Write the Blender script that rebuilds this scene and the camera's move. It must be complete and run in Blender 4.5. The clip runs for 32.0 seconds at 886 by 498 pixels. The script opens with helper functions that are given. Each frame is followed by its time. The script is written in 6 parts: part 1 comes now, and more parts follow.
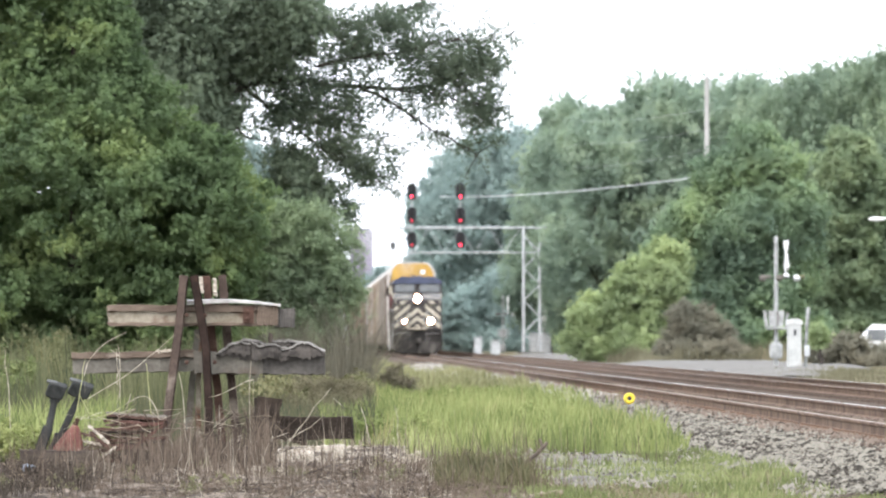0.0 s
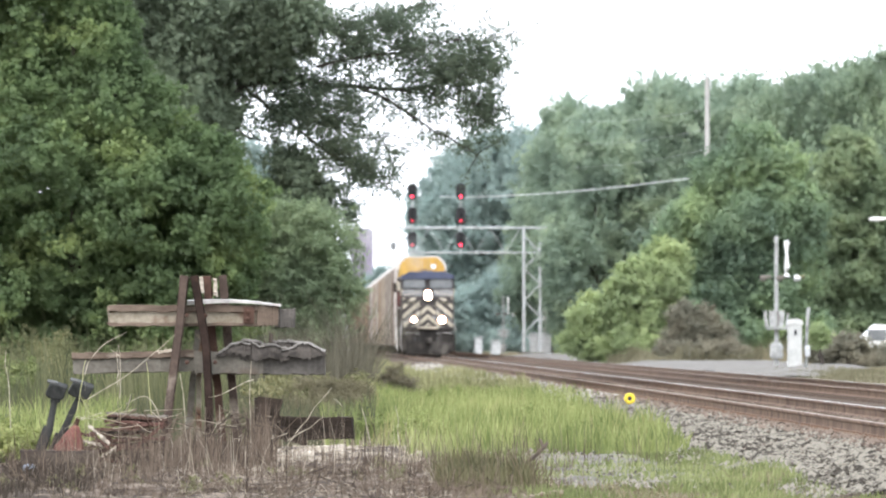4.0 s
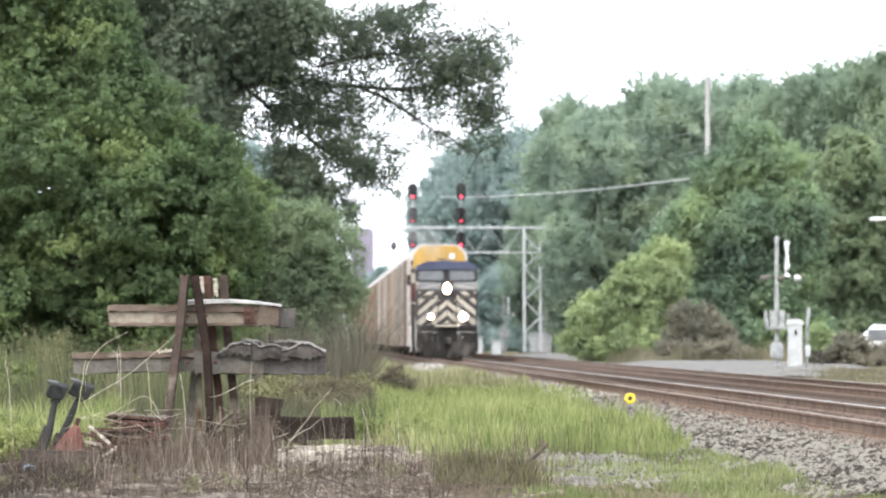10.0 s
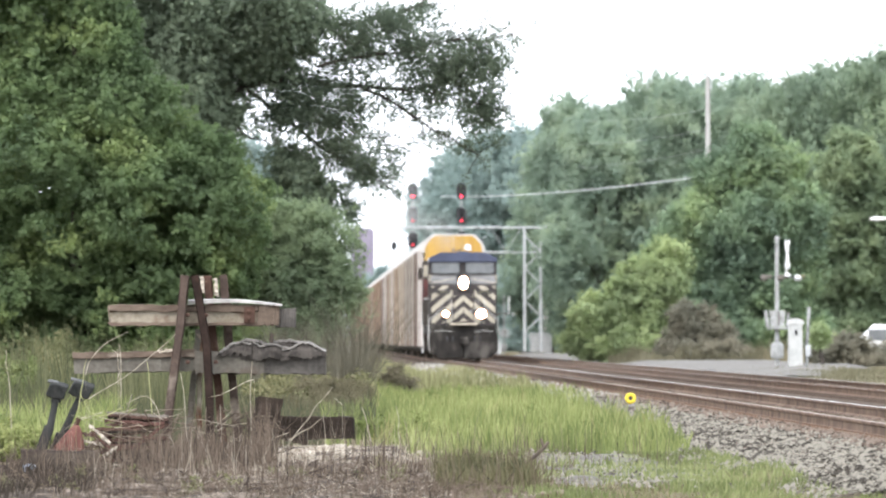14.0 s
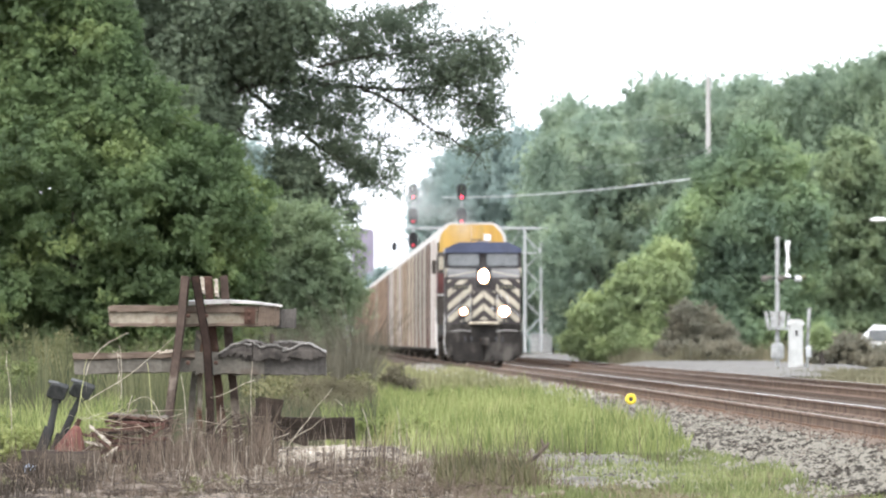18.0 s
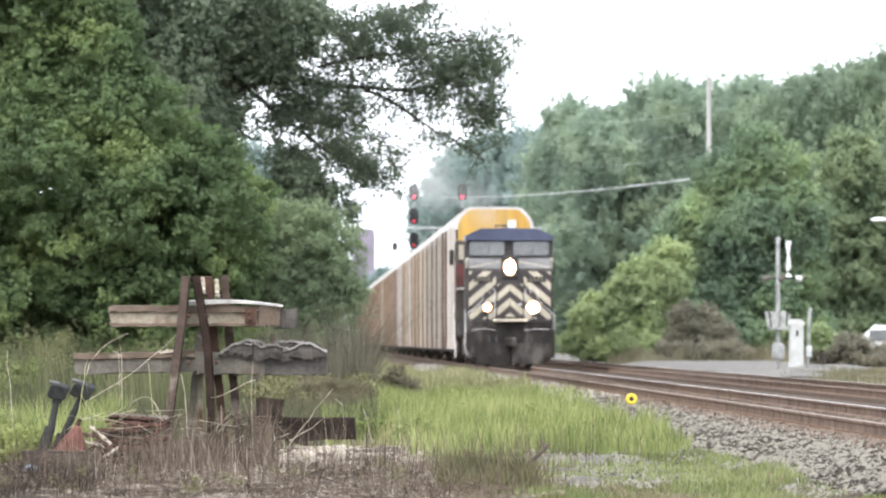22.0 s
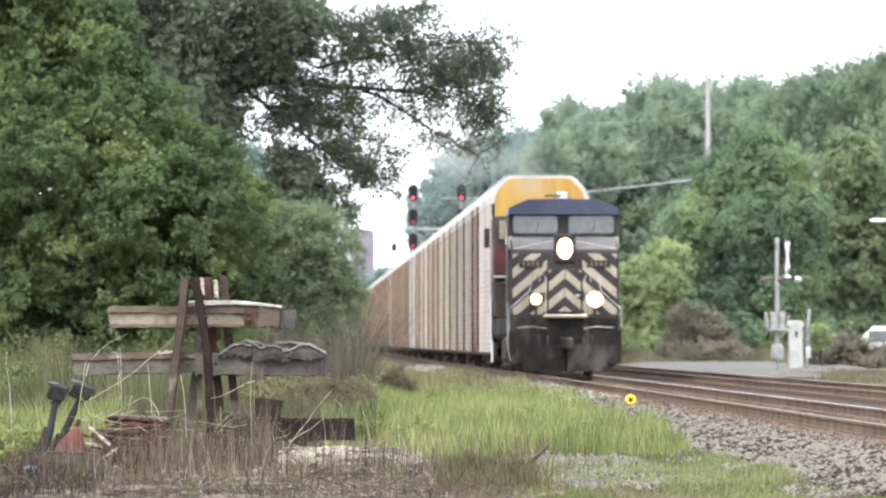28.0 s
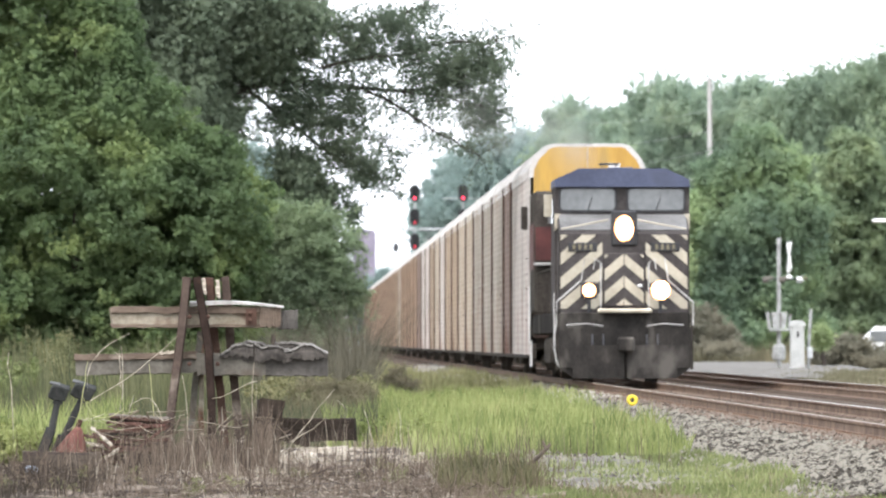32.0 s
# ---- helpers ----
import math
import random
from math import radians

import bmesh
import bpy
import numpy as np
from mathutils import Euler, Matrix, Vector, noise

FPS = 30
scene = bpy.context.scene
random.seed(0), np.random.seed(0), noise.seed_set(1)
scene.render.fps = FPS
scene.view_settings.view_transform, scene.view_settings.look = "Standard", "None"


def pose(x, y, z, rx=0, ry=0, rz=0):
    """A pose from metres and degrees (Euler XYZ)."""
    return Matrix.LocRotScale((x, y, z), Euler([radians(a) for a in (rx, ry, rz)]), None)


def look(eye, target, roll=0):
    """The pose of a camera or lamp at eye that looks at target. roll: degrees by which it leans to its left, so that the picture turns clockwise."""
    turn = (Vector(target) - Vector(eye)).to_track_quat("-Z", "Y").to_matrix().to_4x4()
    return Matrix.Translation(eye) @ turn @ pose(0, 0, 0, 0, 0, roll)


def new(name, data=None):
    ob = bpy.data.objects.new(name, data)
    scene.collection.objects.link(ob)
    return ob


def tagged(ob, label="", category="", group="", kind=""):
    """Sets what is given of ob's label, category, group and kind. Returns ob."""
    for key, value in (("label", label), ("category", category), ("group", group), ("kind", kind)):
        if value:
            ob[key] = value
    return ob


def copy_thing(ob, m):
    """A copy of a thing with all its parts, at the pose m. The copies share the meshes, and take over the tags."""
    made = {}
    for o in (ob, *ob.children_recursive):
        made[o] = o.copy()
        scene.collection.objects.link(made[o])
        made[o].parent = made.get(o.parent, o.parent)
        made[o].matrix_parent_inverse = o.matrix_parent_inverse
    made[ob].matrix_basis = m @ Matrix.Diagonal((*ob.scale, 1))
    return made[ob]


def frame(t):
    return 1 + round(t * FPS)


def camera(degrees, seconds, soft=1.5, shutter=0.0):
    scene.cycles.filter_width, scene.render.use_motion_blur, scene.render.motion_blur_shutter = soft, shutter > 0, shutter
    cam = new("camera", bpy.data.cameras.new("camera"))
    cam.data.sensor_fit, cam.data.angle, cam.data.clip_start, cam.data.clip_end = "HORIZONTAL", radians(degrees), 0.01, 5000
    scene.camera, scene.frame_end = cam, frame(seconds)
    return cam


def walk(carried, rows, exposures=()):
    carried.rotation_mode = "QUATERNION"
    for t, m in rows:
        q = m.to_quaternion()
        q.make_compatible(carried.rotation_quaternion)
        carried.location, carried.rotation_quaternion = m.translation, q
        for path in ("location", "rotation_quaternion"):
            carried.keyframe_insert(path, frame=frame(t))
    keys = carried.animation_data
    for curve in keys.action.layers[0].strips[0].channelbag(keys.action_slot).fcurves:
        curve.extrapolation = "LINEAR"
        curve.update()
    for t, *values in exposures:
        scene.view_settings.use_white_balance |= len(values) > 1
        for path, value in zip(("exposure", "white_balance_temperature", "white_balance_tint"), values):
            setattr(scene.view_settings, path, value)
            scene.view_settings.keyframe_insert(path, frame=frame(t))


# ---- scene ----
# Tracks run along +Y, rail tops at z = 0. The camera stands beside them and looks up the line.
LENS = 6.106
cam = camera(LENS, 32.0, soft=2.1)
cam.data.dof.use_dof, cam.data.dof.focus_distance, cam.data.dof.aperture_fstop = True, 95.0, 8.2
EYE = (0.0, 0.0, 0.95)
SWAY = [(0, -2.1, -0.6), (1, -2.1, -0.6), (2, -2.1, 0), (3, -1.9, -0.2), (3.5, -1.4, -0.4), (5.5, -1.6, 0), (6, -0.6, 0.4), (7, -1.2, 0), (8, -0.8, -0.9), (9, 0.2, -0.2), (10, -0.8, -0.4), (11, -1.4, -1.3), (12, -2.5, -1.9), (13, 0.4, 0.6), (14, -0.2, -0.9), (14.5, 0.4, 0.4), (16.5, 0, 0.2), (17, 0.2, 0.2), (18, 0.4, 0.4), (19, 0.2, 0.2), (20, 0.9, 0.4), (21, -0.2, 0.2), (22, 1.5, 0.4), (23, 1.5, 0.4), (24, 0.8, 0.4), (25, -1, 1.3), (25.5, 0.2, 0.4), (27.5, 1.7, 2.1), (28, -0, 1.9), (29, 0.2, 1.7), (30, 0.4, 1.9), (31, -0.8, 1.9), (32, 3, 2.3)]
STEP = 14700.0      # parts of a radian in which the sway of the tripod is given
walk(cam, [(t, pose(*EYE, 90 + 0.6275 + math.degrees(b / STEP), 0, -0.967 + math.degrees(a / STEP))) for t, a, b in SWAY],
     exposures=[(0.0, 1.31, 6020, 14.0), (32.0, 1.29, 6060, 14.0)])

# ---- light: a bright overcast noon ----
SUN_EL, SUN_AZ = radians(52), radians(205)
world = bpy.data.worlds.new("sky")
scene.world = world
world.use_nodes = True
wn, wl = world.node_tree.nodes, world.node_tree.links
sky = wn.new("ShaderNodeTexSky")
sky.sky_type, sky.sun_disc, sky.sun_elevation, sky.sun_rotation = "NISHITA", False, SUN_EL, SUN_AZ
sky.dust_density, sky.air_density = 6.0, 1.2
cloud = wn.new("ShaderNodeMix")
cloud.data_type = "RGBA"
cloud.inputs["Factor"].default_value = 0.72
cloud.inputs["B"].default_value = (9.6, 9.9, 9.7, 1)
wl.new(sky.outputs[0], cloud.inputs["A"])
wl.new(cloud.outputs["Result"], wn["Background"].inputs[0])
wn["Background"].inputs[1].default_value = 0.15
sun = new("sun", bpy.data.lights.new("sun", "SUN"))
sun.data.energy, sun.data.angle, sun.data.color = 0.5, radians(30), (1, 0.96, 0.9)
sun.matrix_world = look((0, 0, 60), (60 * math.sin(SUN_AZ) * -1, -60 * math.cos(SUN_AZ), 60 - 60 * math.tan(SUN_EL)))


# ---- materials ----
def mat(name, c1, c2, scale=4.0, rough=0.8, metal=0.0, bump=0.3, fine=40.0, vary=0.0, stain=None, stain_scale=0.7, stain_at=0.55,
        stretch=(1, 1, 1)):
    """Two colours mixed by noise at two scales, an optional stain, bump; vary: change from object to object."""
    m = bpy.data.materials.new(name)
    m.use_nodes = True
    n, l = m.node_tree.nodes, m.node_tree.links
    p = n["Principled BSDF"]
    tc = n.new("ShaderNodeTexCoord")
    mp = n.new("ShaderNodeMapping")
    mp.inputs["Scale"].default_value = stretch
    l.new(tc.outputs["Object"], mp.inputs[0])
    big = n.new("ShaderNodeTexNoise")
    big.inputs["Scale"].default_value, big.inputs["Detail"].default_value = scale, 5
    l.new(mp.outputs[0], big.inputs["Vector"])
    small = n.new("ShaderNodeTexNoise")
    small.inputs["Scale"].default_value, small.inputs["Detail"].default_value = fine, 3
    l.new(mp.outputs[0], small.inputs["Vector"])
    add = n.new("ShaderNodeMath")
    add.operation = "MULTIPLY_ADD"
    add.inputs[1].default_value = 0.45
    l.new(small.outputs[0], add.inputs[0])
    l.new(big.outputs[0], add.inputs[2])
    ramp = n.new("ShaderNodeValToRGB")
    ramp.color_ramp.elements[0].position, ramp.color_ramp.elements[1].position = 0.5, 0.92
    ramp.color_ramp.elements[0].color, ramp.color_ramp.elements[1].color = (*c1, 1), (*c2, 1)
    l.new(add.outputs[0], ramp.inputs[0])
    out = ramp.outputs[0]
    if stain:
        sn = n.new("ShaderNodeTexNoise")
        sn.inputs["Scale"].default_value, sn.inputs["Detail"].default_value = stain_scale, 6
        l.new(mp.outputs[0], sn.inputs["Vector"])
        sr = n.new("ShaderNodeValToRGB")
        sr.color_ramp.elements[0].position, sr.color_ramp.elements[1].position = stain_at, stain_at + 0.13
        l.new(sn.outputs[0], sr.inputs[0])
        mx = n.new("ShaderNodeMix")
        mx.data_type = "RGBA"
        mx.inputs["B"].default_value = (*stain, 1)
        l.new(sr.outputs[0], mx.inputs["Factor"])
        l.new(out, mx.inputs["A"])
        out = mx.outputs["Result"]
    if vary:
        oi = n.new("ShaderNodeObjectInfo")
        mr = n.new("ShaderNodeMapRange")
        mr.inputs["To Min"].default_value, mr.inputs["To Max"].default_value = 1 - vary, 1 + vary
        l.new(oi.outputs["Random"], mr.inputs[0])
        hs = n.new("ShaderNodeHueSaturation")
        l.new(mr.outputs[0], hs.inputs["Value"])
        l.new(out, hs.inputs["Color"])
        out = hs.outputs[0]
    l.new(out, p.inputs["Base Color"])
    p.inputs["Roughness"].default_value, p.inputs["Metallic"].default_value = rough, metal
    p.inputs["Specular IOR Level"].default_value = 0.04 if rough > 0.66 else 0.4
    if bump:
        b = n.new("ShaderNodeBump")
        b.inputs["Strength"].default_value, b.inputs["Distance"].default_value = bump, 0.02
        l.new(add.outputs[0], b.inputs["Height"])
        l.new(b.outputs[0], p.inputs["Normal"])
    return m


def leaf_mat(name, colours, through_light=0.35, patch=0.5, grain=0.28):
    """Leaves: each one takes its green at random, whole clumps drift lighter and darker; some light passes through."""
    m = bpy.data.materials.new(name)
    m.use_nodes = True
    n, l = m.node_tree.nodes, m.node_tree.links
    n.remove(n["Principled BSDF"])
    geo = n.new("ShaderNodeNewGeometry")
    tc = n.new("ShaderNodeTexCoord")
    no = n.new("ShaderNodeTexNoise")
    no.inputs["Scale"].default_value, no.inputs["Detail"].default_value = patch, 3
    l.new(tc.outputs["Object"], no.inputs["Vector"])
    mix = n.new("ShaderNodeMath")
    mix.operation = "MULTIPLY_ADD"
    mix.inputs[1].default_value = grain
    l.new(geo.outputs["Random Per Island"], mix.inputs[0])
    sub = n.new("ShaderNodeMath")
    sub.operation = "MULTIPLY_ADD"
    sub.inputs[1].default_value, sub.inputs[2].default_value = 2.0, -0.62
    l.new(no.outputs[0], sub.inputs[0])
    l.new(sub.outputs[0], mix.inputs[2])
    ramp = n.new("ShaderNodeValToRGB")
    el = ramp.color_ramp.elements
    for i, c in enumerate(colours):
        e = el[i] if i < 2 else el.new(1.0)
        e.position = 0.15 + 0.7 * i / (len(colours) - 1)
        e.color = (*c, 1)
    l.new(mix.outputs[0], ramp.inputs[0])
    d, t, g, ms, mg = (n.new("ShaderNode" + k) for k in ("BsdfDiffuse", "BsdfTranslucent", "BsdfGlossy", "MixShader", "MixShader"))
    l.new(ramp.outputs[0], d.inputs[0])
    l.new(ramp.outputs[0], t.inputs[0])
    g.inputs["Roughness"].default_value = 0.5
    ms.inputs[0].default_value, mg.inputs[0].default_value = through_light, 0.012
    l.new(d.outputs[0], ms.inputs[1])
    l.new(t.outputs[0], ms.inputs[2])
    l.new(ms.outputs[0], mg.inputs[1])
    l.new(g.outputs[0], mg.inputs[2])
    l.new(mg.outputs[0], n["Material Output"].inputs[0])
    return m


def glow(name, colour, strength):
    m = bpy.data.materials.new(name)
    m.use_nodes = True
    p = m.node_tree.nodes["Principled BSDF"]
    p.inputs["Base Color"].default_value = (*colour, 1)
    p.inputs["Emission Color"].default_value, p.inputs["Emission Strength"].default_value = (*colour, 1), strength
    return m


GRASS_SOIL = mat("meadow_soil", (0.065, 0.06, 0.03), (0.135, 0.115, 0.068), 0.6, 0.95, fine=9, stain=(0.24, 0.20, 0.13), stain_scale=0.25)
DIRT = mat("grey_dirt", (0.075, 0.068, 0.058), (0.15, 0.139, 0.12), 1.5, 0.95, fine=22, stain=(0.16, 0.17, 0.08), stain_scale=0.8)
BALLAST = mat("ballast", (0.042, 0.031, 0.024), (0.1, 0.077, 0.06), 6, 0.95, fine=30, bump=0.8, stain=(0.13, 0.09, 0.07), stain_scale=0.5)
RAILDULL = mat("worn_rail_head", (0.15, 0.117, 0.093), (0.27, 0.22, 0.18), 1, 0.6, 0.4, bump=0.0)
RAIL = mat("rusty_rail", (0.077, 0.051, 0.036), (0.19, 0.131, 0.094), 2.2, 0.75, 0.2, fine=30, bump=0.2)
RAILTOP = mat("polished_rail_head", (0.30, 0.285, 0.27), (0.44, 0.42, 0.40), 1, 0.28, 0.85, bump=0.0)
TIE = mat("creosoted_tie", (0.045, 0.034, 0.027), (0.12, 0.09, 0.068), 5, 0.9, fine=30, vary=0.3, stretch=(0.3, 1, 1))
ROADTAR = mat("asphalt", (0.045, 0.045, 0.045), (0.075, 0.073, 0.07), 3, 0.9, fine=60)
WHITE = mat("white_paint", (0.62, 0.62, 0.60), (0.80, 0.80, 0.78), 2, 0.5, fine=20, bump=0.05, stain=(0.45, 0.42, 0.38), stain_scale=1.5, stain_at=0.6)
SILVER = mat("galvanised_steel", (0.45, 0.46, 0.46), (0.62, 0.63, 0.63), 3, 0.5, 0.35, fine=25, bump=0.08)
GANTRY = mat("dull_galvanised_steel", (0.36, 0.375, 0.375), (0.52, 0.53, 0.53), 3, 0.7, 0.1, fine=25, bump=0.08)
CABINET = mat("weathered_white_paint", (0.34, 0.345, 0.33), (0.52, 0.525, 0.5), 2, 0.6, fine=20, bump=0.05, stain=(0.25, 0.22, 0.19), stain_scale=1.8, stain_at=0.56)
BLACK = mat("black_paint", (0.012, 0.012, 0.013), (0.03, 0.03, 0.032), 3, 0.55, fine=20, bump=0.1)
WOODGREY = mat("weathered_timber", (0.075, 0.065, 0.054), (0.19, 0.165, 0.135), 2.5, 0.9, fine=26, bump=0.6, stain=(0.16, 0.085, 0.05), stain_scale=1.8, stretch=(0.35, 2, 2))
WOODPALE = mat("pale_timber", (0.15, 0.12, 0.09), (0.36, 0.31, 0.245), 2.5, 0.9, fine=26, bump=0.6, stain=(0.10, 0.055, 0.038), stain_scale=2.6, stain_at=0.48, stretch=(0.5, 2, 2))
WOODDARK = mat("dark_timber", (0.045, 0.037, 0.031), (0.13, 0.107, 0.085), 3, 0.9, fine=26, bump=0.6, stretch=(0.35, 2, 2))
RUST = mat("rust", (0.04, 0.026, 0.021), (0.10, 0.06, 0.045), 4, 0.85, 0.15, fine=35, bump=0.4, stain=(0.28, 0.2, 0.15), stain_scale=2.5, stain_at=0.6)
POLEWOOD = mat("pole_wood", (0.25, 0.24, 0.22), (0.41, 0.4, 0.38), 2, 0.9, fine=20, stretch=(2, 2, 0.2))
BARK = mat("bark", (0.03, 0.026, 0.023), (0.085, 0.074, 0.063), 3, 0.95, fine=20, bump=0.7, stretch=(2, 2, 0.5))


# ---- mesh helpers ----
def part(name, bm, material, parent=None, label=""):
    me = bpy.data.meshes.new(name)
    bm.to_mesh(me)
    bm.free()
    return part_of(name, me, material, parent, label)


def part_of(name, me, material, parent=None, label="", at=None):
    ob = new(name, me)
    if material and not me.materials:
        for one in (material if isinstance(material, (list, tuple)) else [material]):
            me.materials.append(one)
    ob.parent = parent
    if at is not None:
        ob.matrix_basis = at
    if label:
        tagged(ob, label)
    return ob


def thing(name, m, label, category, group="", kind=""):
    ob = new(name)
    ob.empty_display_size = 0.2
    ob.matrix_basis = m
    return tagged(ob, label, category, group, kind)


def box(bm, x0, x1, y0, y1, z0, z1, bevel=0.0, m=None):
    made = bmesh.ops.create_cube(bm, size=1)["verts"]
    bmesh.ops.scale(bm, verts=made, vec=(x1 - x0, y1 - y0, z1 - z0))
    bmesh.ops.translate(bm, verts=made, vec=((x0 + x1) / 2, (y0 + y1) / 2, (z0 + z1) / 2))
    if bevel:
        edges = list({e for v in made for e in v.link_edges})
        done = bmesh.ops.bevel(bm, geom=edges, offset=bevel, segments=1, affect="EDGES")
        made = list({v for f in done["faces"] for v in f.verts} | {v for v in made if v.is_valid})
    if m is not None:
        bmesh.ops.transform(bm, matrix=m, verts=made)
    return bm


def tube(bm, points, radii, sides=8, caps=True):
    """A round bar along points, with a radius at each."""
    pts = [Vector(p) for p in points]
    radii = radii if isinstance(radii, (list, tuple)) else [radii] * len(pts)
    rings = []
    for i, p in enumerate(pts):
        d = (pts[min(i + 1, len(pts) - 1)] - pts[max(i - 1, 0)]).normalized()
        a = d.cross(Vector((0, 0, 1)) if abs(d.z) < 0.9 else Vector((1, 0, 0))).normalized()
        b = d.cross(a)
        rings.append([bm.verts.new(p + radii[i] * (a * math.cos(q) + b * math.sin(q))) for q in (2 * math.pi * k / sides for k in range(sides))])
    for r, s in zip(rings, rings[1:]):
        for k in range(sides):
            bm.faces.new((r[k], r[(k + 1) % sides], s[(k + 1) % sides], s[k]))
    if caps:
        bm.faces.new(rings[0][::-1])
        bm.faces.new(rings[-1])
    return bm


def prism(bm, outline, axis, a, b):
    """An outline extruded from a to b along axis 0, 1 or 2; the outline's two values are the other axes in order."""
    def at(p, q):
        v = [0, 0, 0]
        v[axis] = q
        v[(axis + 1) % 3 if axis != 1 else 0], v[(axis + 2) % 3 if axis != 1 else 2] = p
        return bm.verts.new(v)
    one, two = [at(p, a) for p in outline], [at(p, b) for p in outline]
    n = len(one)
    for k in range(n):
        bm.faces.new((one[k], one[(k + 1) % n], two[(k + 1) % n], two[k]))
    bm.faces.new(one[::-1])
    bm.faces.new(two)
    bmesh.ops.recalc_face_normals(bm, faces=bm.faces)
    return bm


def rrect(x0, x1, z0, z1, r):
    """A rectangle's outline with rounded corners."""
    out = []
    for cx, cz, a in ((x1 - r, z1 - r, 0), (x0 + r, z1 - r, 90), (x0 + r, z0 + r, 180), (x1 - r, z0 + r, 270)):
        out += [(cx + r * math.cos(radians(a + q)), cz + r * math.sin(radians(a + q))) for q in (0, 30, 60, 90)]
    return out


def lathe(bm, profile, axis_m=None, sides=16):
    """A turned body: profile of (radius, height) about z, then moved by axis_m."""
    rings = [[bm.verts.new((r * math.cos(2 * math.pi * k / sides), r * math.sin(2 * math.pi * k / sides), z)) for k in range(sides)] for r, z in profile]
    for r, s in zip(rings, rings[1:]):
        for k in range(sides):
            bm.faces.new((r[k], r[(k + 1) % sides], s[(k + 1) % sides], s[k]))
    bm.faces.new(rings[0][::-1])
    bm.faces.new(rings[-1])
    if axis_m is not None:
        bmesh.ops.transform(bm, matrix=axis_m, verts=[v for r in rings for v in r])
    return bm


def B():
    return bmesh.new()


def quads_mesh(name, verts, n_each, faces_each):
    """Many small alike pieces in one mesh, from arrays: verts (N, n_each, 3); faces_each: the corner numbers of one piece's triangles."""
    count = len(verts)
    me = bpy.data.meshes.new(name)
    f = np.array(faces_each)
    loops = (np.arange(count)[:, None, None] * n_each + f[None]).reshape(-1)
    polys = count * len(f)
    me.vertices.add(count * n_each)
    me.vertices.foreach_set("co", np.ascontiguousarray(verts, dtype=np.float32).reshape(-1))
    me.loops.add(len(loops))
    me.loops.foreach_set("vertex_index", loops.astype(np.int32))
    me.polygons.add(polys)
    me.polygons.foreach_set("loop_start", np.arange(polys, dtype=np.int32) * f.shape[1])
    me.polygons.foreach_set("loop_total", np.full(polys, f.shape[1], dtype=np.int32))
    me.update(calc_edges=True)
    return me


def leaves(name, centres, outward, size, rng, flat=0.35, tri=False, jitter=0.75):
    """Folded four-cornered leaves, or plain three-cornered ones for far crowns, at centres, facing more or less outward."""
    n = len(centres)
    nor = outward + rng.normal(0, jitter, (n, 3))
    nor[:, 2] += flat
    nor /= np.linalg.norm(nor, axis=1)[:, None] + 1e-9
    t = np.cross(nor, rng.normal(0, 1, (n, 3)))
    t /= np.linalg.norm(t, axis=1)[:, None] + 1e-9
    b = np.cross(nor, t)
    s = (size * rng.uniform(0.6, 1.4, n))[:, None]
    if tri:
        v = np.stack([centres - t * s * 0.5 - b * s * 0.3, centres - t * s * 0.35 + b * s * 0.4, centres + t * s * 0.7 + b * s * 0.05], 1)
        return quads_mesh(name, v, 3, [[0, 1, 2]])
    v = np.stack([centres - t * s * 0.5, centres + b * s * 0.3 + nor * s * 0.1, centres + t * s * 0.6 - nor * s * 0.08, centres - b * s * 0.3 + nor * s * 0.1], 1)
    return quads_mesh(name, v, 4, [[0, 1, 2], [0, 2, 3]])


def clump_points(lobes, clumps, per, clump_r, rng, depth=0.2, ragged=0.1, long=1.25, skin=0.0):
    """Leaf places: loose sprays grow out of the skin of the lobes (x, y, z, rx, ry, rz), leaves crowd along each spray."""
    w = np.array([l[3] * l[5] + l[4] * l[5] + l[3] * l[4] for l in lobes])
    pick = rng.choice(len(lobes), clumps, p=w / w.sum())
    L = np.array(lobes, dtype=float)[pick]
    d = rng.normal(0, 1, (clumps, 3))
    d /= np.linalg.norm(d, axis=1)[:, None]
    c = L[:, :3] + d * L[:, 3:] * (1 - depth * rng.random(clumps) ** 1.5)[:, None] * rng.uniform(1 - ragged, 1 + ragged * 0.8, clumps)[:, None]
    r = clump_r * rng.uniform(0.5, 1.45, clumps)
    axis = d * 0.8 + rng.normal(0, 0.45, (clumps, 3)) + np.array([0, 0, 0.15])
    axis /= np.linalg.norm(axis, axis=1)[:, None]
    u = rng.uniform(-1, 1, (clumps, per))
    q = rng.normal(0, 1, (clumps, per, 3)) * (0.42 * (1 - 0.55 * np.clip(u, 0, 1)))[..., None] * np.array([1, 1, 0.8])
    off = axis[:, None] * (u * long * 0.75)[..., None] + q
    off -= skin * (off * d[:, None]).sum(2, keepdims=True) * d[:, None]
    p = c[:, None] + r[:, None, None] * off
    out = q * 0.45 + d[:, None] * 0.8
    return p.reshape(-1, 3), out.reshape(-1, 3)


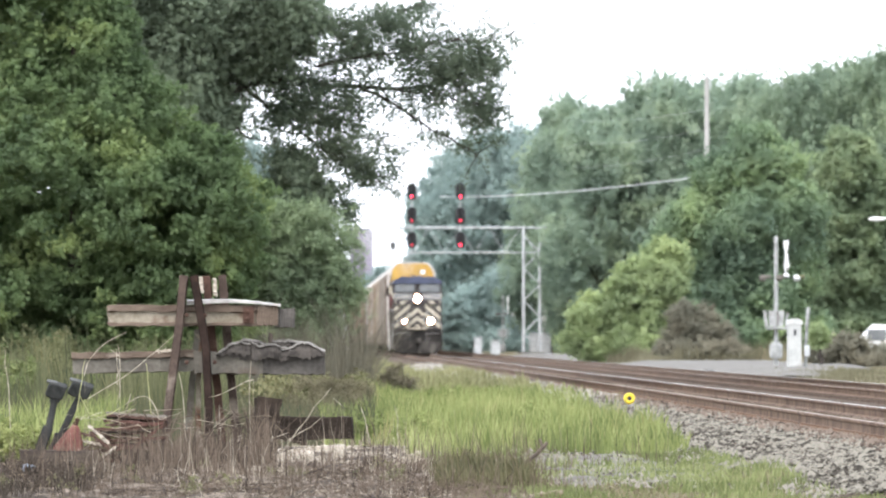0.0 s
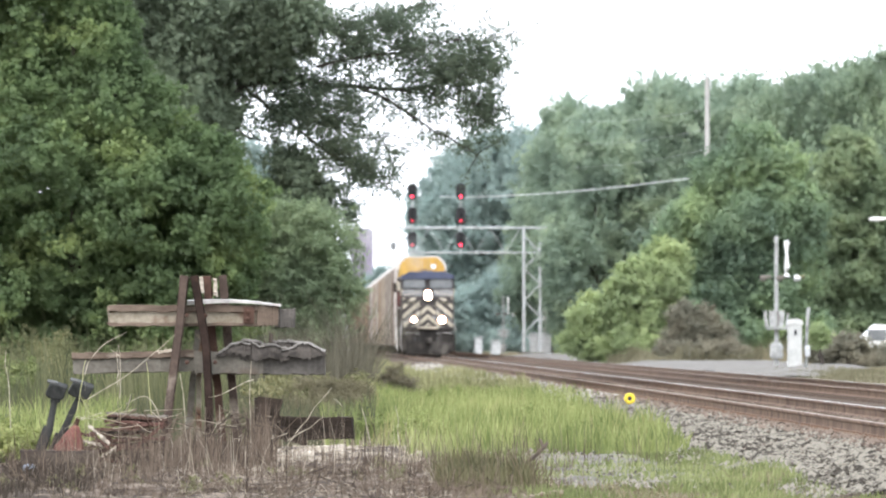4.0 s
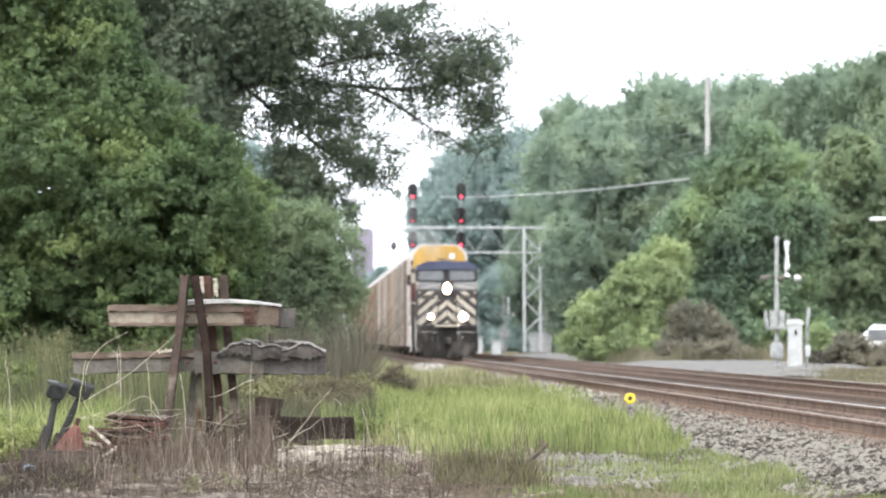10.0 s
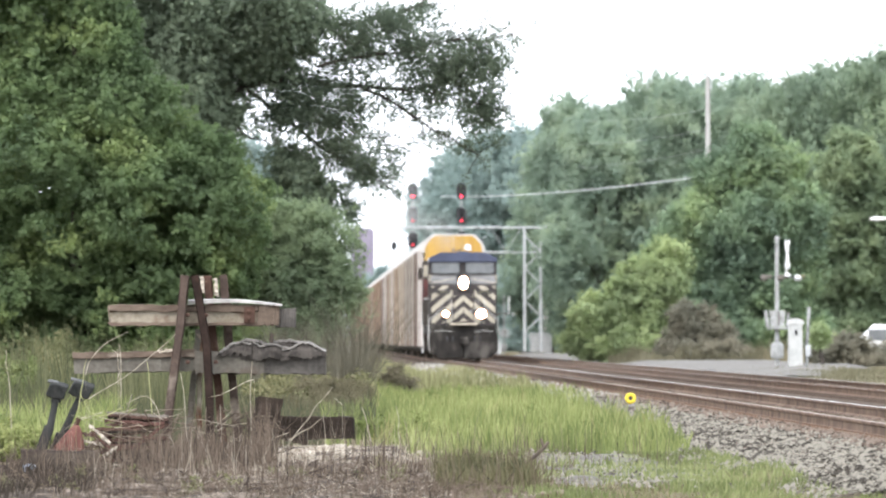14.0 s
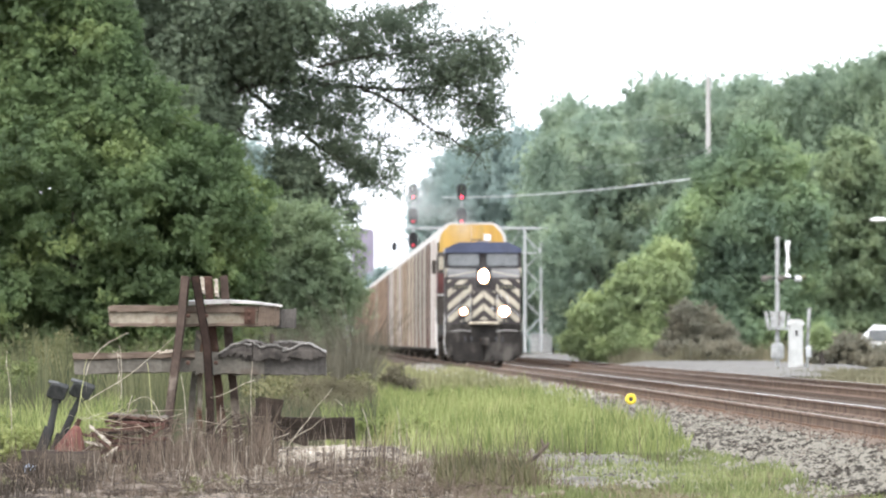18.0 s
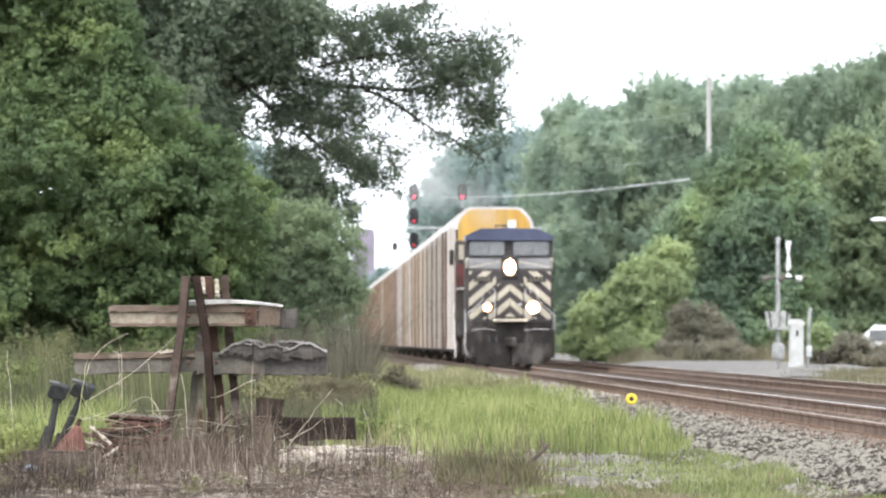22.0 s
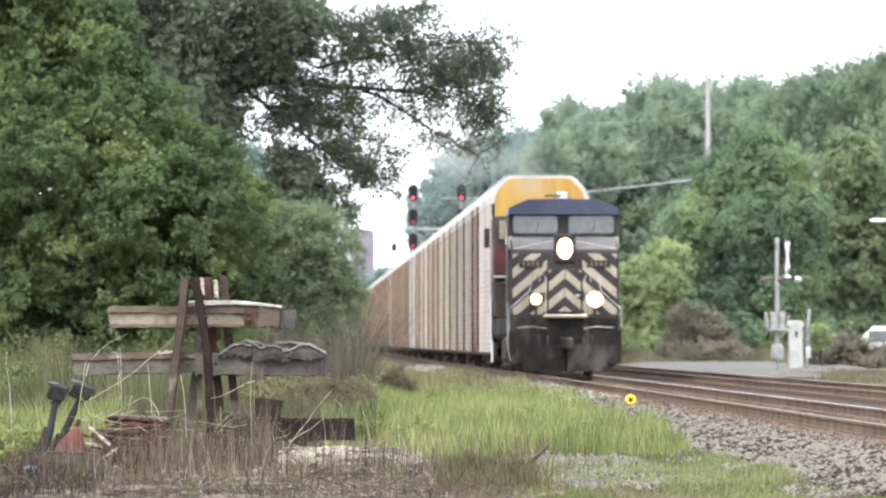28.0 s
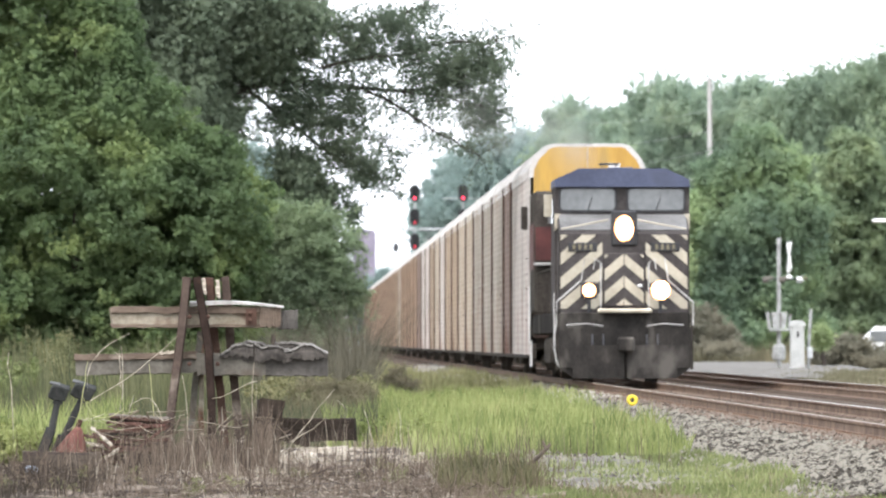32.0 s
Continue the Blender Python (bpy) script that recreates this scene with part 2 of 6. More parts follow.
def billow(lobes, rng, per_lobe=9, size=0.45, core=0.82):
    """Smaller swellings on the skin of the lobes, so that a crown is lumpy at two scales."""
    out = [(x, y, z, rx * core, ry * core, rz * core) for x, y, z, rx, ry, rz in lobes]
    for x, y, z, rx, ry, rz in lobes:
        for _ in range(per_lobe):
            d = Vector((rng.normal(), rng.normal(), rng.normal() + 0.35)).normalized()
            q = size * min(rx, rz) * rng.uniform(0.65, 1.2)
            out.append((x + d.x * rx * 0.74, y + d.y * ry * 0.74, z + d.z * rz * 0.74, q, q, q * 0.85))
    return out


def limb_set(parent, bm, base, top, radius, branches, spread, rng):
    """A tapered, slightly crooked trunk with limbs."""
    base, top = Vector(base), Vector(top)
    pts = [base.lerp(top, k / 6) + Vector((rng.normal(0, 0.1), rng.normal(0, 0.1), 0)) * (k > 0) * radius * 3 for k in range(7)]
    tube(bm, pts, [radius * (1.25 - 0.17 * k) for k in range(7)], 9)
    part("trunk", bm, BARK, parent)
    for k in range(branches):
        a = rng.uniform(0, 6.28)
        h = rng.uniform(0.3, 0.95)
        s = base.lerp(top, h)
        ln = spread * rng.uniform(0.5, 1.0) * (1.15 - 0.5 * h)
        e = s + Vector((math.cos(a) * ln, math.sin(a) * ln, ln * rng.uniform(0.3, 0.9)))
        mid = s.lerp(e, 0.5) + Vector((rng.normal(0, 0.08), rng.normal(0, 0.08), 0.1)) * ln
        r = radius * 0.5 * (1.1 - 0.6 * h)
        part("limb", tube(B(), [s, mid, e], [r, r * 0.65, r * 0.25], 6), BARK, parent)


# ---- ground, road, tracks ----
TRACK_X = (7.35, 11.65)
rng = np.random.default_rng(7)


def ground_z(x, y):
    """Height of the land: low on the camera's side, under the ballast in the middle, a little higher beyond."""
    k = min(max((x - 14.0) / 2.5, 0), 1)
    z = -0.45 + 0.27 * k
    if x < 4.6 and 60 < y < 260:
        z += 0.05 * noise.noise((x * 0.5, y * 0.12, 0.3)) + 0.03 * noise.noise((x * 1.7, y * 0.4, 5.3))
    if 16 < x < 40 and 280 < y < 420:
        z += 0.05 * noise.noise((x * 0.3, y * 0.06, 2.3))
    return z


def sheet(name, xs, ys, zf, material, label, category):
    grid = [(x, y, zf(x, y)) for y in ys for x in xs]
    w = len(xs)
    me = bpy.data.meshes.new(name)
    me.from_pydata(grid, [], [(j * w + i, j * w + i + 1, (j + 1) * w + i + 1, (j + 1) * w + i) for j in range(len(ys) - 1) for i in range(w - 1)])
    for p in me.polygons:
        p.use_smooth = True
    return tagged(part_of(name, me, material), label, category, "", "structure")


xs = [-2600, -700, -200, -70, -30, -18] + [x * 0.5 for x in range(-24, 11)] + [8, 14, 15, 16, 17, 18, 20, 22, 25, 30, 40, 70, 200, 700, 2600]
ys = [-80, 0, 40, 60] + list(range(66, 262, 3)) + list(range(270, 430, 10)) + [460, 520, 600, 700, 900, 1300, 2200, 4600]
sheet("ground", xs, ys, ground_z, GRASS_SOIL, "rough meadow ground with dry grass and bare soil", "ground")
bm = prism(B(), [(4.2, -0.6), (4.35, -0.47), (5.65, -0.2), (13.35, -0.2), (14.7, -0.36), (14.8, -0.6)], 1, -60, 1600)
tagged(part("ballast_bed", bm, BALLAST), "grey crushed-stone ballast bed under two railway tracks", "ballast", "", "structure")
sheet("gravel_lane", [14.3 + 0.5 * k for k in range(20)], list(range(262, 600, 3)), lambda x, y: ground_z(x, y) + 0.15 - 0.3 * max(0, (x - 21.5) / 2) ** 2 - 0.16 * max(0, (14.9 - x) / 0.6) ** 2 - 0.4 * max(0, (x - 15.2) / 3 - (y - 262) / 30) + 0.03 * noise.noise((x * 0.9, y * 0.12, 0)) + 0.015 * noise.noise((x * 2, y * 0.6, 4)),
      mat("pale_gravel", (0.106, 0.1, 0.09), (0.178, 0.169, 0.154), 0.5, 0.95, fine=9, bump=0.5, stain=(0.175, 0.16, 0.137), stain_scale=0.12, stain_at=0.6), "pale gravel lane beside the railway tracks", "lane")
bm = prism(B(), [(300.5, -0.4), (301, -0.176), (309, -0.176), (309.5, -0.4)], 0, 14.9, 120)
tagged(part("road", bm, ROADTAR), "narrow grey asphalt road leading to the level crossing", "road", "", "structure")
sheet("dirt_patch", [2.1 + 0.15 * k for k in range(16)], [75 + 0.8 * k for k in range(40)], lambda x, y: ground_z(x, y) + 0.035 - 0.1 * ((x - 3.25) / 1.1) ** 4 - 0.08 * ((y - 91) / 15) ** 4 + 0.05 * noise.noise((x * 2, y * 0.5, 0)), DIRT,
      "bare grey gravelly dirt patch in the grass", "dirt")

RAIL_SHAPE = [(-0.07, -0.17), (0.07, -0.17), (0.07, -0.155), (0.012, -0.135), (0.012, -0.05), (0.036, -0.035), (0.036, -0.008), (0.028, 0.0),
              (-0.028, 0.0), (-0.036, -0.008), (-0.036, -0.035), (-0.012, -0.05), (-0.012, -0.135), (-0.07, -0.155)]
tie_me = bpy.data.meshes.new("tie")
bm = box(B(), -1.29, 1.29, -0.115, 0.115, -0.36, -0.168, 0.012)
bm.to_mesh(tie_me)
bm.free()
plate_me = bpy.data.meshes.new("tie_plate")
bm = box(B(), -0.17, 0.17, -0.09, 0.09, -0.172, -0.156, 0.004)
for sx in (-0.1, 0.1):
    for sy in (-0.05, 0.05):
        box(bm, sx - 0.012, sx + 0.012, sy - 0.012, sy + 0.012, -0.16, -0.135)
bm.to_mesh(plate_me)
bm.free()
tracks = []
for tx in TRACK_X:
    tr = thing("railway_track", pose(tx, 0, 0), "rusty steel rails on dark timber ties in ballast", "railway track", "railway tracks", "structure")
    tracks.append(tr)
    for side in (-0.7525, 0.7525):
        bm = prism(B(), [(x + side, z) for x, z in RAIL_SHAPE], 1, -50, 1600)
        for f in bm.faces:
            zc = f.calc_center_median().z
            f.material_index = 1 if zc > -0.002 else 0
        part("rail", bm, [RAIL, RAILDULL if side < 0 else RAILTOP], tr, "steel rail with rusty flanks and a polished head")

# loose stones on the near shoulder of the bed
n = 46000
sx = rng.uniform(4.15, 6.2, n)
sy = 70 + 130 * rng.random(n) ** 1.6
sz = np.interp(sx, [4.2, 4.35, 5.65, 6.3], [-0.47, -0.45, -0.2, -0.19]) + rng.uniform(-0.01, 0.03, n)
keep = rng.random(n) < np.interp(sx, [4.15, 4.8], [0.25, 1])
sx, sy, sz = sx[keep], sy[keep], sz[keep]
n = len(sx)
octa = np.array([[1, 0, 0], [0, 1, 0], [-1, 0, 0], [0, -1, 0], [0, 0, 1], [0, 0, -1]], dtype=float)
size = 0.011 + 0.04 * rng.random(n) ** 2.6
v = octa[None] * rng.uniform(0.55, 1.35, (n, 6, 1)) + rng.normal(0, 0.22, (n, 6, 3))
a = rng.uniform(0, 6.28, n)
ca, sa = np.cos(a)[:, None], np.sin(a)[:, None]
v = np.stack([v[..., 0] * ca - v[..., 1] * sa, v[..., 0] * sa + v[..., 1] * ca, v[..., 2] * 0.62], -1) * size[:, None, None]
v += np.stack([sx, sy, sz], -1)[:, None]
stone_m = leaf_mat("loose_stone", [(0.03, 0.026, 0.02), (0.044, 0.038, 0.03), (0.06, 0.054, 0.043), (0.2, 0.184, 0.15)], 0.0, 0.9, 1.0)
ob = part_of("ballast_stones", quads_mesh("ballast_stones", v, 6, [[0, 1, 4], [1, 2, 4], [2, 3, 4], [3, 0, 4]]), stone_m)
tagged(ob, "loose grey and white crushed stones beside the track", "stones", "", "stuff")
# rust-stained stones and dirt along the tie ends and between the rails
n = 9000
sx = np.where(rng.random(n) < 0.55, rng.normal(6.2, 0.2, n), rng.uniform(6.75, 7.95, n))
sy = 66 + 140 * rng.random(n) ** 1.5
v = octa[None] * rng.uniform(0.55, 1.35, (n, 6, 1)) + rng.normal(0, 0.22, (n, 6, 3))
v = v * (0.016 + 0.036 * rng.random(n) ** 2.2)[:, None, None] * np.array([1, 1, 0.8]) + np.stack([sx, sy, -0.185 + rng.uniform(-0.01, 0.03, n)], -1)[:, None]
ob = part_of("stained_stones", quads_mesh("stained_stones", v, 6, [[0, 1, 4], [1, 2, 4], [2, 3, 4], [3, 0, 4]]), leaf_mat("rust_stained_stone", [(0.04, 0.0295, 0.0225), (0.083, 0.063, 0.049), (0.155, 0.122, 0.095)], 0.0, 0.9, 0.9))
tagged(ob, "rust-brown stained stones along the rails", "stones", "", "stuff")


# ---- the train ----
NAVY = mat("blue_cab_paint", (0.034, 0.041, 0.076), (0.062, 0.073, 0.122), 1.5, 0.45, fine=12, bump=0.05, stain=(0.045, 0.052, 0.085), stain_scale=1.5, stain_at=0.6)
NOSE = mat("grey_nose_paint", (0.038, 0.034, 0.033), (0.078, 0.07, 0.067), 1.5, 0.67, fine=12, bump=0.05)
CREAM = mat("cream_stripe", (0.30, 0.27, 0.205), (0.44, 0.4, 0.315), 2, 0.55, fine=14, bump=0.05, stain=(0.25, 0.2, 0.15), stain_scale=2, stain_at=0.6)
PLOUGH = mat("dusty_black_steel", (0.016, 0.015, 0.014), (0.042, 0.038, 0.034), 1.3, 0.9, fine=14, bump=0.3, stain=(0.095, 0.087, 0.076), stain_scale=0.9, stain_at=0.54, stretch=(1.6, 1, 0.8))
GRIME = mat("grimy_black_steel", (0.032, 0.028, 0.0245), (0.085, 0.075, 0.064), 2, 0.85, fine=16, bump=0.3)
MAROON = mat("maroon_paint", (0.055, 0.014, 0.0125), (0.1, 0.028, 0.024), 2, 0.6, fine=12, bump=0.1)
YELLOW = mat("yellow_rack_paint", (0.36, 0.205, 0.04), (0.48, 0.295, 0.06), 0.8, 0.6, fine=10, bump=0.1, stain=(0.30, 0.20, 0.06), stain_scale=0.9, stretch=(2, 2, 0.3))
ROOFGREY = mat("galvanised_roof", (0.37, 0.36, 0.345), (0.58, 0.57, 0.55), 0.8, 0.6, 0.1, fine=10, bump=0.1, stain=(0.5, 0.45, 0.39), stain_scale=0.6)
def rack_panel(name, c1, c2, rough, vary, stain):
    """Weathered sheet steel, pressed in fine level ribs."""
    m = mat(name, c1, c2, 0.7, rough, fine=9, bump=0.2, vary=vary, stain=stain, stain_scale=0.8, stretch=(1, 1, 0.3))
    n, l = m.node_tree.nodes, m.node_tree.links
    tc, rib, b = n.new("ShaderNodeTexCoord"), n.new("ShaderNodeTexWave"), n.new("ShaderNodeBump")
    rib.bands_direction = "Z"
    rib.inputs["Scale"].default_value, rib.inputs["Distortion"].default_value = 1.9, 0.6
    b.inputs["Strength"].default_value, b.inputs["Distance"].default_value = 0.35, 0.02
    l.new(tc.outputs["Object"], rib.inputs["Vector"])
    l.new(rib.outputs["Fac"], b.inputs["Height"])
    l.new(n["Bump"].outputs[0], b.inputs["Normal"])
    l.new(b.outputs[0], n["Principled BSDF"].inputs["Normal"])
    return m


PANELS = [rack_panel("rack_panel_tan", (0.27, 0.218, 0.165), (0.385, 0.32, 0.25), 0.7, 0.1, (0.2, 0.15, 0.115)),
          rack_panel("rack_panel_grey", (0.245, 0.225, 0.195), (0.37, 0.345, 0.305), 0.7, 0.1, (0.27, 0.2, 0.16)),
          rack_panel("rack_panel_pale", (0.375, 0.345, 0.315), (0.525, 0.488, 0.45), 0.65, 0.1, (0.37, 0.29, 0.25)),
          rack_panel("rack_panel_umber", (0.178, 0.142, 0.124), (0.28, 0.23, 0.203), 0.7, 0.14, (0.16, 0.105, 0.086)),
          rack_panel("rack_panel_light", (0.32, 0.28, 0.225), (0.45, 0.4, 0.335), 0.7, 0.08, (0.32, 0.25, 0.2)),
          rack_panel("rack_panel_orange", (0.24, 0.175, 0.13), (0.335, 0.26, 0.195), 0.7, 0.1, (0.19, 0.125, 0.09))]
RACKPOST = mat("dark_rack_post", (0.045, 0.032, 0.028), (0.09, 0.062, 0.05), 2, 0.8, fine=12, bump=0.2)
NUMBERTAN = mat("dull_tan_paint", (0.12, 0.105, 0.07), (0.2, 0.18, 0.125), 3, 0.8, fine=20, bump=0.0)
GLASS = mat("cab_glass", (0.06, 0.064, 0.066), (0.115, 0.12, 0.12), 1, 0.06, fine=6, bump=0.0)
GLASS.node_tree.nodes["Principled BSDF"].inputs["IOR"].default_value = 1.9
RAILGREY = mat("worn_white_paint", (0.3, 0.295, 0.28), (0.55, 0.545, 0.52), 3, 0.6, fine=20, bump=0.05, stain=(0.2, 0.18, 0.16), stain_scale=2, stain_at=0.6)
PALEGREY = mat("pale_grey_paint", (0.11, 0.108, 0.104), (0.2, 0.196, 0.19), 1.5, 0.75, fine=14, bump=0.1)
HEADLAMP = glow("headlamp", (1.0, 0.9, 0.72), 150)
# Orange emission for rings that imitate the glare round the lamps.
HALO = glow("lamp_halo", (1.0, 0.42, 0.14), 2.0)
DITCH_DIM = glow("ditch_lamp_aside", (1.0, 0.85, 0.65), 50)


def wheelset(parent, y, r=0.46):
    bm = B()
    for sx in (-0.7525, 0.7525):
        lathe(bm, [(r + 0.025, -0.07), (r + 0.025, -0.04), (r, -0.035), (r - 0.005, 0.06), (0.3, 0.06), (0.28, 0.03), (0.1, 0.05), (0.1, -0.07)],
              pose(sx, 0, 0, 0, 90 if sx > 0 else -90, 0), 20)
    tube(bm, [(-0.8, 0, 0), (0.8, 0, 0)], 0.08, 10)
    ob = part("wheelset", bm, GRIME, parent, "worn steel wheelset")
    ob.matrix_basis = pose(0, y, r)
    return ob


def clip_poly(poly, a, b, c):
    """The part of a polygon where a*x + b*y <= c."""
    out = []
    for p, q in zip(poly, poly[1:] + poly[:1]):
        dp, dq = a * p[0] + b * p[1] - c, a * q[0] + b * q[1] - c
        if dp <= 0:
            out.append(p)
        if dp * dq < 0:
            k = dp / (dp - dq)
            out.append((p[0] + k * (q[0] - p[0]), p[1] + k * (q[1] - p[1])))
    return out


def stripes(parent, x0, x1, z0, z1, y, width, step, start, slope=0.85):
    """Slanting warning stripes on a face, rising towards the middle of the nose."""
    sgn = 1 if x0 < 0 else -1
    edge = x0 if x0 < 0 else x1
    for k in range(9):
        c = start + k * step
        poly = [(x0, z0), (x1, z0), (x1, z1), (x0, z1)]
        poly = clip_poly(poly, -slope * sgn, 1, c + width - slope * sgn * edge)
        poly = clip_poly(poly, slope * sgn, -1, -c + slope * sgn * edge) if len(poly) > 2 else []
        if len(poly) > 2:
            part("stripe", prism(B(), poly, 1, y - 0.008, y), CREAM, parent, "cream warning stripe")


def locomotive():
    lo = thing("locomotive", pose(7.35, 526.7, 0), "blue six-axle diesel locomotive with cream-striped nose, lit headlights", "locomotive")
    part("underframe", box(B(), -1.5, 1.5, -0.35, 22.4, 1.12, 1.62, 0.03), PLOUGH, lo)
    part("fuel_tank", box(B(), -1.45, 1.45, 8.2, 13.4, 0.3, 1.12, 0.15), GRIME, lo)
    bm = prism(B(), [(-1.52, 1.25), (1.52, 1.25), (1.52, 0.35), (1.2, 0.12), (-1.2, 0.12), (-1.52, 0.35)], 1, -0.5, -0.38)
    pilot = part("pilot", bm, PLOUGH, lo, "grimy dark pilot plate")
    for sgn in (-1, 1):
        bm = B()
        prism(bm, [(sgn * 1.46, -0.52), (sgn * 0.03, -0.98), (sgn * 0.03, -0.9), (sgn * 1.46, -0.44)], 2, 0.34, 0.86)
        prism(bm, [(sgn * 1.2, -0.66), (sgn * 0.03, -1.06), (sgn * 0.03, -0.98), (sgn * 1.2, -0.58)], 2, 0.1, 0.36)
        part("plough_blade", bm, PLOUGH, pilot, "dusty black plough blade")
    part("coupler", box(box(B(), -0.13, 0.13, -1.15, -0.35, 0.74, 1.0, 0.03), -0.2, 0.2, -1.3, -1.0, 0.7, 1.05, 0.05), PLOUGH, lo)
    part("anticlimber", box(B(), -0.62, 0.62, -0.62, -0.35, 1.6, 1.7, 0.03), CREAM, lo, "scuffed pale anticlimber")
    for sgn in (-1, 1):
        part("uncoupling_lever", tube(B(), [(sgn * 0.5, -0.6, 1.3), (sgn * 0.9, -0.6, 1.36), (sgn * 1.35, -0.58, 1.32)], 0.010, 5), RAILGREY, lo)
    for sx in (-0.5, 0.5, -0.75, 0.75):
        part("air_hose", tube(B(), [(sx, -0.5, 1.1), (sx, -0.68, 0.9), (sx * 0.9, -0.72, 0.55), (sx * 0.8, -0.7, 0.4)], 0.03, 6), BLACK, lo)
    # nose
    bm = B()
    prism(bm, [(0.02, 1.62), (0.02, 3.42), (0.1, 3.5), (1.2, 3.88), (1.4, 3.88), (1.4, 1.62)], 0, -1.5, 1.5)
    bmesh.ops.bevel(bm, geom=[e for e in bm.edges if abs(abs(e.verts[0].co.x) - 1.5) < 1e-4 and abs(e.verts[0].co.x - e.verts[1].co.x) < 1e-4], offset=0.05, segments=2, affect="EDGES")
    nose = part("nose", bm, NOSE, lo, "dark grey short nose")
    stripes(nose, -1.46, -0.5, 1.7, 3.4, 0.02, 0.28, 0.56, 1.02)
    stripes(nose, 0.5, 1.46, 1.7, 3.4, 0.02, 0.28, 0.56, 1.02)
    for sgn in (-1, 1):
        part("edge_line", tube(B(), [(sgn * 1.44, 0.1, 3.53), (sgn * 0.35, 0.7, 3.75)], 0.025, 6), CREAM, nose, "pale edge line")
    # Pale plate over the slope: sky light on the upward face, put into colour.
    part("nose_top", prism(B(), [(0.09, 3.502), (1.17, 3.876), (1.17, 3.892), (0.08, 3.52)], 0, -1.46, 1.46), PALEGREY, nose, "nose top slope, coloured pale as if sky-lit")
    part("wind_deflector", box(B(), -1.79, -1.6, 1.9, 1.93, 3.84, 4.36, 0.01), CREAM, lo, "pale wind deflector beside the cab window")
    for sgn in (-1, 1):
        part("corner_plate", prism(B(), [(sgn * 1.565, 3.5), (sgn * 1.565, 3.9), (sgn * 1.43, 3.9), (sgn * 1.36, 3.72)], 1, 1.12, 1.19), CREAM, nose, "pale corner plate beside the windshield")
    door = part("nose_door", box(B(), -0.48, 0.48, -0.035, 0.02, 1.74, 2.98, 0.02), NOSE, lo, "grey nose door with cream chevrons")
    stripes(door, -0.45, -0.01, 1.78, 2.94, -0.035, 0.26, 0.52, 1.3, 0.85)
    stripes(door, 0.01, 0.45, 1.78, 2.94, -0.035, 0.26, 0.52, 1.3, 0.85)
    part("door_latch", box(B(), 0.3, 0.42, -0.07, -0.035, 2.2, 2.26, 0.01), SILVER, door)
    for sgn in (-1, 1):
        nb = part("number_board", box(B(), sgn * 0.95 - 0.33, sgn * 0.95 + 0.33, -0.03, 0.02, 3.02, 3.22, 0.01), BLACK, lo)
        for k in range(4):
            x = sgn * 0.95 - 0.2 + k * 0.13
            part("number_bar", box(B(), x - 0.03, x + 0.03, -0.036, -0.03, 3.06, 3.18), NUMBERTAN, nb)
    # cab
    bm = prism(B(), [(-1.56, 1.62), (1.56, 1.62), (1.56, 4.52), (-1.56, 4.52)], 1, 1.2, 3.9)
    cab = part("cab", bm, NOSE, lo, "dark grey wide cab")
    bm = prism(B(), [(-1.57, 4.52), (1.57, 4.52), (1.55, 4.7), (1.0, 4.95), (-1.0, 4.95), (-1.55, 4.7)], 1, 1.0, 4.3)
    part("cab_roof", bm, NAVY, lo, "blue cab roof")
    part("brow", box(B(), -1.56, 1.56, 1.08, 1.2, 4.51, 4.57, 0.02), NAVY, lo, "blue brow over the windshields")
    for x0, x1 in ((-1.42, -0.17), (0.15, 1.42)):
        fr = part("window_frame", prism(B(), rrect(x0 - 0.05, x1 + 0.05, 3.94, 4.51, 0.1), 1, 1.16, 1.21), BLACK, cab)
        part("windshield", prism(B(), rrect(x0, x1, 3.99, 4.47, 0.08), 1, 1.148, 1.165), GLASS, fr, "reflective grey windshield")
        part("wiper", tube(B(), [((x0 + x1) / 2, 1.13, 4.0), ((x0 + x1) / 2 + 0.1, 1.13, 4.27)], 0.012, 5), BLACK, fr)
    for k in (-1, 1):
        part("side_window", box(B(), k * 1.57 - 0.006, k * 1.57 + 0.006, 2.3, 3.2, 3.7, 4.25), GLASS, cab)
    part("horn", tube(tube(B(), [(-0.52, 1.7, 5.06), (-0.05, 1.7, 5.06)], 0.03, 6), [(-0.45, 1.72, 4.93), (-0.45, 1.7, 5.06), (-0.12, 1.7, 5.06), (-0.12, 1.72, 4.93)], 0.022, 6), BLACK, lo)
    part("air_conditioner", box(B(), -0.3, 0.3, 2.2, 3.0, 4.93, 5.0, 0.03), NAVY, lo)
    # lights
    hl = part("headlight", box(B(), -0.3, 0.3, -0.05, 0.1, 3.14, 3.96, 0.04), BLACK, lo, "twin headlight housing")
    def oval(rx, rz):
        return [(rx * math.cos(q), 3.55 + rz * math.sin(q)) for q in (2 * math.pi * k / 24 for k in range(24))]
    # One bright oval as large as the glare of the two lamps, ringed in orange.
    part("lamp", prism(B(), oval(0.165, 0.235), 1, -0.09, -0.06), HEADLAMP, hl, "glowing twin headlight drawn as one oval of glare")
    part("halo_ring", prism(B(), oval(0.22, 0.3), 1, -0.075, -0.055), HALO, hl, "warm glowing ring standing in for lamp glare")
    for sgn, m in ((-1, DITCH_DIM), (1, HEADLAMP)):
        dl = part("ditch_light", box(B(), sgn * 0.82 - 0.19, sgn * 0.82 + 0.19, -0.5, -0.3, 1.93, 2.31, 0.03), BLACK, lo)
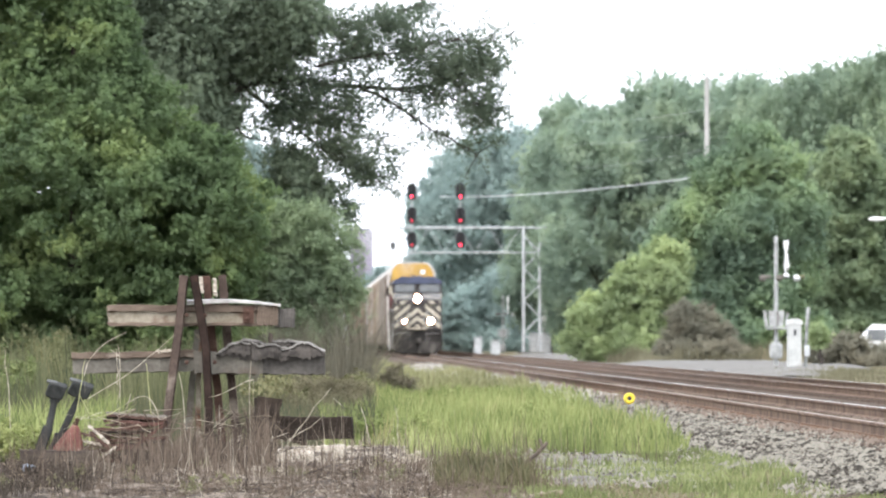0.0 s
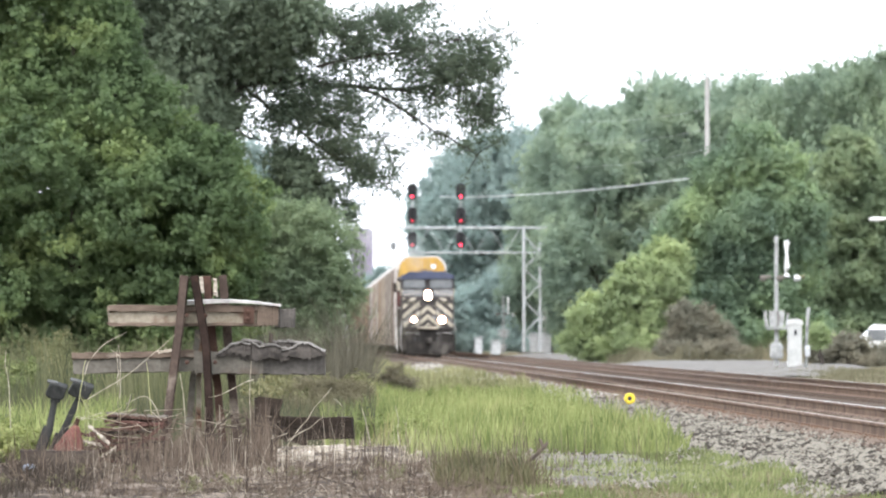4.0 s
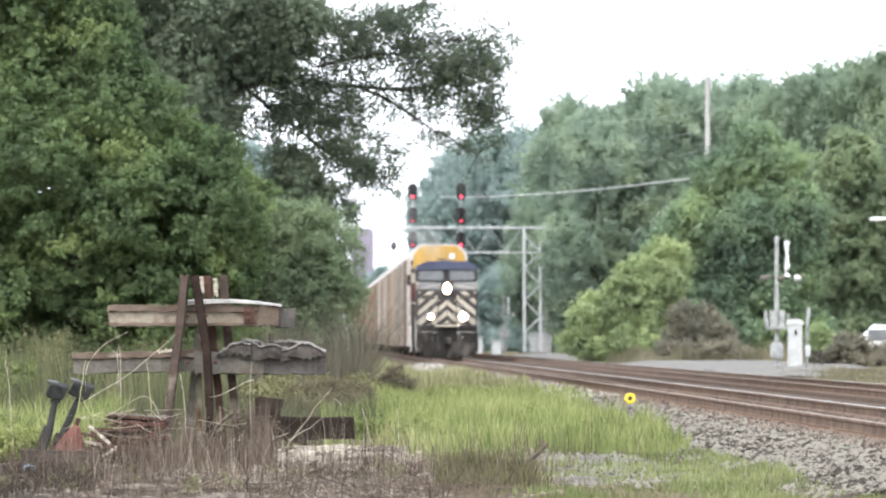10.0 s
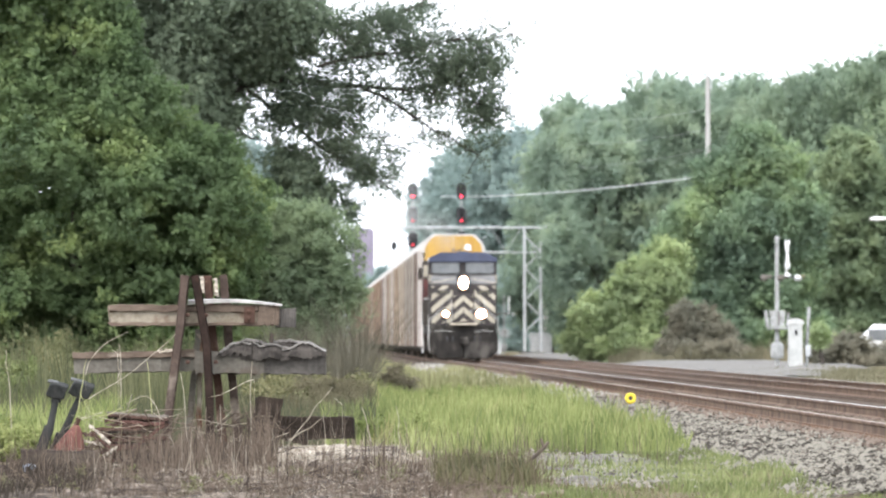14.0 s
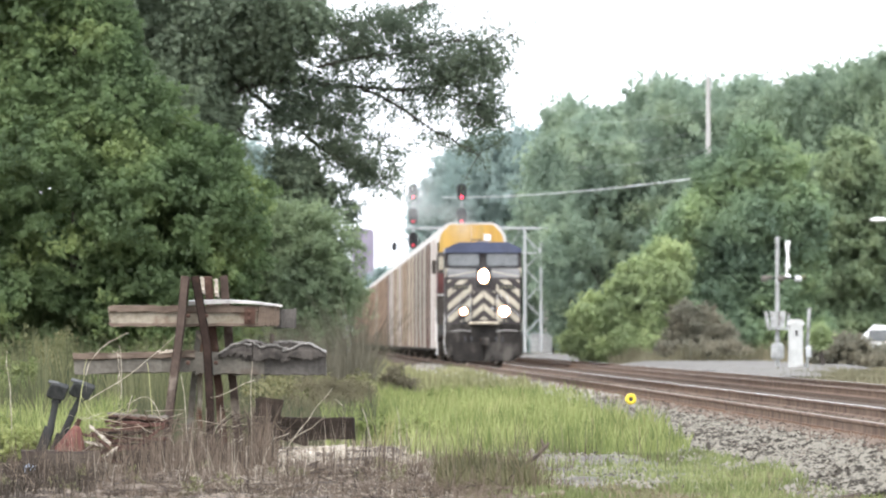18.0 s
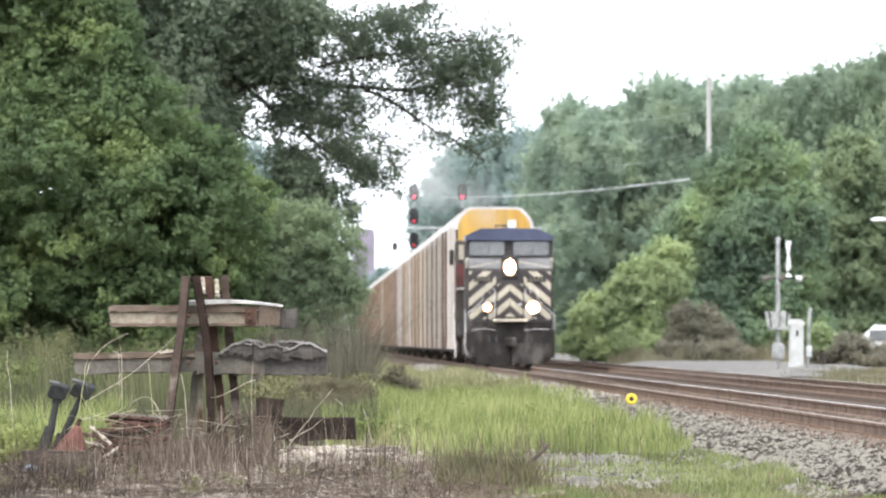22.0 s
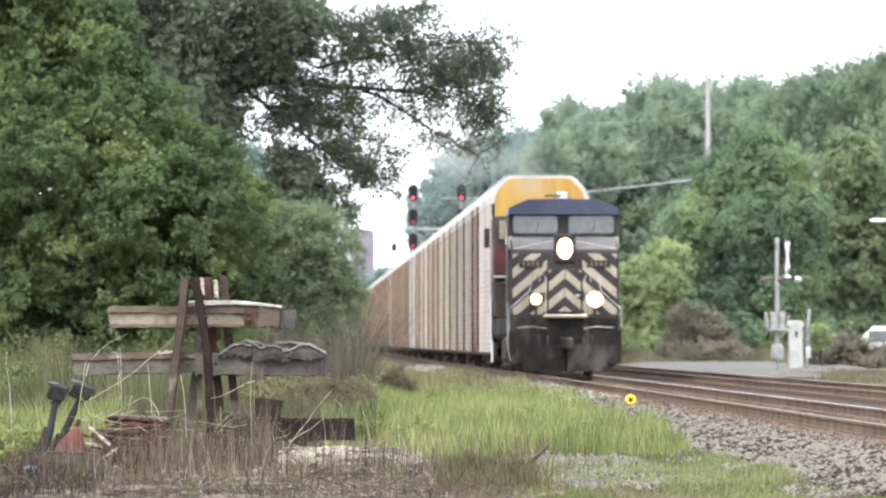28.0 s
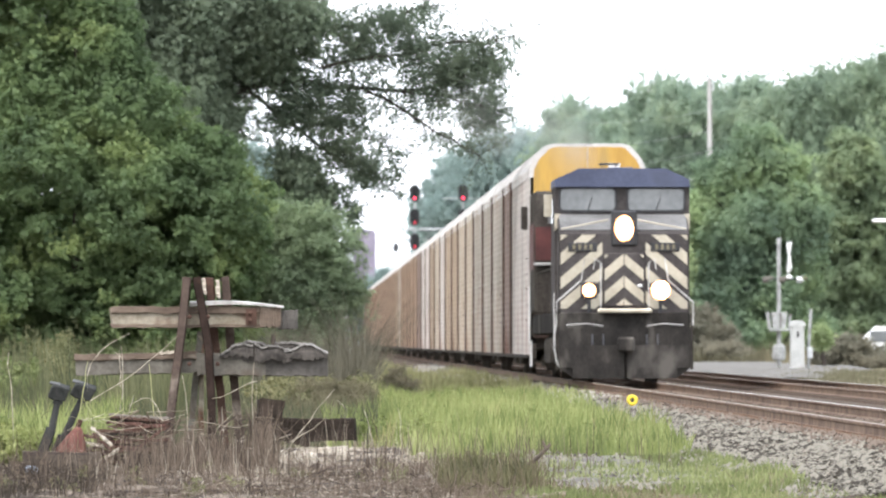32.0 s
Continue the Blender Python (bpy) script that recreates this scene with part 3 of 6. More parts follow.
        bm = lathe(B(), [(0.165, 0.0), (0.17, 0.02), (0.09, 0.05)] if sgn > 0 else [(0.1, 0.0), (0.105, 0.02), (0.06, 0.05)], pose(sgn * 0.82, -0.5, 2.12, 90, 0, 0), 16)
        part("lamp", bm, m, dl, "glowing ditch light")
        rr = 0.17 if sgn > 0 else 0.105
        part("halo_ring", lathe(B(), [(rr, 0.0), (rr + 0.045, 0.012), (rr + 0.055, 0.0)], pose(sgn * 0.82, -0.502, 2.12, 90, 0, 0), 18), HALO, dl, "warm glowing ring standing in for lamp glare")
        part("bracket", box(B(), sgn * 0.82 - 0.04, sgn * 0.82 + 0.04, -0.45, -0.35, 1.6, 1.98), BLACK, dl)
    # handrails and steps
    for sgn in (-1, 1):
        part("handrail", tube(B(), [(sgn * 1.57, -0.42, 1.32), (sgn * 1.57, -0.42, 1.85), (sgn * 1.0, -0.42, 2.35), (sgn * 0.92, -0.42, 2.85)], 0.019, 6), RAILGREY, lo, "white handrail")
        part("handrail", tube(B(), [(sgn * 0.55, -0.42, 1.66), (sgn * 0.55, -0.42, 2.75), (sgn * 0.68, -0.42, 2.85), (sgn * 0.72, -0.42, 2.6)], 0.015, 6), RAILGREY, lo, "white handrail")
        for y0 in (-0.3, 21.5):
            st = part("step_well", box(B(), sgn * 1.55 - 0.03, sgn * 1.55 + 0.03, y0, y0 + 0.05, 0.3, 1.6 if y0 < 5 else 0.95, 0.01), GRIME if y0 < 5 else WHITE, lo, "step well")
            for z in (0.4, 0.75, 1.1):
                part("step", box(B(), sgn * 1.28 - 0.25, sgn * 1.28 + 0.25, y0 + 0.1, y0 + 0.55, z, z + 0.04), GRIME, st)
            if y0 > 5:
                part("grab_iron", tube(B(), [(sgn * 1.58, y0 + 0.7, 0.9), (sgn * 1.58, y0 + 0.7, 2.35)], 0.025, 6), WHITE, lo)
        if sgn < 0:
            part("grab_iron", tube(B(), [(-1.56, -0.36, 1.32), (-1.62, -0.36, 1.15), (-1.62, -0.36, 0.8), (-1.55, -0.36, 0.45), (-1.5, -0.36, 0.36)], 0.02, 6), RAILGREY, lo, "bent white grab iron beside the steps")
            part("grab_iron", tube(B(), [(-1.58, 0.4, 0.85), (-1.6, 0.4, 1.6), (-1.6, 0.4, 2.05)], 0.02, 6), RAILGREY, lo)
        for k in range(9):
            part("stanchion", tube(B(), [(sgn * 1.52, 4.6 + 2 * k, 1.62), (sgn * 1.52, 4.6 + 2 * k, 2.65)], 0.02, 6), GRIME, lo)
        part("side_rail", tube(B(), [(sgn * 1.52, 4.6, 2.65), (sgn * 1.52, 20.6, 2.65)], 0.02, 6), GRIME, lo)
    part("hood", box(B(), -0.98, 0.98, 3.9, 21.4, 1.62, 4.45, 0.06), NAVY, lo, "blue engine hood")
    part("radiator_cabinet", box(B(), -1.58, 1.58, 17.4, 21.6, 1.65, 4.72, 0.06), GRIME, lo, "dark radiator cabinet with wings")
    part("front_panel", box(B(), -1.56, -1.0, 17.37, 17.4, 2.98, 3.82, 0.005), MAROON, lo, "dull red panel on the front of the radiator cabinet")
    part("front_ledge", box(B(), -1.6, -1.1, 17.2, 17.4, 2.86, 2.92, 0.01), RAILGREY, lo, "pale worn ledge")
    part("front_post", box(B(), -1.24, -1.08, 17.36, 17.4, 3.9, 4.55, 0.01), PALEGREY, lo, "pale grey post")
    part("side_panel", box(B(), -1.6, -1.575, 17.8, 21.4, 2.75, 3.9), MAROON, lo, "dull red side panel")
    part("exhaust_stack", box(B(), -0.3, 0.3, 9.5, 10.4, 4.44, 4.68, 0.03), GRIME, lo)
    for y0 in (3.1, 17.9):
        tk = part("bogie_frame", box(box(B(), -1.22, -1.05, y0 - 2.3, y0 + 2.3, 0.5, 0.85, 0.03), 1.05, 1.22, y0 - 2.3, y0 + 2.3, 0.5, 0.85, 0.03), GRIME, lo)
        box_bm = box(B(), -1.1, 1.1, y0 - 0.4, y0 + 0.4, 0.55, 1.12, 0.03)
        part("bolster", box_bm, GRIME, tk)
        for dy in (-1.95, 0, 1.95):
            wheelset(lo, y0 + dy, 0.52)
    return lo


def autorack(tones, front):
    """A covered car carrier: panelled sides, posts, curved roof, end doors, two bogies. Front end at y = 0."""
    ca = thing("autorack_car", pose(7.35, 0, 0), "tall covered autorack car with weathered tan side panels, white roof", "rail car", "autorack cars of the train")
    part("underframe", box(B(), -1.34, 1.34, 0.9, 27.6, 0.72, 1.1, 0.03), GRIME, ca)
    part("side_sill", box(B(), -1.46, -1.34, 0.6, 27.9, 0.5, 0.9, 0.01), GRIME, ca)
    part("side_sill", box(B(), 1.36, 1.5, 0.6, 27.9, 0.5, 0.9, 0.01), GRIME, ca)
    bm = prism(B(), [(-1.52, 5.2), (-1.51, 5.42), (-1.38, 5.68), (-1.1, 6.0), (-0.9, 6.06), (0.9, 6.06), (1.1, 6.0), (1.38, 5.68), (1.51, 5.42), (1.52, 5.2)], 1, 0.62, 27.88)
    roof = part("roof", bm, ROOFGREY, ca, "pale galvanised roof")
    for k in range(13):
        y = 0.7 + k * 2.255
        bm = B()
        prism(bm, [(-1.54, 5.2), (-1.53, 5.43), (-1.4, 5.7), (-1.115, 6.025), (-0.9, 6.085), (0.9, 6.085), (1.115, 6.025), (1.4, 5.7), (1.53, 5.43), (1.54, 5.2)], 1, y, y + 0.07)
        part("roof_rib", bm, ROOFGREY, roof)
    for y0, y1, m in ((0.58, 0.68, front), (27.82, 27.92, YELLOW)):
        for x0, x1 in ((-1.6, -0.01), (0.01, 1.6)):
            s = 1 if x0 > -0.5 else -1
            bm = prism(B(), [(0.01 * s, 1.05), (1.4 * s, 1.05), (1.4 * s, 5.3), (1.37 * s, 5.45), (1.27 * s, 5.66), (0.98 * s, 5.96), (0.84 * s, 6.0), (0.01 * s, 6.0)], 1, y0, y1)
            d = part("end_door", bm, m, ca, "yellow end door" if m is YELLOW else "")
            part("lower_door", box(B(), 0.04 * s if s > 0 else -1.4, 1.4 if s > 0 else -0.04, y0 - 0.035, y0 - 0.004, 1.05, 4.6), RACKPOST, d, "dark brown lower half of the end door")
            for z in (2.2, 3.4, 4.6):
                part("door_hinge", box(B(), s * 1.25 - 0.2, s * 1.25 + 0.2, y0 - 0.07, y0 - 0.035, z, z + 0.06), front, d)
            part("door_seam", box(B(), s * 0.78 - 0.02, s * 0.78 + 0.02, y0 - 0.02, y0, 4.62, 5.6), front, d)
    for s in (-1, 1):
        for k in range(12):
            y = 0.7 + k * 2.255
            bm = box(B(), s * 1.485 - 0.015, s * 1.485 + 0.015, y + 0.06, y + 2.2, 0.6, 5.42)
            for z in (1.95, 2.75, 3.55, 4.35):
                box(bm, s * 1.505 - 0.008, s * 1.505 + 0.008, y + 0.06, y + 2.2, z, z + 0.05)
            part("side_panel", bm, PANELS[tones[k % len(tones)]], ca)
        for k in range(13):
            y = 0.64 + k * 2.255
            wide = k in (12, 8 if tones[7] != tones[8] else 6)
            bm = box(B(), s * 1.515 - (0.05 if wide else 0.03), s * 1.515 + (0.06 if wide else 0.02), y, y + (0.3 if wide else 0.3 if k == 0 else 0.09), 0.6, 5.42)
            part("post", bm, RACKPOST if wide else PANELS[tones[k % len(tones)]], ca, "dark rusty post" if wide else "")
        for z in (1.5, 1.9, 2.3, 2.7, 3.1):
            part("grab_iron", tube(B(), [(s * 1.53, 0.95, z), (s * 1.58, 1.0, z), (s * 1.58, 1.4, z), (s * 1.53, 1.45, z)], 0.015, 5), RACKPOST, ca)
    for y0 in (2.9, 25.6):
        bm = box(box(B(), -1.1, -0.95, y0 - 1.3, y0 + 1.3, 0.3, 0.6, 0.03), 0.95, 1.1, y0 - 1.3, y0 + 1.3, 0.3, 0.6, 0.03)
        box(bm, -1.0, 1.0, y0 - 0.25, y0 + 0.25, 0.4, 0.8, 0.02)
        part("bogie_frame", bm, GRIME, ca)
        for dy in (-0.88, 0.88):
            wheelset(ca, y0 + dy, 0.42)
    part("coupler", box(B(), -0.12, 0.12, 0.0, 0.9, 0.74, 1.0, 0.03), GRIME, ca)
    return ca


loco = locomotive()

PITCH = 28.5
# panel tones of the front and rear half of each kind of car: 0 tan, 1 grey, 2 pale, 3 umber, 4 light, 5 orange
halves = [(2, 3), (1, 1), (1, 4), (4, 0), (0, 2), (4, 0), (2, 2), (3, 5), (5, 5)]
kinds = [autorack([a] * (8 if k == 0 else 6) + [b] * (4 if k == 0 else 6), YELLOW if k == 0 else RACKPOST) for k, (a, b) in enumerate(halves)]
part("marker_box", box(B(), -1.72, -1.54, 0.8, 1.1, 3.85, 4.45, 0.03), GRIME, kinds[0], "dark bracket box")
part("placard", box(B(), 0.54, 0.84, 0.54, 0.56, 5.3, 5.58), WHITE, kinds[0], "small white placard")
cars = []
for k in range(21):
    src = kinds[min(k, 8)] if k != 10 else kinds[3]
    used = any(c is src for c, _ in cars)
    cars.append((copy_thing(src, pose(7.35, 0, 0)) if used else src, 24.0 + k * PITCH))


# ---- signals and crossing ----
RED = glow("red_signal_light", (1.0, 0.05, 0.09), 2.4)
REDMID = glow("weak_red_signal_light", (1.0, 0.05, 0.09), 0.8)
REDDIM = glow("faint_red_signal_light", (1.0, 0.06, 0.1), 0.25)


def signal_gantry():
    g = thing("signal_gantry", pose(18.5, 668, -0.2), "silver cantilever signal gantry over the tracks, red lights lit", "signal gantry")
    for x in (-0.65, 0.65):
        for y in (-0.6, 0.6):
            part("leg", tube(B(), [(x, y, 0), (x, y, 10.2 if x < 0 else 9.0)], 0.105, 8), GANTRY, g)
    for k in range(7):
        z = 0.4 + k * 1.3
        s = 1 if k % 2 else -1
        for y in (-0.6, 0.6):
            part("leg_brace", tube(B(), [(-0.65 * s, y, z), (0.65 * s, y, z + 1.3)], 0.045, 6), GANTRY, g)
    part("footing", box(B(), -1.1, 1.1, -1.0, 1.0, -0.3, 0.15, 0.04), DIRT, g, "concrete footing")
    for y in (-0.6, 0.6):
        for z in (8.15, 10.15):
            part("chord", tube(B(), [(-10.8, y, z), (1.1 if z > 9 else 0.9, y, z)], 0.08 if z > 9 else 0.055, 8), GANTRY, g)
        for k in range(9):
            x0 = -10.7 + k * 1.22
            s = k % 2
            part("truss_brace", tube(B(), [(x0, y, 8.15 if s else 10.15), (x0 + 1.22, y, 10.15 if s else 8.15)], 0.013, 6), GANTRY, g)
    part("walkway", box(B(), -10.8, -0.4, -0.55, 0.55, 8.1, 8.16), GANTRY, g)
    for hx, lit in ((-9.65, 1), (-5.75, 1)):
        part("signal_pole", tube(B(), [(hx, -0.75, 8.0), (hx, -0.75, 13.4)], 0.07, 8), GANTRY, g)
        for z in (9.15, 11.1, 13.05):
            out = [(0.4 * math.cos(q), 0.28 * (1 if math.sin(q) > 0 else -1) + 0.4 * math.sin(q)) for q in (2 * math.pi * (k + 0.5) / 20 for k in range(20))]
            hd = part("signal_head", prism(B(), [(hx + x, z + q) for x, q in out], 1, -1.0, -0.94), BLACK, g, "black oval signal head")
            part("housing", box(B(), hx - 0.2, hx + 0.2, -0.94, -0.76, z - 0.55, z + 0.55, 0.03), BLACK, hd)
            for q in (0.36, 0, -0.36):
                part("lens", lathe(B(), [(0.11, 0), (0.085, 0.02), (0.04, 0.03)], pose(hx, -1.0, z + q - 0.03, 90, 0, 0), 14), BLACK if q > -0.1 else REDDIM if hx < -8 and z < 12 else REDMID if 10 < z < 12 else RED, hd, "lit red lens" if q < 0 else "dark lens")
                bm = B()
                arc = [(hx + 0.19 * math.cos(a), -1.0, z + q + 0.19 * math.sin(a)) for a in (math.pi * k / 8 for k in range(9))]
                for (p1, p2) in zip(arc, arc[1:]):
                    ins = [((hx + (p[0] - hx) * 0.9), p[1], z + q + (p[2] - z - q) * 0.9) for p in (p1, p2)]
                    va = [bm.verts.new(p) for p in (p1, p2, (p2[0], -1.32, p2[2]), (p1[0], -1.32, p1[2]))]
                    vb = [bm.verts.new(p) for p in (ins[0], ins[1], (ins[1][0], -1.32, ins[1][2]), (ins[0][0], -1.32, ins[0][2]))]
                    for f in ((va[0], va[1], va[2], va[3]), (vb[3], vb[2], vb[1], vb[0]), (va[3], va[2], vb[2], vb[3])):
                        bm.faces.new(f)
                part("hood", bm, BLACK, hd)
    out = [(-11.15 + 0.24 * math.cos(q), 8.7 + 0.36 * math.sin(q)) for q in (2 * math.pi * k / 16 for k in range(16))]
    part("small_signal_head", prism(B(), out, 1, 0.4, 0.6), BLACK, g, "small dark signal head seen from behind")
    part("bracket", tube(B(), [(-11.15, 0.5, 7.4), (-11.15, 0.5, 9.2)], 0.04, 6), GANTRY, g)
    part("hanger", tube(B(), [(-11.15, 0.5, 8.2), (-10.7, 0.5, 8.2)], 0.04, 6), GANTRY, g)
    return g


signal_gantry()


DULLZINC = mat("weathered_zinc", (0.21, 0.214, 0.205), (0.41, 0.414, 0.4), 4, 0.7, 0.1, fine=25, bump=0.15, stain=(0.16, 0.14, 0.12), stain_scale=3, stain_at=0.58)


def crossing_signal(m):
    c = thing("crossing_signal", m, "silver level-crossing mast with flashing-light heads, white crossbuck seen edge-on", "crossing signal")
    part("mast", tube(B(), [(0, 0, -0.3), (0, 0, 4.55)], [0.085, 0.075], 12), DULLZINC, c)
    part("cap", lathe(B(), [(0.09, 0), (0.09, 0.05), (0.03, 0.12)], pose(0, 0, 4.53), 10), DULLZINC, c)
    part("junction_box", lathe(B(), [(0.2, 0), (0.24, 0.1), (0.24, 0.5), (0.14, 0.62)], pose(0, 0, 0.12), 10), DULLZINC, c)
    me = part("gate_machine", prism(B(), [(-0.24, 1.3), (0.24, 1.3), (0.3, 1.9), (-0.28, 1.9)], 1, -0.3, 0.3), DULLZINC, c, "grey gate machine housing")
    part("tray", box(B(), -0.36, 0.42, -0.35, 0.35, 1.2, 1.28, 0.02), DULLZINC, me)
    part("cover_seam", box(B(), 0.02, 0.06, -0.31, -0.3, 1.32, 1.88), DIRT, me)
    part("gate_arm_support", box(B(), -0.06, 0.06, -0.12, 0.12, 0.0, 0.62, 0.02, pose(-0.34, 0, 1.28, 0, -8, 0)), DULLZINC, me)
    part("gate_arm_support", box(B(), -0.05, 0.05, -0.12, 0.12, 0, 0.55, 0.02, pose(0.36, 0, 1.28, 0, 6, 0)), DULLZINC, me)
    part("cross_arm", tube(B(), [(-0.62, 0.05, 3.12), (0.85, -0.05, 3.12)], 0.035, 8), BLACK, c)
    for x in (-0.5, 0.1, 0.75):
        hd = part("light_head", lathe(B(), [(0.11, -0.1), (0.12, 0.08), (0.05, 0.16)], pose(x, 0.0, 3.1, 0, 90, 0), 14), DIRT if x < 0.5 else SILVER, c)
        part("visor", tube(B(), [(x + 0.1, 0, 3.15), (x + 0.3, 0, 3.15)], 0.07, 8), DIRT, hd)
    for k, a in enumerate((28, -28)):
        part("crossbuck_board", box(B(), -0.02, 0.02, -0.6, 0.6, -0.11, 0.11, 0.0, pose(0.38, -0.02 + 0.05 * k, 3.95, a * 2, 0, 8)), WHITE, c, "white crossbuck board")
    part("bell", lathe(B(), [(0.12, 0), (0.13, 0.05), (0.05, 0.14)], pose(0.38, 0, 3.15), 12), WHITE, c, "white bell")
    part("track_sign", box(B(), 0.33, 0.37, -0.16, 0.16, 3.25, 3.6), WHITE, c)
    return c


crossing_signal(pose(17.5, 306.2, 0.12))
part_cab = thing("signal_cabinet", pose(17.45, 294, -0.2), "weathered white metal signal cabinet beside the crossing", "cabinet")
part("body", prism(B(), [(-0.25, 0), (0.25, 0), (0.235, 1.72), (-0.235, 1.72)], 1, -0.3, 0.3), CABINET, part_cab)
part("cap", prism(B(), [(-0.29, 1.68), (0.29, 1.68), (0.29, 1.76), (0.24, 1.84), (0.12, 1.89), (-0.12, 1.89), (-0.24, 1.84), (-0.29, 1.76)], 1, -0.36, 0.36), CABINET, part_cab, "overhanging domed cap")
part("plinth", box(B(), -0.3, 0.72, -0.28, 0.5, -0.1, 0.13, 0.02), CABINET, part_cab, "pale concrete plinth")
part("door", box(B(), -0.2, 0.2, -0.325, -0.3, 0.1, 1.7, 0.01), CABINET, part_cab)
part("vent", box(B(), -0.03, 0.05, -0.335, -0.325, 1.3, 1.5), BLACK, part_cab, "dark vent slot")
part("pipe", tube(B(), [(0.4, 0.2, 0.0), (0.42, 0.2, 1.0), (0.5, 0.2, 2.3)], 0.06, 8), DULLZINC, part_cab)
part("meter_box", box(B(), 0.36, 0.55, 0.05, 0.3, 0.55, 0.95, 0.02), SILVER, part_cab)
# a second, far crossing up the line
far = copy_thing(bpy.data.objects["crossing_signal"], pose(16.3, 672, -0.1))
for px, w, h, y0 in ((13.9, 0.6, 1.35, 655), (15.6, 0.75, 1.1, 668), (19.8, 1.8, 1.7, 690)):
    cb = thing("relay_cabinet", pose(px, y0, -0.25), "pale grey metal relay cabinet beside the line", "cabinet", "relay cabinets up the line")
    part("body", box(B(), -w / 2, w / 2, -0.4, 0.4, 0, h, 0.04), GANTRY, cb)
    part("lid", box(B(), -w / 2 - 0.05, w / 2 + 0.05, -0.46, 0.46, h, h + 0.08, 0.02), GANTRY, cb)

hs = thing("relay_house", pose(2.75, 600, -0.5), "pale grey relay house beside the line, half hidden by brush", "relay house")
part("body", box(B(), -0.62, 0.62, -0.8, 0.8, 0, 3.1, 0.04), GANTRY, hs)
part("roof", prism(B(), [(-0.7, 3.1), (0.7, 3.1), (0.7, 3.17), (0, 3.3), (-0.7, 3.17)], 1, -0.88, 0.88), GANTRY, hs)
part("door", box(B(), -0.35, 0.35, -0.83, -0.8, 0.1, 2.2, 0.01), DULLZINC, hs)
lp = thing("line_post", pose(3.68, 598, -0.3), "dark wooden post beside the relay house", "post")
part("post", tube(B(), [(0, 0, -0.1), (0, 0, 2.9)], [0.1, 0.08], 8), WOODDARK, lp)

# street lamp over the road
sl = thing("street_lamp", pose(25.8, 330, -0.33), "grey street lamp with a long arm and pale head", "street lamp")
part("pole", tube(B(), [(0, 0, 0), (0, 0, 5.6), (-0.4, 0, 6.05)], [0.09, 0.06, 0.045], 10), SILVER, sl)
part("arm", tube(B(), [(-0.4, 0, 6.05), (-1.6, 0, 6.12), (-2.8, 0, 6.1)], 0.04, 8), SILVER, sl)
bm = lathe(B(), [(0.03, 0), (0.07, 0.1), (0.09, 0.35), (0.06, 0.6), (0.02, 0.66)], pose(-2.6, 0, 6.08, 0, -90, 0), 14)
part("head", bm, WHITE, sl, "pale lamp head")

# parked white van beyond the crossing
van = thing("parked_van", pose(26.5, 367, -0.5), "white van parked behind the roadside bushes", "van")
bm = prism(B(), [(-2.5, 0.45), (2.5, 0.45), (2.5, 1.95), (2.35, 2.12), (-1.2, 2.12), (-1.9, 1.45), (-2.45, 1.25)], 1, -0.95, 0.95)
part("body", bm, WHITE, van)
part("bumper", box(B(), -2.6, -2.45, -0.9, 0.9, 0.4, 0.65, 0.04), BLACK, van)
for x in (-1.6, 1.6):
    for y in (-0.9, 0.9):
        wh = part("wheel", lathe(B(), [(0.3, -0.1), (0.34, -0.05), (0.34, 0.05), (0.3, 0.1)], pose(x, y, 0.34, 90, 0, 0), 18), BLACK, van)
        part("rim", lathe(B(), [(0.2, -0.11), (0.2, 0.11)], pose(x, y, 0.34, 90, 0, 0), 12), SILVER, wh)
for x0, x1 in ((-1.55, -0.7), (-0.5, 0.6), (0.8, 2.1)):
    part("window", box(B(), x0, x1, -0.96, -0.945, 1.4, 1.9), GLASS, van)
part("headlight", box(B(), -2.5, -2.4, -0.85, -0.55, 0.85, 1.05, 0.03), RED, van, "red lamp")


# ---- utility pole and wires ----
up = thing("utility_pole", pose(22.4, 459, -0.2), "tall weathered wooden utility pole", "utility pole")
part("pole", tube(B(), [(0, 0, 0), (0.02, 0, 8), (0, 0, 15.75)], [0.2, 0.16, 0.12], 12), POLEWOOD, up)
part("pole_top_pin", tube(B(), [(0.2, 0, 15.0), (0.2, 0, 15.5)], 0.04, 6), SILVER, up)
part("bracket", tube(B(), [(0, 0, 15.0), (0.2, 0, 15.05)], 0.03, 6), SILVER, up)
far_pole = copy_thing(up, pose(21.5, 735, -0.2))
far_pole.scale = (1, 1, 1.35)


def wire(p, q, sag, r=0.03):
    p, q = Vector(p), Vector(q)
    pts = [p.lerp(q, k / 16) - Vector((0, 0, sag * 4 * (k / 16) * (1 - k / 16))) for k in range(17)]
    w = part("overhead_wire", tube(B(), pts, r, 5), SILVER)
    tagged(w, "thin grey overhead wire sagging along the line", "wire", "overhead wires")


wire((22.4, 459, 10.0), (12.2, 735, 13.6), 0.35, 0.032)
wire((22.4, 459, 13.7), (21.5, 735, 20.6), 0.5, 0.006)
wire((22.4, 459, 12.6), (21.5, 735, 18.5), 0.5, 0.006)
wire((22.4, 459, 11.5), (21.5, 735, 16.4), 0.5, 0.006)

# ---- far tower ----
tw = thing("storage_tower", pose(13.4, 1840, -0.4), "distant purple-grey tower rising behind the trees", "tower")
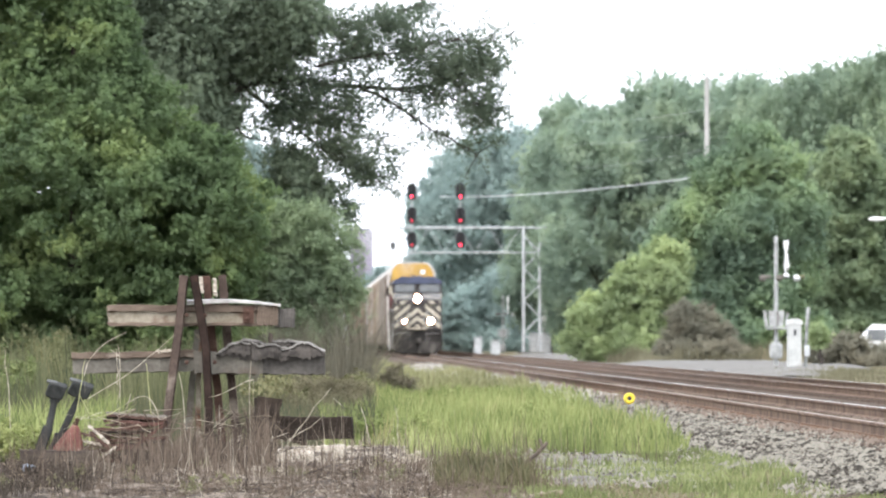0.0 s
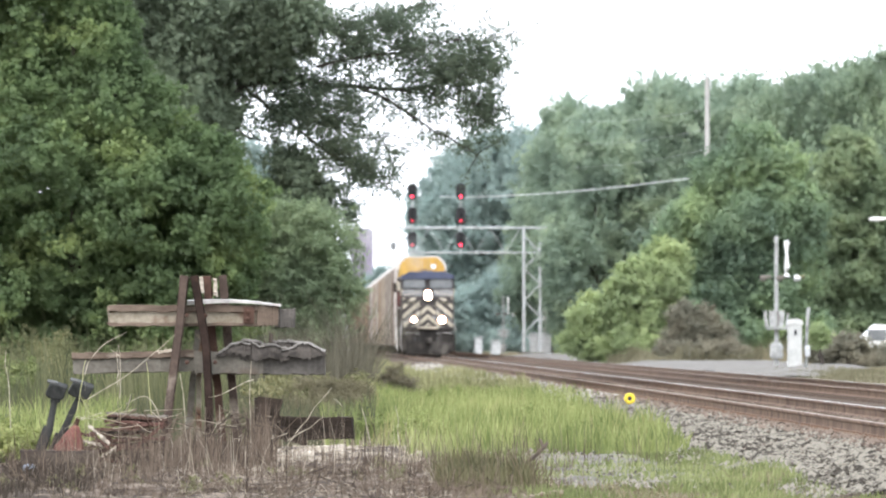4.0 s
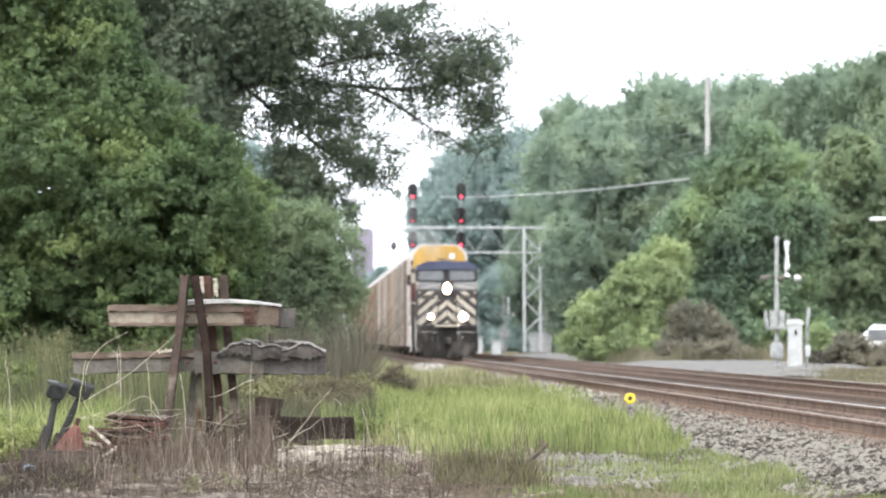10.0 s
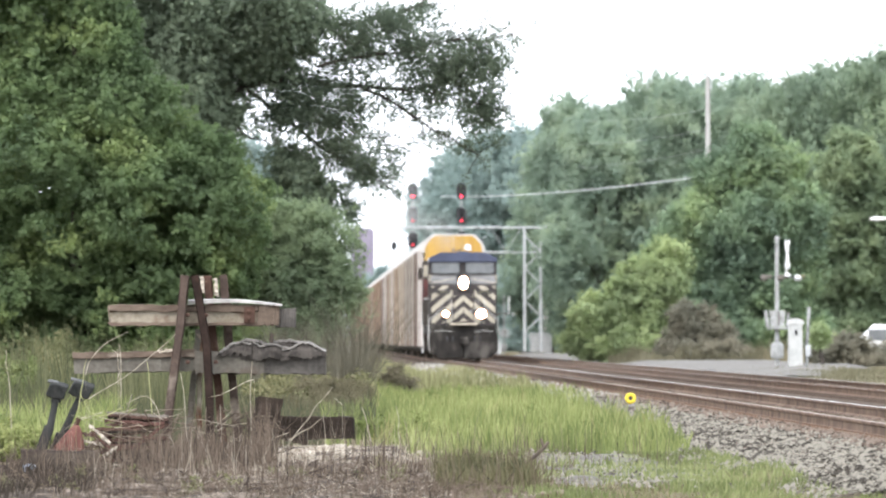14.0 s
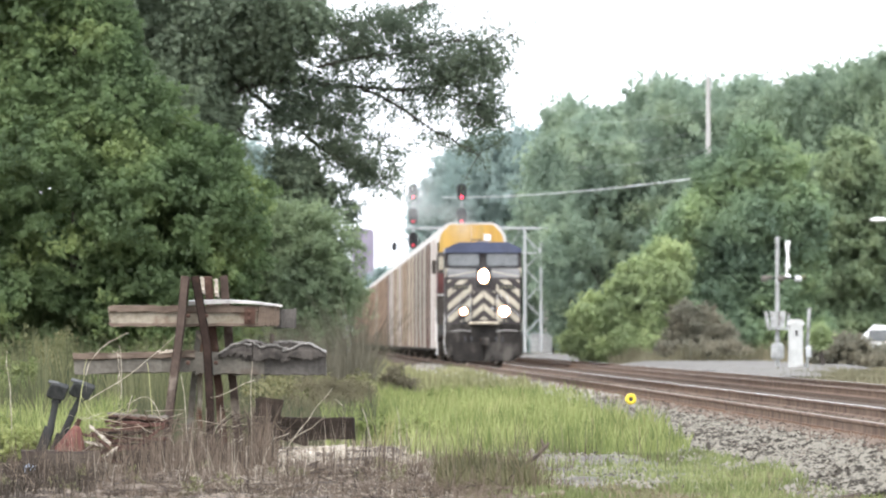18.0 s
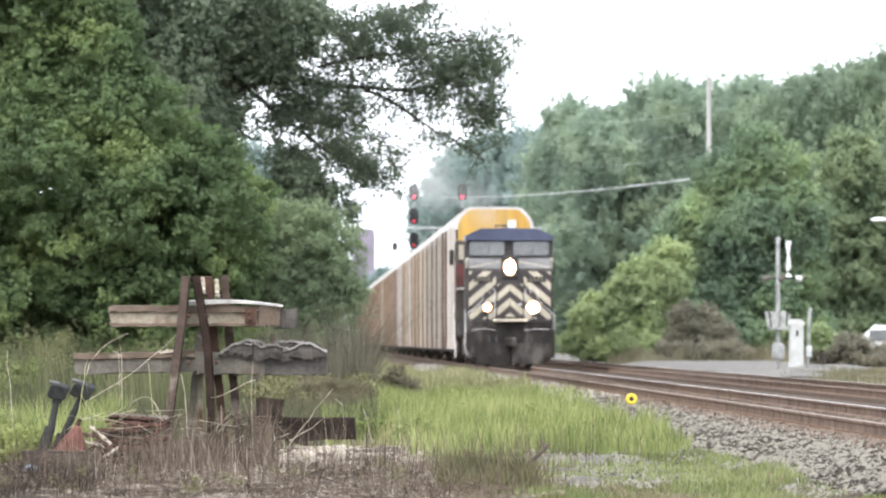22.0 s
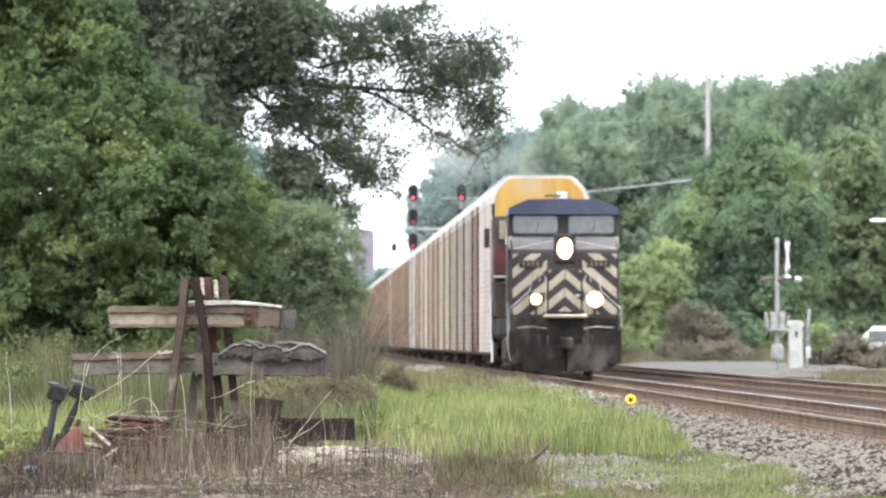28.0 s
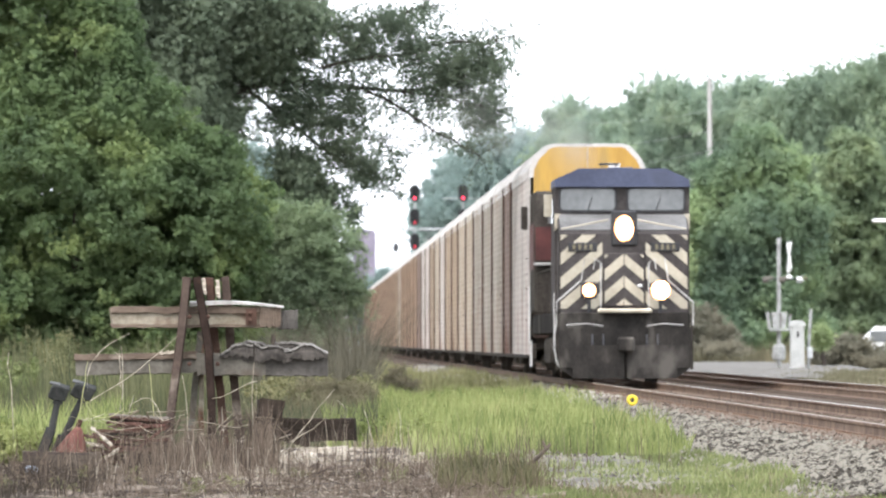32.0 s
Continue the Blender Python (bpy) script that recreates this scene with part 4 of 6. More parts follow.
part("shaft", prism(B(), [(-2.6, 0), (2.4, 0), (2.4, 25.2), (1.9, 26), (-2.2, 26), (-2.6, 25.4)], 1, -2.4, 2.4), mat("mauve_cladding", (0.19, 0.17, 0.22), (0.26, 0.235, 0.29), 0.2, 0.8, fine=1.5), tw)
part("roof_rail", tube(B(), [(-2, 0, 26.3), (1.7, 0, 26.3)], 0.1, 6), SILVER, tw)
part("rail_post", tube(B(), [(-2, 0, 25.9), (-2, 0, 26.3)], 0.1, 6), SILVER, tw)

# ---- trees ----
LEAF_NEAR = leaf_mat("bright_green_leaves", [(0.088, 0.13, 0.06), (0.14, 0.198, 0.085), (0.24, 0.298, 0.113)], 0.5, 0.55, 0.12)
# Inner maple leaves: colour lightened to offset the shade inside the crown.
LEAF_INNER = leaf_mat("lightened_inner_leaves", [(0.15, 0.188, 0.126), (0.176, 0.22, 0.146), (0.205, 0.252, 0.165)], 0.5, 0.4, 0.1)
LEAF_DARK = leaf_mat("grey_green_leaves", [(0.078, 0.105, 0.072), (0.11, 0.142, 0.096), (0.142, 0.175, 0.115)], 0.55, 0.4)
# Woodland and far leaves: paler and bluer with distance, haze mixed into the colour.
LEAF_WOOD = leaf_mat("hazed_woodland_leaves", [(0.18, 0.24, 0.185), (0.262, 0.335, 0.243), (0.362, 0.432, 0.28)], 0.5, 0.2, 0.1)
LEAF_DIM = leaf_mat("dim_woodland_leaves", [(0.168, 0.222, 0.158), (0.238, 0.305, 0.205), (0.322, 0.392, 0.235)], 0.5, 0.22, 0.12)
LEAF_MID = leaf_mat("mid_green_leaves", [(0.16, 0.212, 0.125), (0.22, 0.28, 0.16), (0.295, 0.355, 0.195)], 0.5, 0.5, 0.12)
LEAF_FAR = leaf_mat("hazed_far_leaves", [(0.24, 0.312, 0.29), (0.285, 0.362, 0.33), (0.335, 0.415, 0.37)], 0.5, 0.15, 0.1)
LEAF_ROUND = leaf_mat("soft_green_leaves", [(0.133, 0.19, 0.13), (0.215, 0.292, 0.17), (0.345, 0.428, 0.2)], 0.5, 0.25, 0.1)
LEAF_LIME = leaf_mat("lime_green_leaves", [(0.22, 0.276, 0.14), (0.304, 0.37, 0.178), (0.398, 0.455, 0.216)], 0.5, 0.4, 0.12)
LEAF_BROWN = leaf_mat("browned_leaves", [(0.165, 0.163, 0.122), (0.218, 0.206, 0.152), (0.28, 0.256, 0.186)], 0.5, 0.5)


def tree(name, x, y, lobes, clumps, per, clump_r, leaf, leafmat, seed, label, category="tree", group="", trunk=None, ragged=0.1, lumps=8, tri=False, swell=0.48, long=1.35):
    """A tree or bush at x, y; lobes are relative to its foot."""
    r = np.random.default_rng(seed)
    t = thing(name, pose(x, y, ground_z(x, y) - 0.05), label, category, group)
    top = max(l[2] for l in lobes)
    rad = trunk or max(0.06, top * 0.028)
    limb_set(t, B(), (0, 0, -0.2), (lobes[0][0] * 0.5, lobes[0][1] * 0.5, top), rad, 8, max(l[3] for l in lobes) * 0.9, r)
    p, o = clump_points(billow(lobes, r, lumps, swell, 0.88), clumps, per, clump_r, r, 0.2, ragged, long, 0.2)
    low = p[:, 2] > 0.02
    part_of("crown", leaves("crown", p[low], o[low], leaf, r, tri=tri), leafmat, t)
    return t


# near thicket on the camera's side of the line
tree("broadleaf_tree", -5.2, 197, [(-0.6, 0, 4.6, 3.2, 3.0, 3.4), (1.9, -0.3, 3.7, 2.3, 2.4, 2.9), (-3.4, 0, 4.2, 2.6, 2.4, 3.6), (0.8, 0.7, 1.8, 3.3, 1.6, 1.8), (3.0, 0.4, 3.9, 1.6, 1.8, 2.3), (-2.5, -1, 1.8, 2.6, 2, 1.9), (1.5, 1.4, 1.2, 3.4, 1.2, 1.2), (-1.5, 1.4, 1.0, 3.0, 1.2, 1.1), (-0.9, 0, 6.9, 1.7, 1.6, 2.0), (0.2, 0.5, 8.3, 1.3, 1.4, 1.6), (-1.6, 0.5, 9.0, 1.6, 1.5, 1.8), (-3.3, 0.5, 8.7, 1.7, 1.6, 2.0), (0.9, 0.2, 6.5, 1.25, 1.3, 2.1), (-2.6, 0, 6.6, 1.4, 1.4, 1.8)],
     6900, 66, 0.25, 0.105, LEAF_NEAR, 11, "dense bright green broadleaf tree at the edge of the meadow", tri=True)
tree("broadleaf_tree", -10.5, 205, [(0, 0, 4.6, 3.2, 3, 4.2), (2, 0, 2.5, 3, 2, 2.5)], 1300, 80, 0.4, 0.12, LEAF_NEAR, 12, "dense bright green broadleaf tree at the edge of the meadow", tri=True)
tree("tall_bush", 0.2, 203, [(-0.2, 0, 1.9, 1.35, 1.3, 1.9), (-1.1, 0.2, 2.9, 1.2, 1.1, 1.9), (0.3, 0, 2.7, 0.95, 0.9, 1.4), (0.55, 0, 3.5, 0.75, 0.9, 1.2), (0.0, 0.2, 3.7, 0.85, 0.9, 1.1), (-0.8, 0.3, 3.7, 0.9, 0.9, 1.0), (-0.4, 0.3, 3.3, 1.15, 1.0, 1.3), (-1.5, 0.4, 3.9, 1.0, 1.0, 1.1), (-1.9, 0.4, 2.4, 1.1, 1.1, 2.4)],
     2300, 54, 0.22, 0.07, LEAF_MID, 13, "feathery green bush beside the railway", "bush", "", None, 0.34, tri=True, long=2.2)


# a second rank behind closes the thicket
for k, (bx, by, w, h) in enumerate(((-8.5, 214, 3.2, 3.4), (-4.5, 215, 3.0, 3.2), (-1.3, 214, 1.7, 2.6))):
    tree("thicket_tree", bx, by, [(0, 0, h, w, 1.6, h), (0.8, 0, h * 0.6, w * 0.8, 1.5, h * 0.6)], 420, 50, 0.5, 0.22, LEAF_NEAR, 14 + k, "dense dark green tree in the thicket behind", "tree", "thicket trees")


# the big dark tree whose limbs hang over the line
def overhanging_tree():
    r = np.random.default_rng(21)
    x0, y0, z0 = -5.0, 226, -0.5
    s = 65.0
    t = thing("silver_maple", pose(x0, y0, z0), "tall grey-green maple with limbs hanging over the railway", "tree")

    def at(px, py, dy=0.0):
        return Vector(((px - 536) / s - x0, dy, 0.95 + (602 - py) / s - z0))
    limb_set(t, B(), (0, 0, -0.2), (0.3, 0, 13), 0.34, 10, 4.0, r)
    limbs = [([(230, 250), (400, 160), (520, 140), (590, 152), (690, 158), (790, 142), (880, 105)], 0.12), ([(330, 190), (440, 160), (490, 205), (560, 255), (640, 305), (690, 335)], 0.09),
             ([(640, 158), (700, 185), (740, 212), (800, 245), (850, 275)], 0.06), ([(300, 200), (400, 205), (440, 245), (490, 262)], 0.06),
             ([(400, 90), (520, 60), (640, 40), (740, 10), (800, -30)], 0.08), ([(560, 120), (660, 100), (760, 80), (860, 75), (905, 62)], 0.05),
             ([(700, 160), (780, 165), (850, 185), (895, 195)], 0.04), ([(470, 200), (560, 215), (620, 240), (680, 250), (700, 300)], 0.04)]
    pts, outs = [], []
    twig_bm = B()
    for k, (line, rad) in enumerate(limbs):
        dys = np.cumsum(r.normal(0, 0.25, len(line)))
        ends = [at(px, py, d) for (px, py), d in zip(line, dys)]
        way = [ends[0]]
        for a, b in zip(ends, ends[1:]):
            way += [a.lerp(b, 0.5) + Vector((0, r.normal(0, 0.05), r.normal(0, 0.06))), b]
        part("limb", tube(B(), way, [rad * 0.85 * (1 - 0.75 * i / (len(way) - 1)) for i in range(len(way))], 8), BARK, t)
        for i in range(1, len(way)):
            seg = (way[i] - way[i - 1]).length
            thin = 0.35 if i < 3 or (k in (1, 3) and i < 7) else 1.0
            for _ in range(int(seg * 11 * thin) + 1):
                p = way[i - 1].lerp(way[i], r.random())
                q = p + Vector((r.normal(0.25, 0.45), r.normal(0, 0.5), r.normal(0.0, 0.42)))
                tube(twig_bm, [p, p.lerp(q, 0.55) + Vector((0, 0, 0.06)), q], [0.014, 0.01, 0.004], 4, False)
                for _ in range(int(r.integers(6, 11))):
                    c = p.lerp(q, r.uniform(0.35, 1.1))
                    n = 6
                    pts.append(np.array(c) + r.normal(0, 1, (n, 3)) * np.array([0.13, 0.16, 0.1]))
                    outs.append(r.normal(0, 0.5, (n, 3)))
    tagged(part("twig_spray", twig_bm, BARK, t), kind="stuff")
    p, o = clump_points(billow([(4.4, 0, 9.7, 1.4, 1.4, 1.6), (-0.5, 0, 9.6, 4.8, 3.6, 3.8), (-4.5, 0, 10.5, 3.5, 3, 3.5), (-1.5, 0, 10.0, 2.6, 2, 1.6), (-2.6, 0.6, 9.6, 2.4, 2, 1.6), (2.0, 0.5, 5.3, 1.2, 1.5, 2.2), (1.6, 0, 8.6, 1.5, 2.0, 2.3), (2.8, 0, 10.4, 3.0, 2.4, 2.0), (-3.5, 0, 8.5, 3.6, 3, 3.2), (1.2, 0.3, 6.6, 2.3, 2, 2.2), (0, 1, 12.5, 4, 3, 2), (2.2, 0.3, 5.4, 0.9, 1.2, 1.5)], r, 8, 0.45, 0.92), 5200, 46, 0.42, r, 0.3, 0.1, 1.5, 0.1)
    p2, o2 = clump_points(billow([(1.4, 0.3, 9.6, 2.2, 1.8, 2.2), (3.6, 0.2, 10.1, 1.6, 1.6, 1.6), (1.8, 0.3, 7.3, 1.4, 1.4, 1.9), (2.0, 0.3, 6.0, 1.0, 1.2, 1.5), (4.8, 0, 5.75, 0.6, 0.7, 0.85), (4.6, 0, 5.3, 0.5, 0.6, 0.6), (5.6, 0, 5.3, 0.35, 0.5, 0.6)], r, 6, 0.4, 0.95), 1900, 50, 0.36, r, 0.4)
    # unseen boughs added above the thicket, to shade the near tree's top
    p3, o3 = clump_points(billow([(-3.5, -12, 12.5, 3.8, 6, 1.6), (-4.5, -20, 12.2, 3.8, 6, 1.6), (-1.5, -16, 12.6, 3.4, 6, 1.6), (-3.0, -25, 11.8, 3.6, 4, 1.5)], r, 6, 0.45, 0.92), 3200, 42, 0.42, r, 0.5)
    p, o = np.concatenate([p, p2, p3]), np.concatenate([o, o2, o3])
    part_of("inner_crown", leaves("inner_crown", p, o, 0.125, r, tri=True), LEAF_INNER, t)
    sprays = []
    for px, py, rx, rz in ((780, 130, 120, 62), (855, 195, 50, 70), (730, 85, 115, 48), (620, 85, 85, 62), (605, 262, 75, 40), (640, 305, 65, 42), (500, 205, 60, 40), (585, 215, 70, 30), (505, 280, 40, 40), (555, 165, 62, 36), (535, 195, 48, 32), (620, 182, 42, 26), (690, 40, 110, 40), (845, 110, 70, 55), (522, 325, 40, 52), (618, 375, 24, 50)):
        c = at(px, py)
        sprays.append((c.x, 0.0, c.z, rx / s, 0.9, rz / s))
    p, o = clump_points(sprays, 1750, 24, 0.24, r, 0.9, 0.02, 1.8)
    pts.append(p)
    outs.append(o)
    part_of("crown", leaves("crown", np.concatenate(pts), np.concatenate(outs), 0.08, r), LEAF_DARK, t)


overhanging_tree()

# woodland across the tracks: a few tree shapes, leaf colours hazed with distance, copied with turns
def lobed(h, w, r, n=7):
    out = [(0, 0, h * 0.6, w * 0.82, w * 0.82, h * 0.36), (w * 0.25, 0, h * 0.8, w * 0.5, w * 0.5, h * 0.17), (-w * 0.3, w * 0.1, h * 0.77, w * 0.5, w * 0.5, h * 0.17)]
    for k in range(n):
        a = k * 2.4 + r.uniform(-0.4, 0.4)
        z = h * r.uniform(0.3, 0.82)
        d = w * (0.62 if z < h * 0.65 else 0.38)
        out.append((math.cos(a) * d, math.sin(a) * d, z, w * r.uniform(0.38, 0.55), w * r.uniform(0.38, 0.55), h * r.uniform(0.13, 0.2)))
    out.append((0, 0, h * 0.86, w * 0.38, w * 0.38, h * 0.12))
    out.append((0, 0, h * 0.28, w * 0.75, w * 0.75, h * 0.24))
    return out


WOODS = {}
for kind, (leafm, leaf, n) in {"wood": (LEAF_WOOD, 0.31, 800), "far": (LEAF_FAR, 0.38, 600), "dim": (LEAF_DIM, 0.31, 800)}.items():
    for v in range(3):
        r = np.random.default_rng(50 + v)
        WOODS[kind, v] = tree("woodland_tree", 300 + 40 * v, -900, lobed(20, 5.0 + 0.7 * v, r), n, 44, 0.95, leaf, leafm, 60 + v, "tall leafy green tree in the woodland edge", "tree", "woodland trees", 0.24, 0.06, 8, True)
used = set()


def plant(kind, px, top, s, wide=1.0, k=0):
    """A woodland tree whose top stands at that bearing and height for a distance of 14700 / s metres."""
    src = WOODS[kind, k % 3]
    y = 14700 / s
    x = (px - 536) / s
    h = 0.95 + (602 - top) / s + 1.3
    m = pose(x, y, ground_z(x, y) - 0.05, 0, 0, 77 * k + px)
    ob = src if (kind, k % 3) not in used else copy_thing(src, m)
    used.add((kind, k % 3))
    ob.matrix_basis = m
    ob.scale = (wide, wide, h / 20.6)


row = 0
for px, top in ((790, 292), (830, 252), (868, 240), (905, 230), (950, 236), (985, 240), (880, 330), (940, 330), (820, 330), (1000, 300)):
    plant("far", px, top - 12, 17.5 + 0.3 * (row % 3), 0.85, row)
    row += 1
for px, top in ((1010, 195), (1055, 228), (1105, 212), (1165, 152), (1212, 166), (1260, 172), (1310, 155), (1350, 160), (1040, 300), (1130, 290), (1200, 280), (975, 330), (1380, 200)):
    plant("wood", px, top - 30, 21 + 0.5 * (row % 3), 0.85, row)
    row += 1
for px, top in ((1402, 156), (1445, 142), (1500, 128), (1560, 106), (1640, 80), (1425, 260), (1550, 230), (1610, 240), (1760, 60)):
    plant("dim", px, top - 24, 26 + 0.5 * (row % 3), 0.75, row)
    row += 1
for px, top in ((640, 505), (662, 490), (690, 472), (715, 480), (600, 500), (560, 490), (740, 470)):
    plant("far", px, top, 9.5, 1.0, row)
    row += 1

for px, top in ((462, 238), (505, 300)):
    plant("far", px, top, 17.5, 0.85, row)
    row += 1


def bush(px, base_s, lobes_px, clumps, leaf, m, seed, label, cr=0.5, per=60, name="roadside_bush"):
    s = base_s
    y = 14700 / s
    x = (px - 536) / s
    z0 = ground_z(x, y) - 0.05
    lobes = [((cx - px) / s, d, 0.95 + (602 - cy) / s - z0, rx / s, rx / s * 0.8, ry / s) for cx, cy, rx, ry, d in lobes_px]
    tree(name, x, y, lobes, clumps, per, cr, leaf, m, seed, label, "bush" if "bush" in name else "tree", "", 0.1, 0.1, 8, True)


bush(1320, 35, [(1338, 268, 40, 48, 0), (1302, 338, 66, 72, 0), (1365, 335, 65, 85, 0), (1243, 425, 72, 85, 0), (1400, 440, 72, 120, 0), (1325, 430, 115, 110, 0), (1180, 490, 60, 75, -0.3), (1310, 530, 135, 85, 0), (1330, 590, 170, 42, -0.5), (1215, 520, 60, 90, -1)], 2700, 0.2, LEAF_ROUND, 31,
     "broad rounded green tree beside the level crossing", 0.6, 70, "rounded_tree")
bush(1120, 36, [(1135, 540, 70, 95, 0), (1075, 565, 60, 65, 0), (1170, 490, 45, 60, 0.5), (1040, 595, 40, 35, 0), (1110, 605, 95, 34, -0.5), (1070, 622, 60, 18, -0.7)], 1300, 0.19, LEAF_LIME, 32, "light green bush along the railway", 0.45, 60)
bush(1225, 37, [(1200, 606, 34, 26, 0.3), (1235, 582, 42, 48, 0), (1212, 572, 26, 36, 0.3), (1272, 604, 36, 28, 0.2), (1240, 620, 95, 18, -0.4)], 560, 0.11, LEAF_BROWN, 33, "browned dry bush along the railway", 0.35, 60)
bush(1480, 34, [(1500, 400, 70, 190, 0), (1450, 500, 60, 120, 0), (1560, 450, 80, 160, 1), (1500, 590, 110, 40, 0)], 1350, 0.22, LEAF_MID, 34, "dark green tree behind the level crossing", 0.6, 70, "roadside_tree")
bush(1455, 44, [(1453, 599, 12, 11, 0), (1446, 594, 8, 8, 0)], 70, 0.14, LEAF_LIME, 35, "low light green bush beside the road", 0.3, 50)
bush(1505, 43, [(1505, 617, 35, 22, 0), (1550, 626, 30, 11, 0), (1462, 630, 36, 16, 0.2), (1525, 638, 55, 14, 0)], 260, 0.12, LEAF_BROWN, 36, "low brown bush beside the road", 0.3, 50)


# Added scrub in the hazed leaf colour, to lighten the dark gap.
bush(860, 19, [(850, 560, 55, 65, 0), (905, 545, 50, 75, 0), (820, 590, 40, 40, 0), (870, 605, 80, 22, -1)], 700, 0.3, LEAF_FAR, 37, "scrub far along the railway, leaf colour paled like haze", 0.8, 50, "far_bush")
bush(985, 19.5, [(985, 545, 50, 80, 0), (950, 570, 45, 55, 0), (1025, 560, 45, 65, 0), (985, 606, 80, 22, -1)], 700, 0.3, LEAF_FAR, 38, "scrub far along the railway, leaf colour paled like haze", 0.8, 50, "far_bush")


# ---- grass and weeds ----
GRASS = leaf_mat("green_grass", [(0.094, 0.117, 0.039), (0.182, 0.216, 0.072), (0.325, 0.35, 0.138)], 0.4, 0.45)
DRYGRASS = leaf_mat("dry_grass", [(0.038, 0.045, 0.024), (0.075, 0.08, 0.043), (0.145, 0.134, 0.08)], 0.3, 0.5)
DEAD = leaf_mat("dead_stalks", [(0.024, 0.017, 0.0128), (0.058, 0.043, 0.0325), (0.16, 0.125, 0.093)], 0.2, 0.9, 0.65)


def blades(name, n, area, height, width, lean, m, seed, label, keep=None):
    """Thin bent blades over an area (x0, x1, y0, y1)."""
    r = np.random.default_rng(seed)
    x, y = r.uniform(area[0], area[1], n), r.uniform(area[2], area[3], n)
    if keep:
        k = keep(x, y, r)
        x, y = x[k], y[k]
    n = len(x)
    z = np.array([ground_z(a, b) for a, b in zip(x, y)]) - 0.02
    z = np.where((x > 4.2) & (x < 14), np.interp(x, [4.2, 4.35, 5.65, 6], [-0.47, -0.47, -0.21, -0.21]), z)
    tall = np.array([noise.noise((a * 0.9, b * 0.25, 7.7)) for a, b in zip(x, y)])
    h = height * r.uniform(0.35, 1.25, n) * (1 + 0.95 * tall)
    a = r.uniform(0, 6.28, n)
    dx, dy = np.cos(a) * lean * h * r.random(n), np.sin(a) * lean * h * r.random(n)
    w = width * r.uniform(0.6, 1.4, n) / 2
    z1, z2 = z + h * 0.55, z + h
    v = np.stack([np.stack([x - w, y, z], -1), np.stack([x + w, y, z], -1), np.stack([x + w * 0.8 + dx * 0.35, y + dy * 0.35, z1], -1),
                  np.stack([x - w * 0.8 + dx * 0.35, y + dy * 0.35, z1], -1), np.stack([x + dx, y + dy, z2], -1)], 1)
    ob = part_of(name, quads_mesh(name, v, 5, [[0, 1, 2], [0, 2, 3], [3, 2, 4]]), m)
    return tagged(ob, label, "grass", "", "stuff")


def clumpy(cut, scale=0.6):
    def f(x, y, r):
        return np.array([noise.noise((a * scale, b * scale * 0.2, 3.1)) for a, b in zip(x, y)]) + r.normal(0, 0.15, len(x)) > cut
    return f


blades("green_grass", 42000, (0.3, 4.7, 100, 190), 0.32, 0.016, 0.5, GRASS, 71, "bright green tall grass beside the ballast", lambda x, y, r: clumpy(-0.25)(x, y, r) & ((y > 106) | (x > 1.3)))
blades("meadow_grass", 27000, (-9, 1.1, 96, 190), 0.42, 0.018, 0.5, DRYGRASS, 72, "tall yellowing meadow grass", lambda x, y, r: clumpy(-0.3)(x, y, r) & ((y > 107) | (x < -1.3)))
STRAW = leaf_mat("straw_yellow_grass", [(0.15, 0.15, 0.055), (0.25, 0.245, 0.1), (0.38, 0.36, 0.17)], 0.4, 0.5)
blades("yellow_tufts", 5200, (0.9, 4.7, 104, 185), 0.36, 0.014, 0.5, STRAW, 109, "yellowing tufts in the green grass", clumpy(0.12, 0.55))
VERGE = leaf_mat("verge_grass", [(0.09, 0.105, 0.04), (0.16, 0.187, 0.071), (0.255, 0.28, 0.12)], 0.4, 0.6)
blades("verge_grass", 22000, (1.4, 4.7, 66, 106), 0.11, 0.013, 0.6, VERGE, 73, "short green grass round the dirt patch", lambda x, y, r: (x > np.where(y < 92, 2.0, 1.5) + r.normal(0, 0.2, len(x))) & (np.array([noise.noise((a * 0.9, b * 0.13, 1.7)) for a, b in zip(x, y)]) + 0.55 * np.abs(x - 3.2) - 0.25 + r.normal(0, 0.12, len(x)) > 0.05))
TANGRASS = leaf_mat("tan_verge_grass", [(0.095, 0.088, 0.052), (0.14, 0.13, 0.08), (0.2, 0.184, 0.118)], 0.3, 0.3)
blades("bush_foot_grass", 5000, (14.8, 26, 394, 404), 0.75, 0.04, 0.5, TANGRASS, 110, "tan and green grass at the foot of the bushes", clumpy(-0.2, 0.4))
blades("far_verge_grass", 20000, (15.1, 34, 225, 300), 0.16, 0.025, 0.5, TANGRASS, 74, "dry grass along the road", clumpy(-0.2, 0.3))
blades("tan_grass", 9000, (21.5, 44, 352, 440), 0.6, 0.04, 0.5, leaf_mat("tan_grass", [(0.12, 0.105, 0.06), (0.19, 0.165, 0.1), (0.28, 0.245, 0.16)], 0.3, 0.3), 77, "tall tan dry grass before the trees", clumpy(-0.25, 0.2))
blades("shoulder_grass", 22000, (4.2, 6.0, 128, 420), 0.2, 0.02, 0.6, GRASS, 76, "grass and weeds creeping over the ballast shoulder", lambda x, y, r: (x < 4.3 + (y - 125) * 0.025 + r.normal(0, 0.25, len(x))) & (y < 178 + 12 * r.normal(0, 1, len(x))))
blades("tall_dead_stalks", 950, (-3.2, 2.6, 72, 91), 0.52, 0.0042, 0.45, DEAD, 78, "scattered tall dead stalks", None)
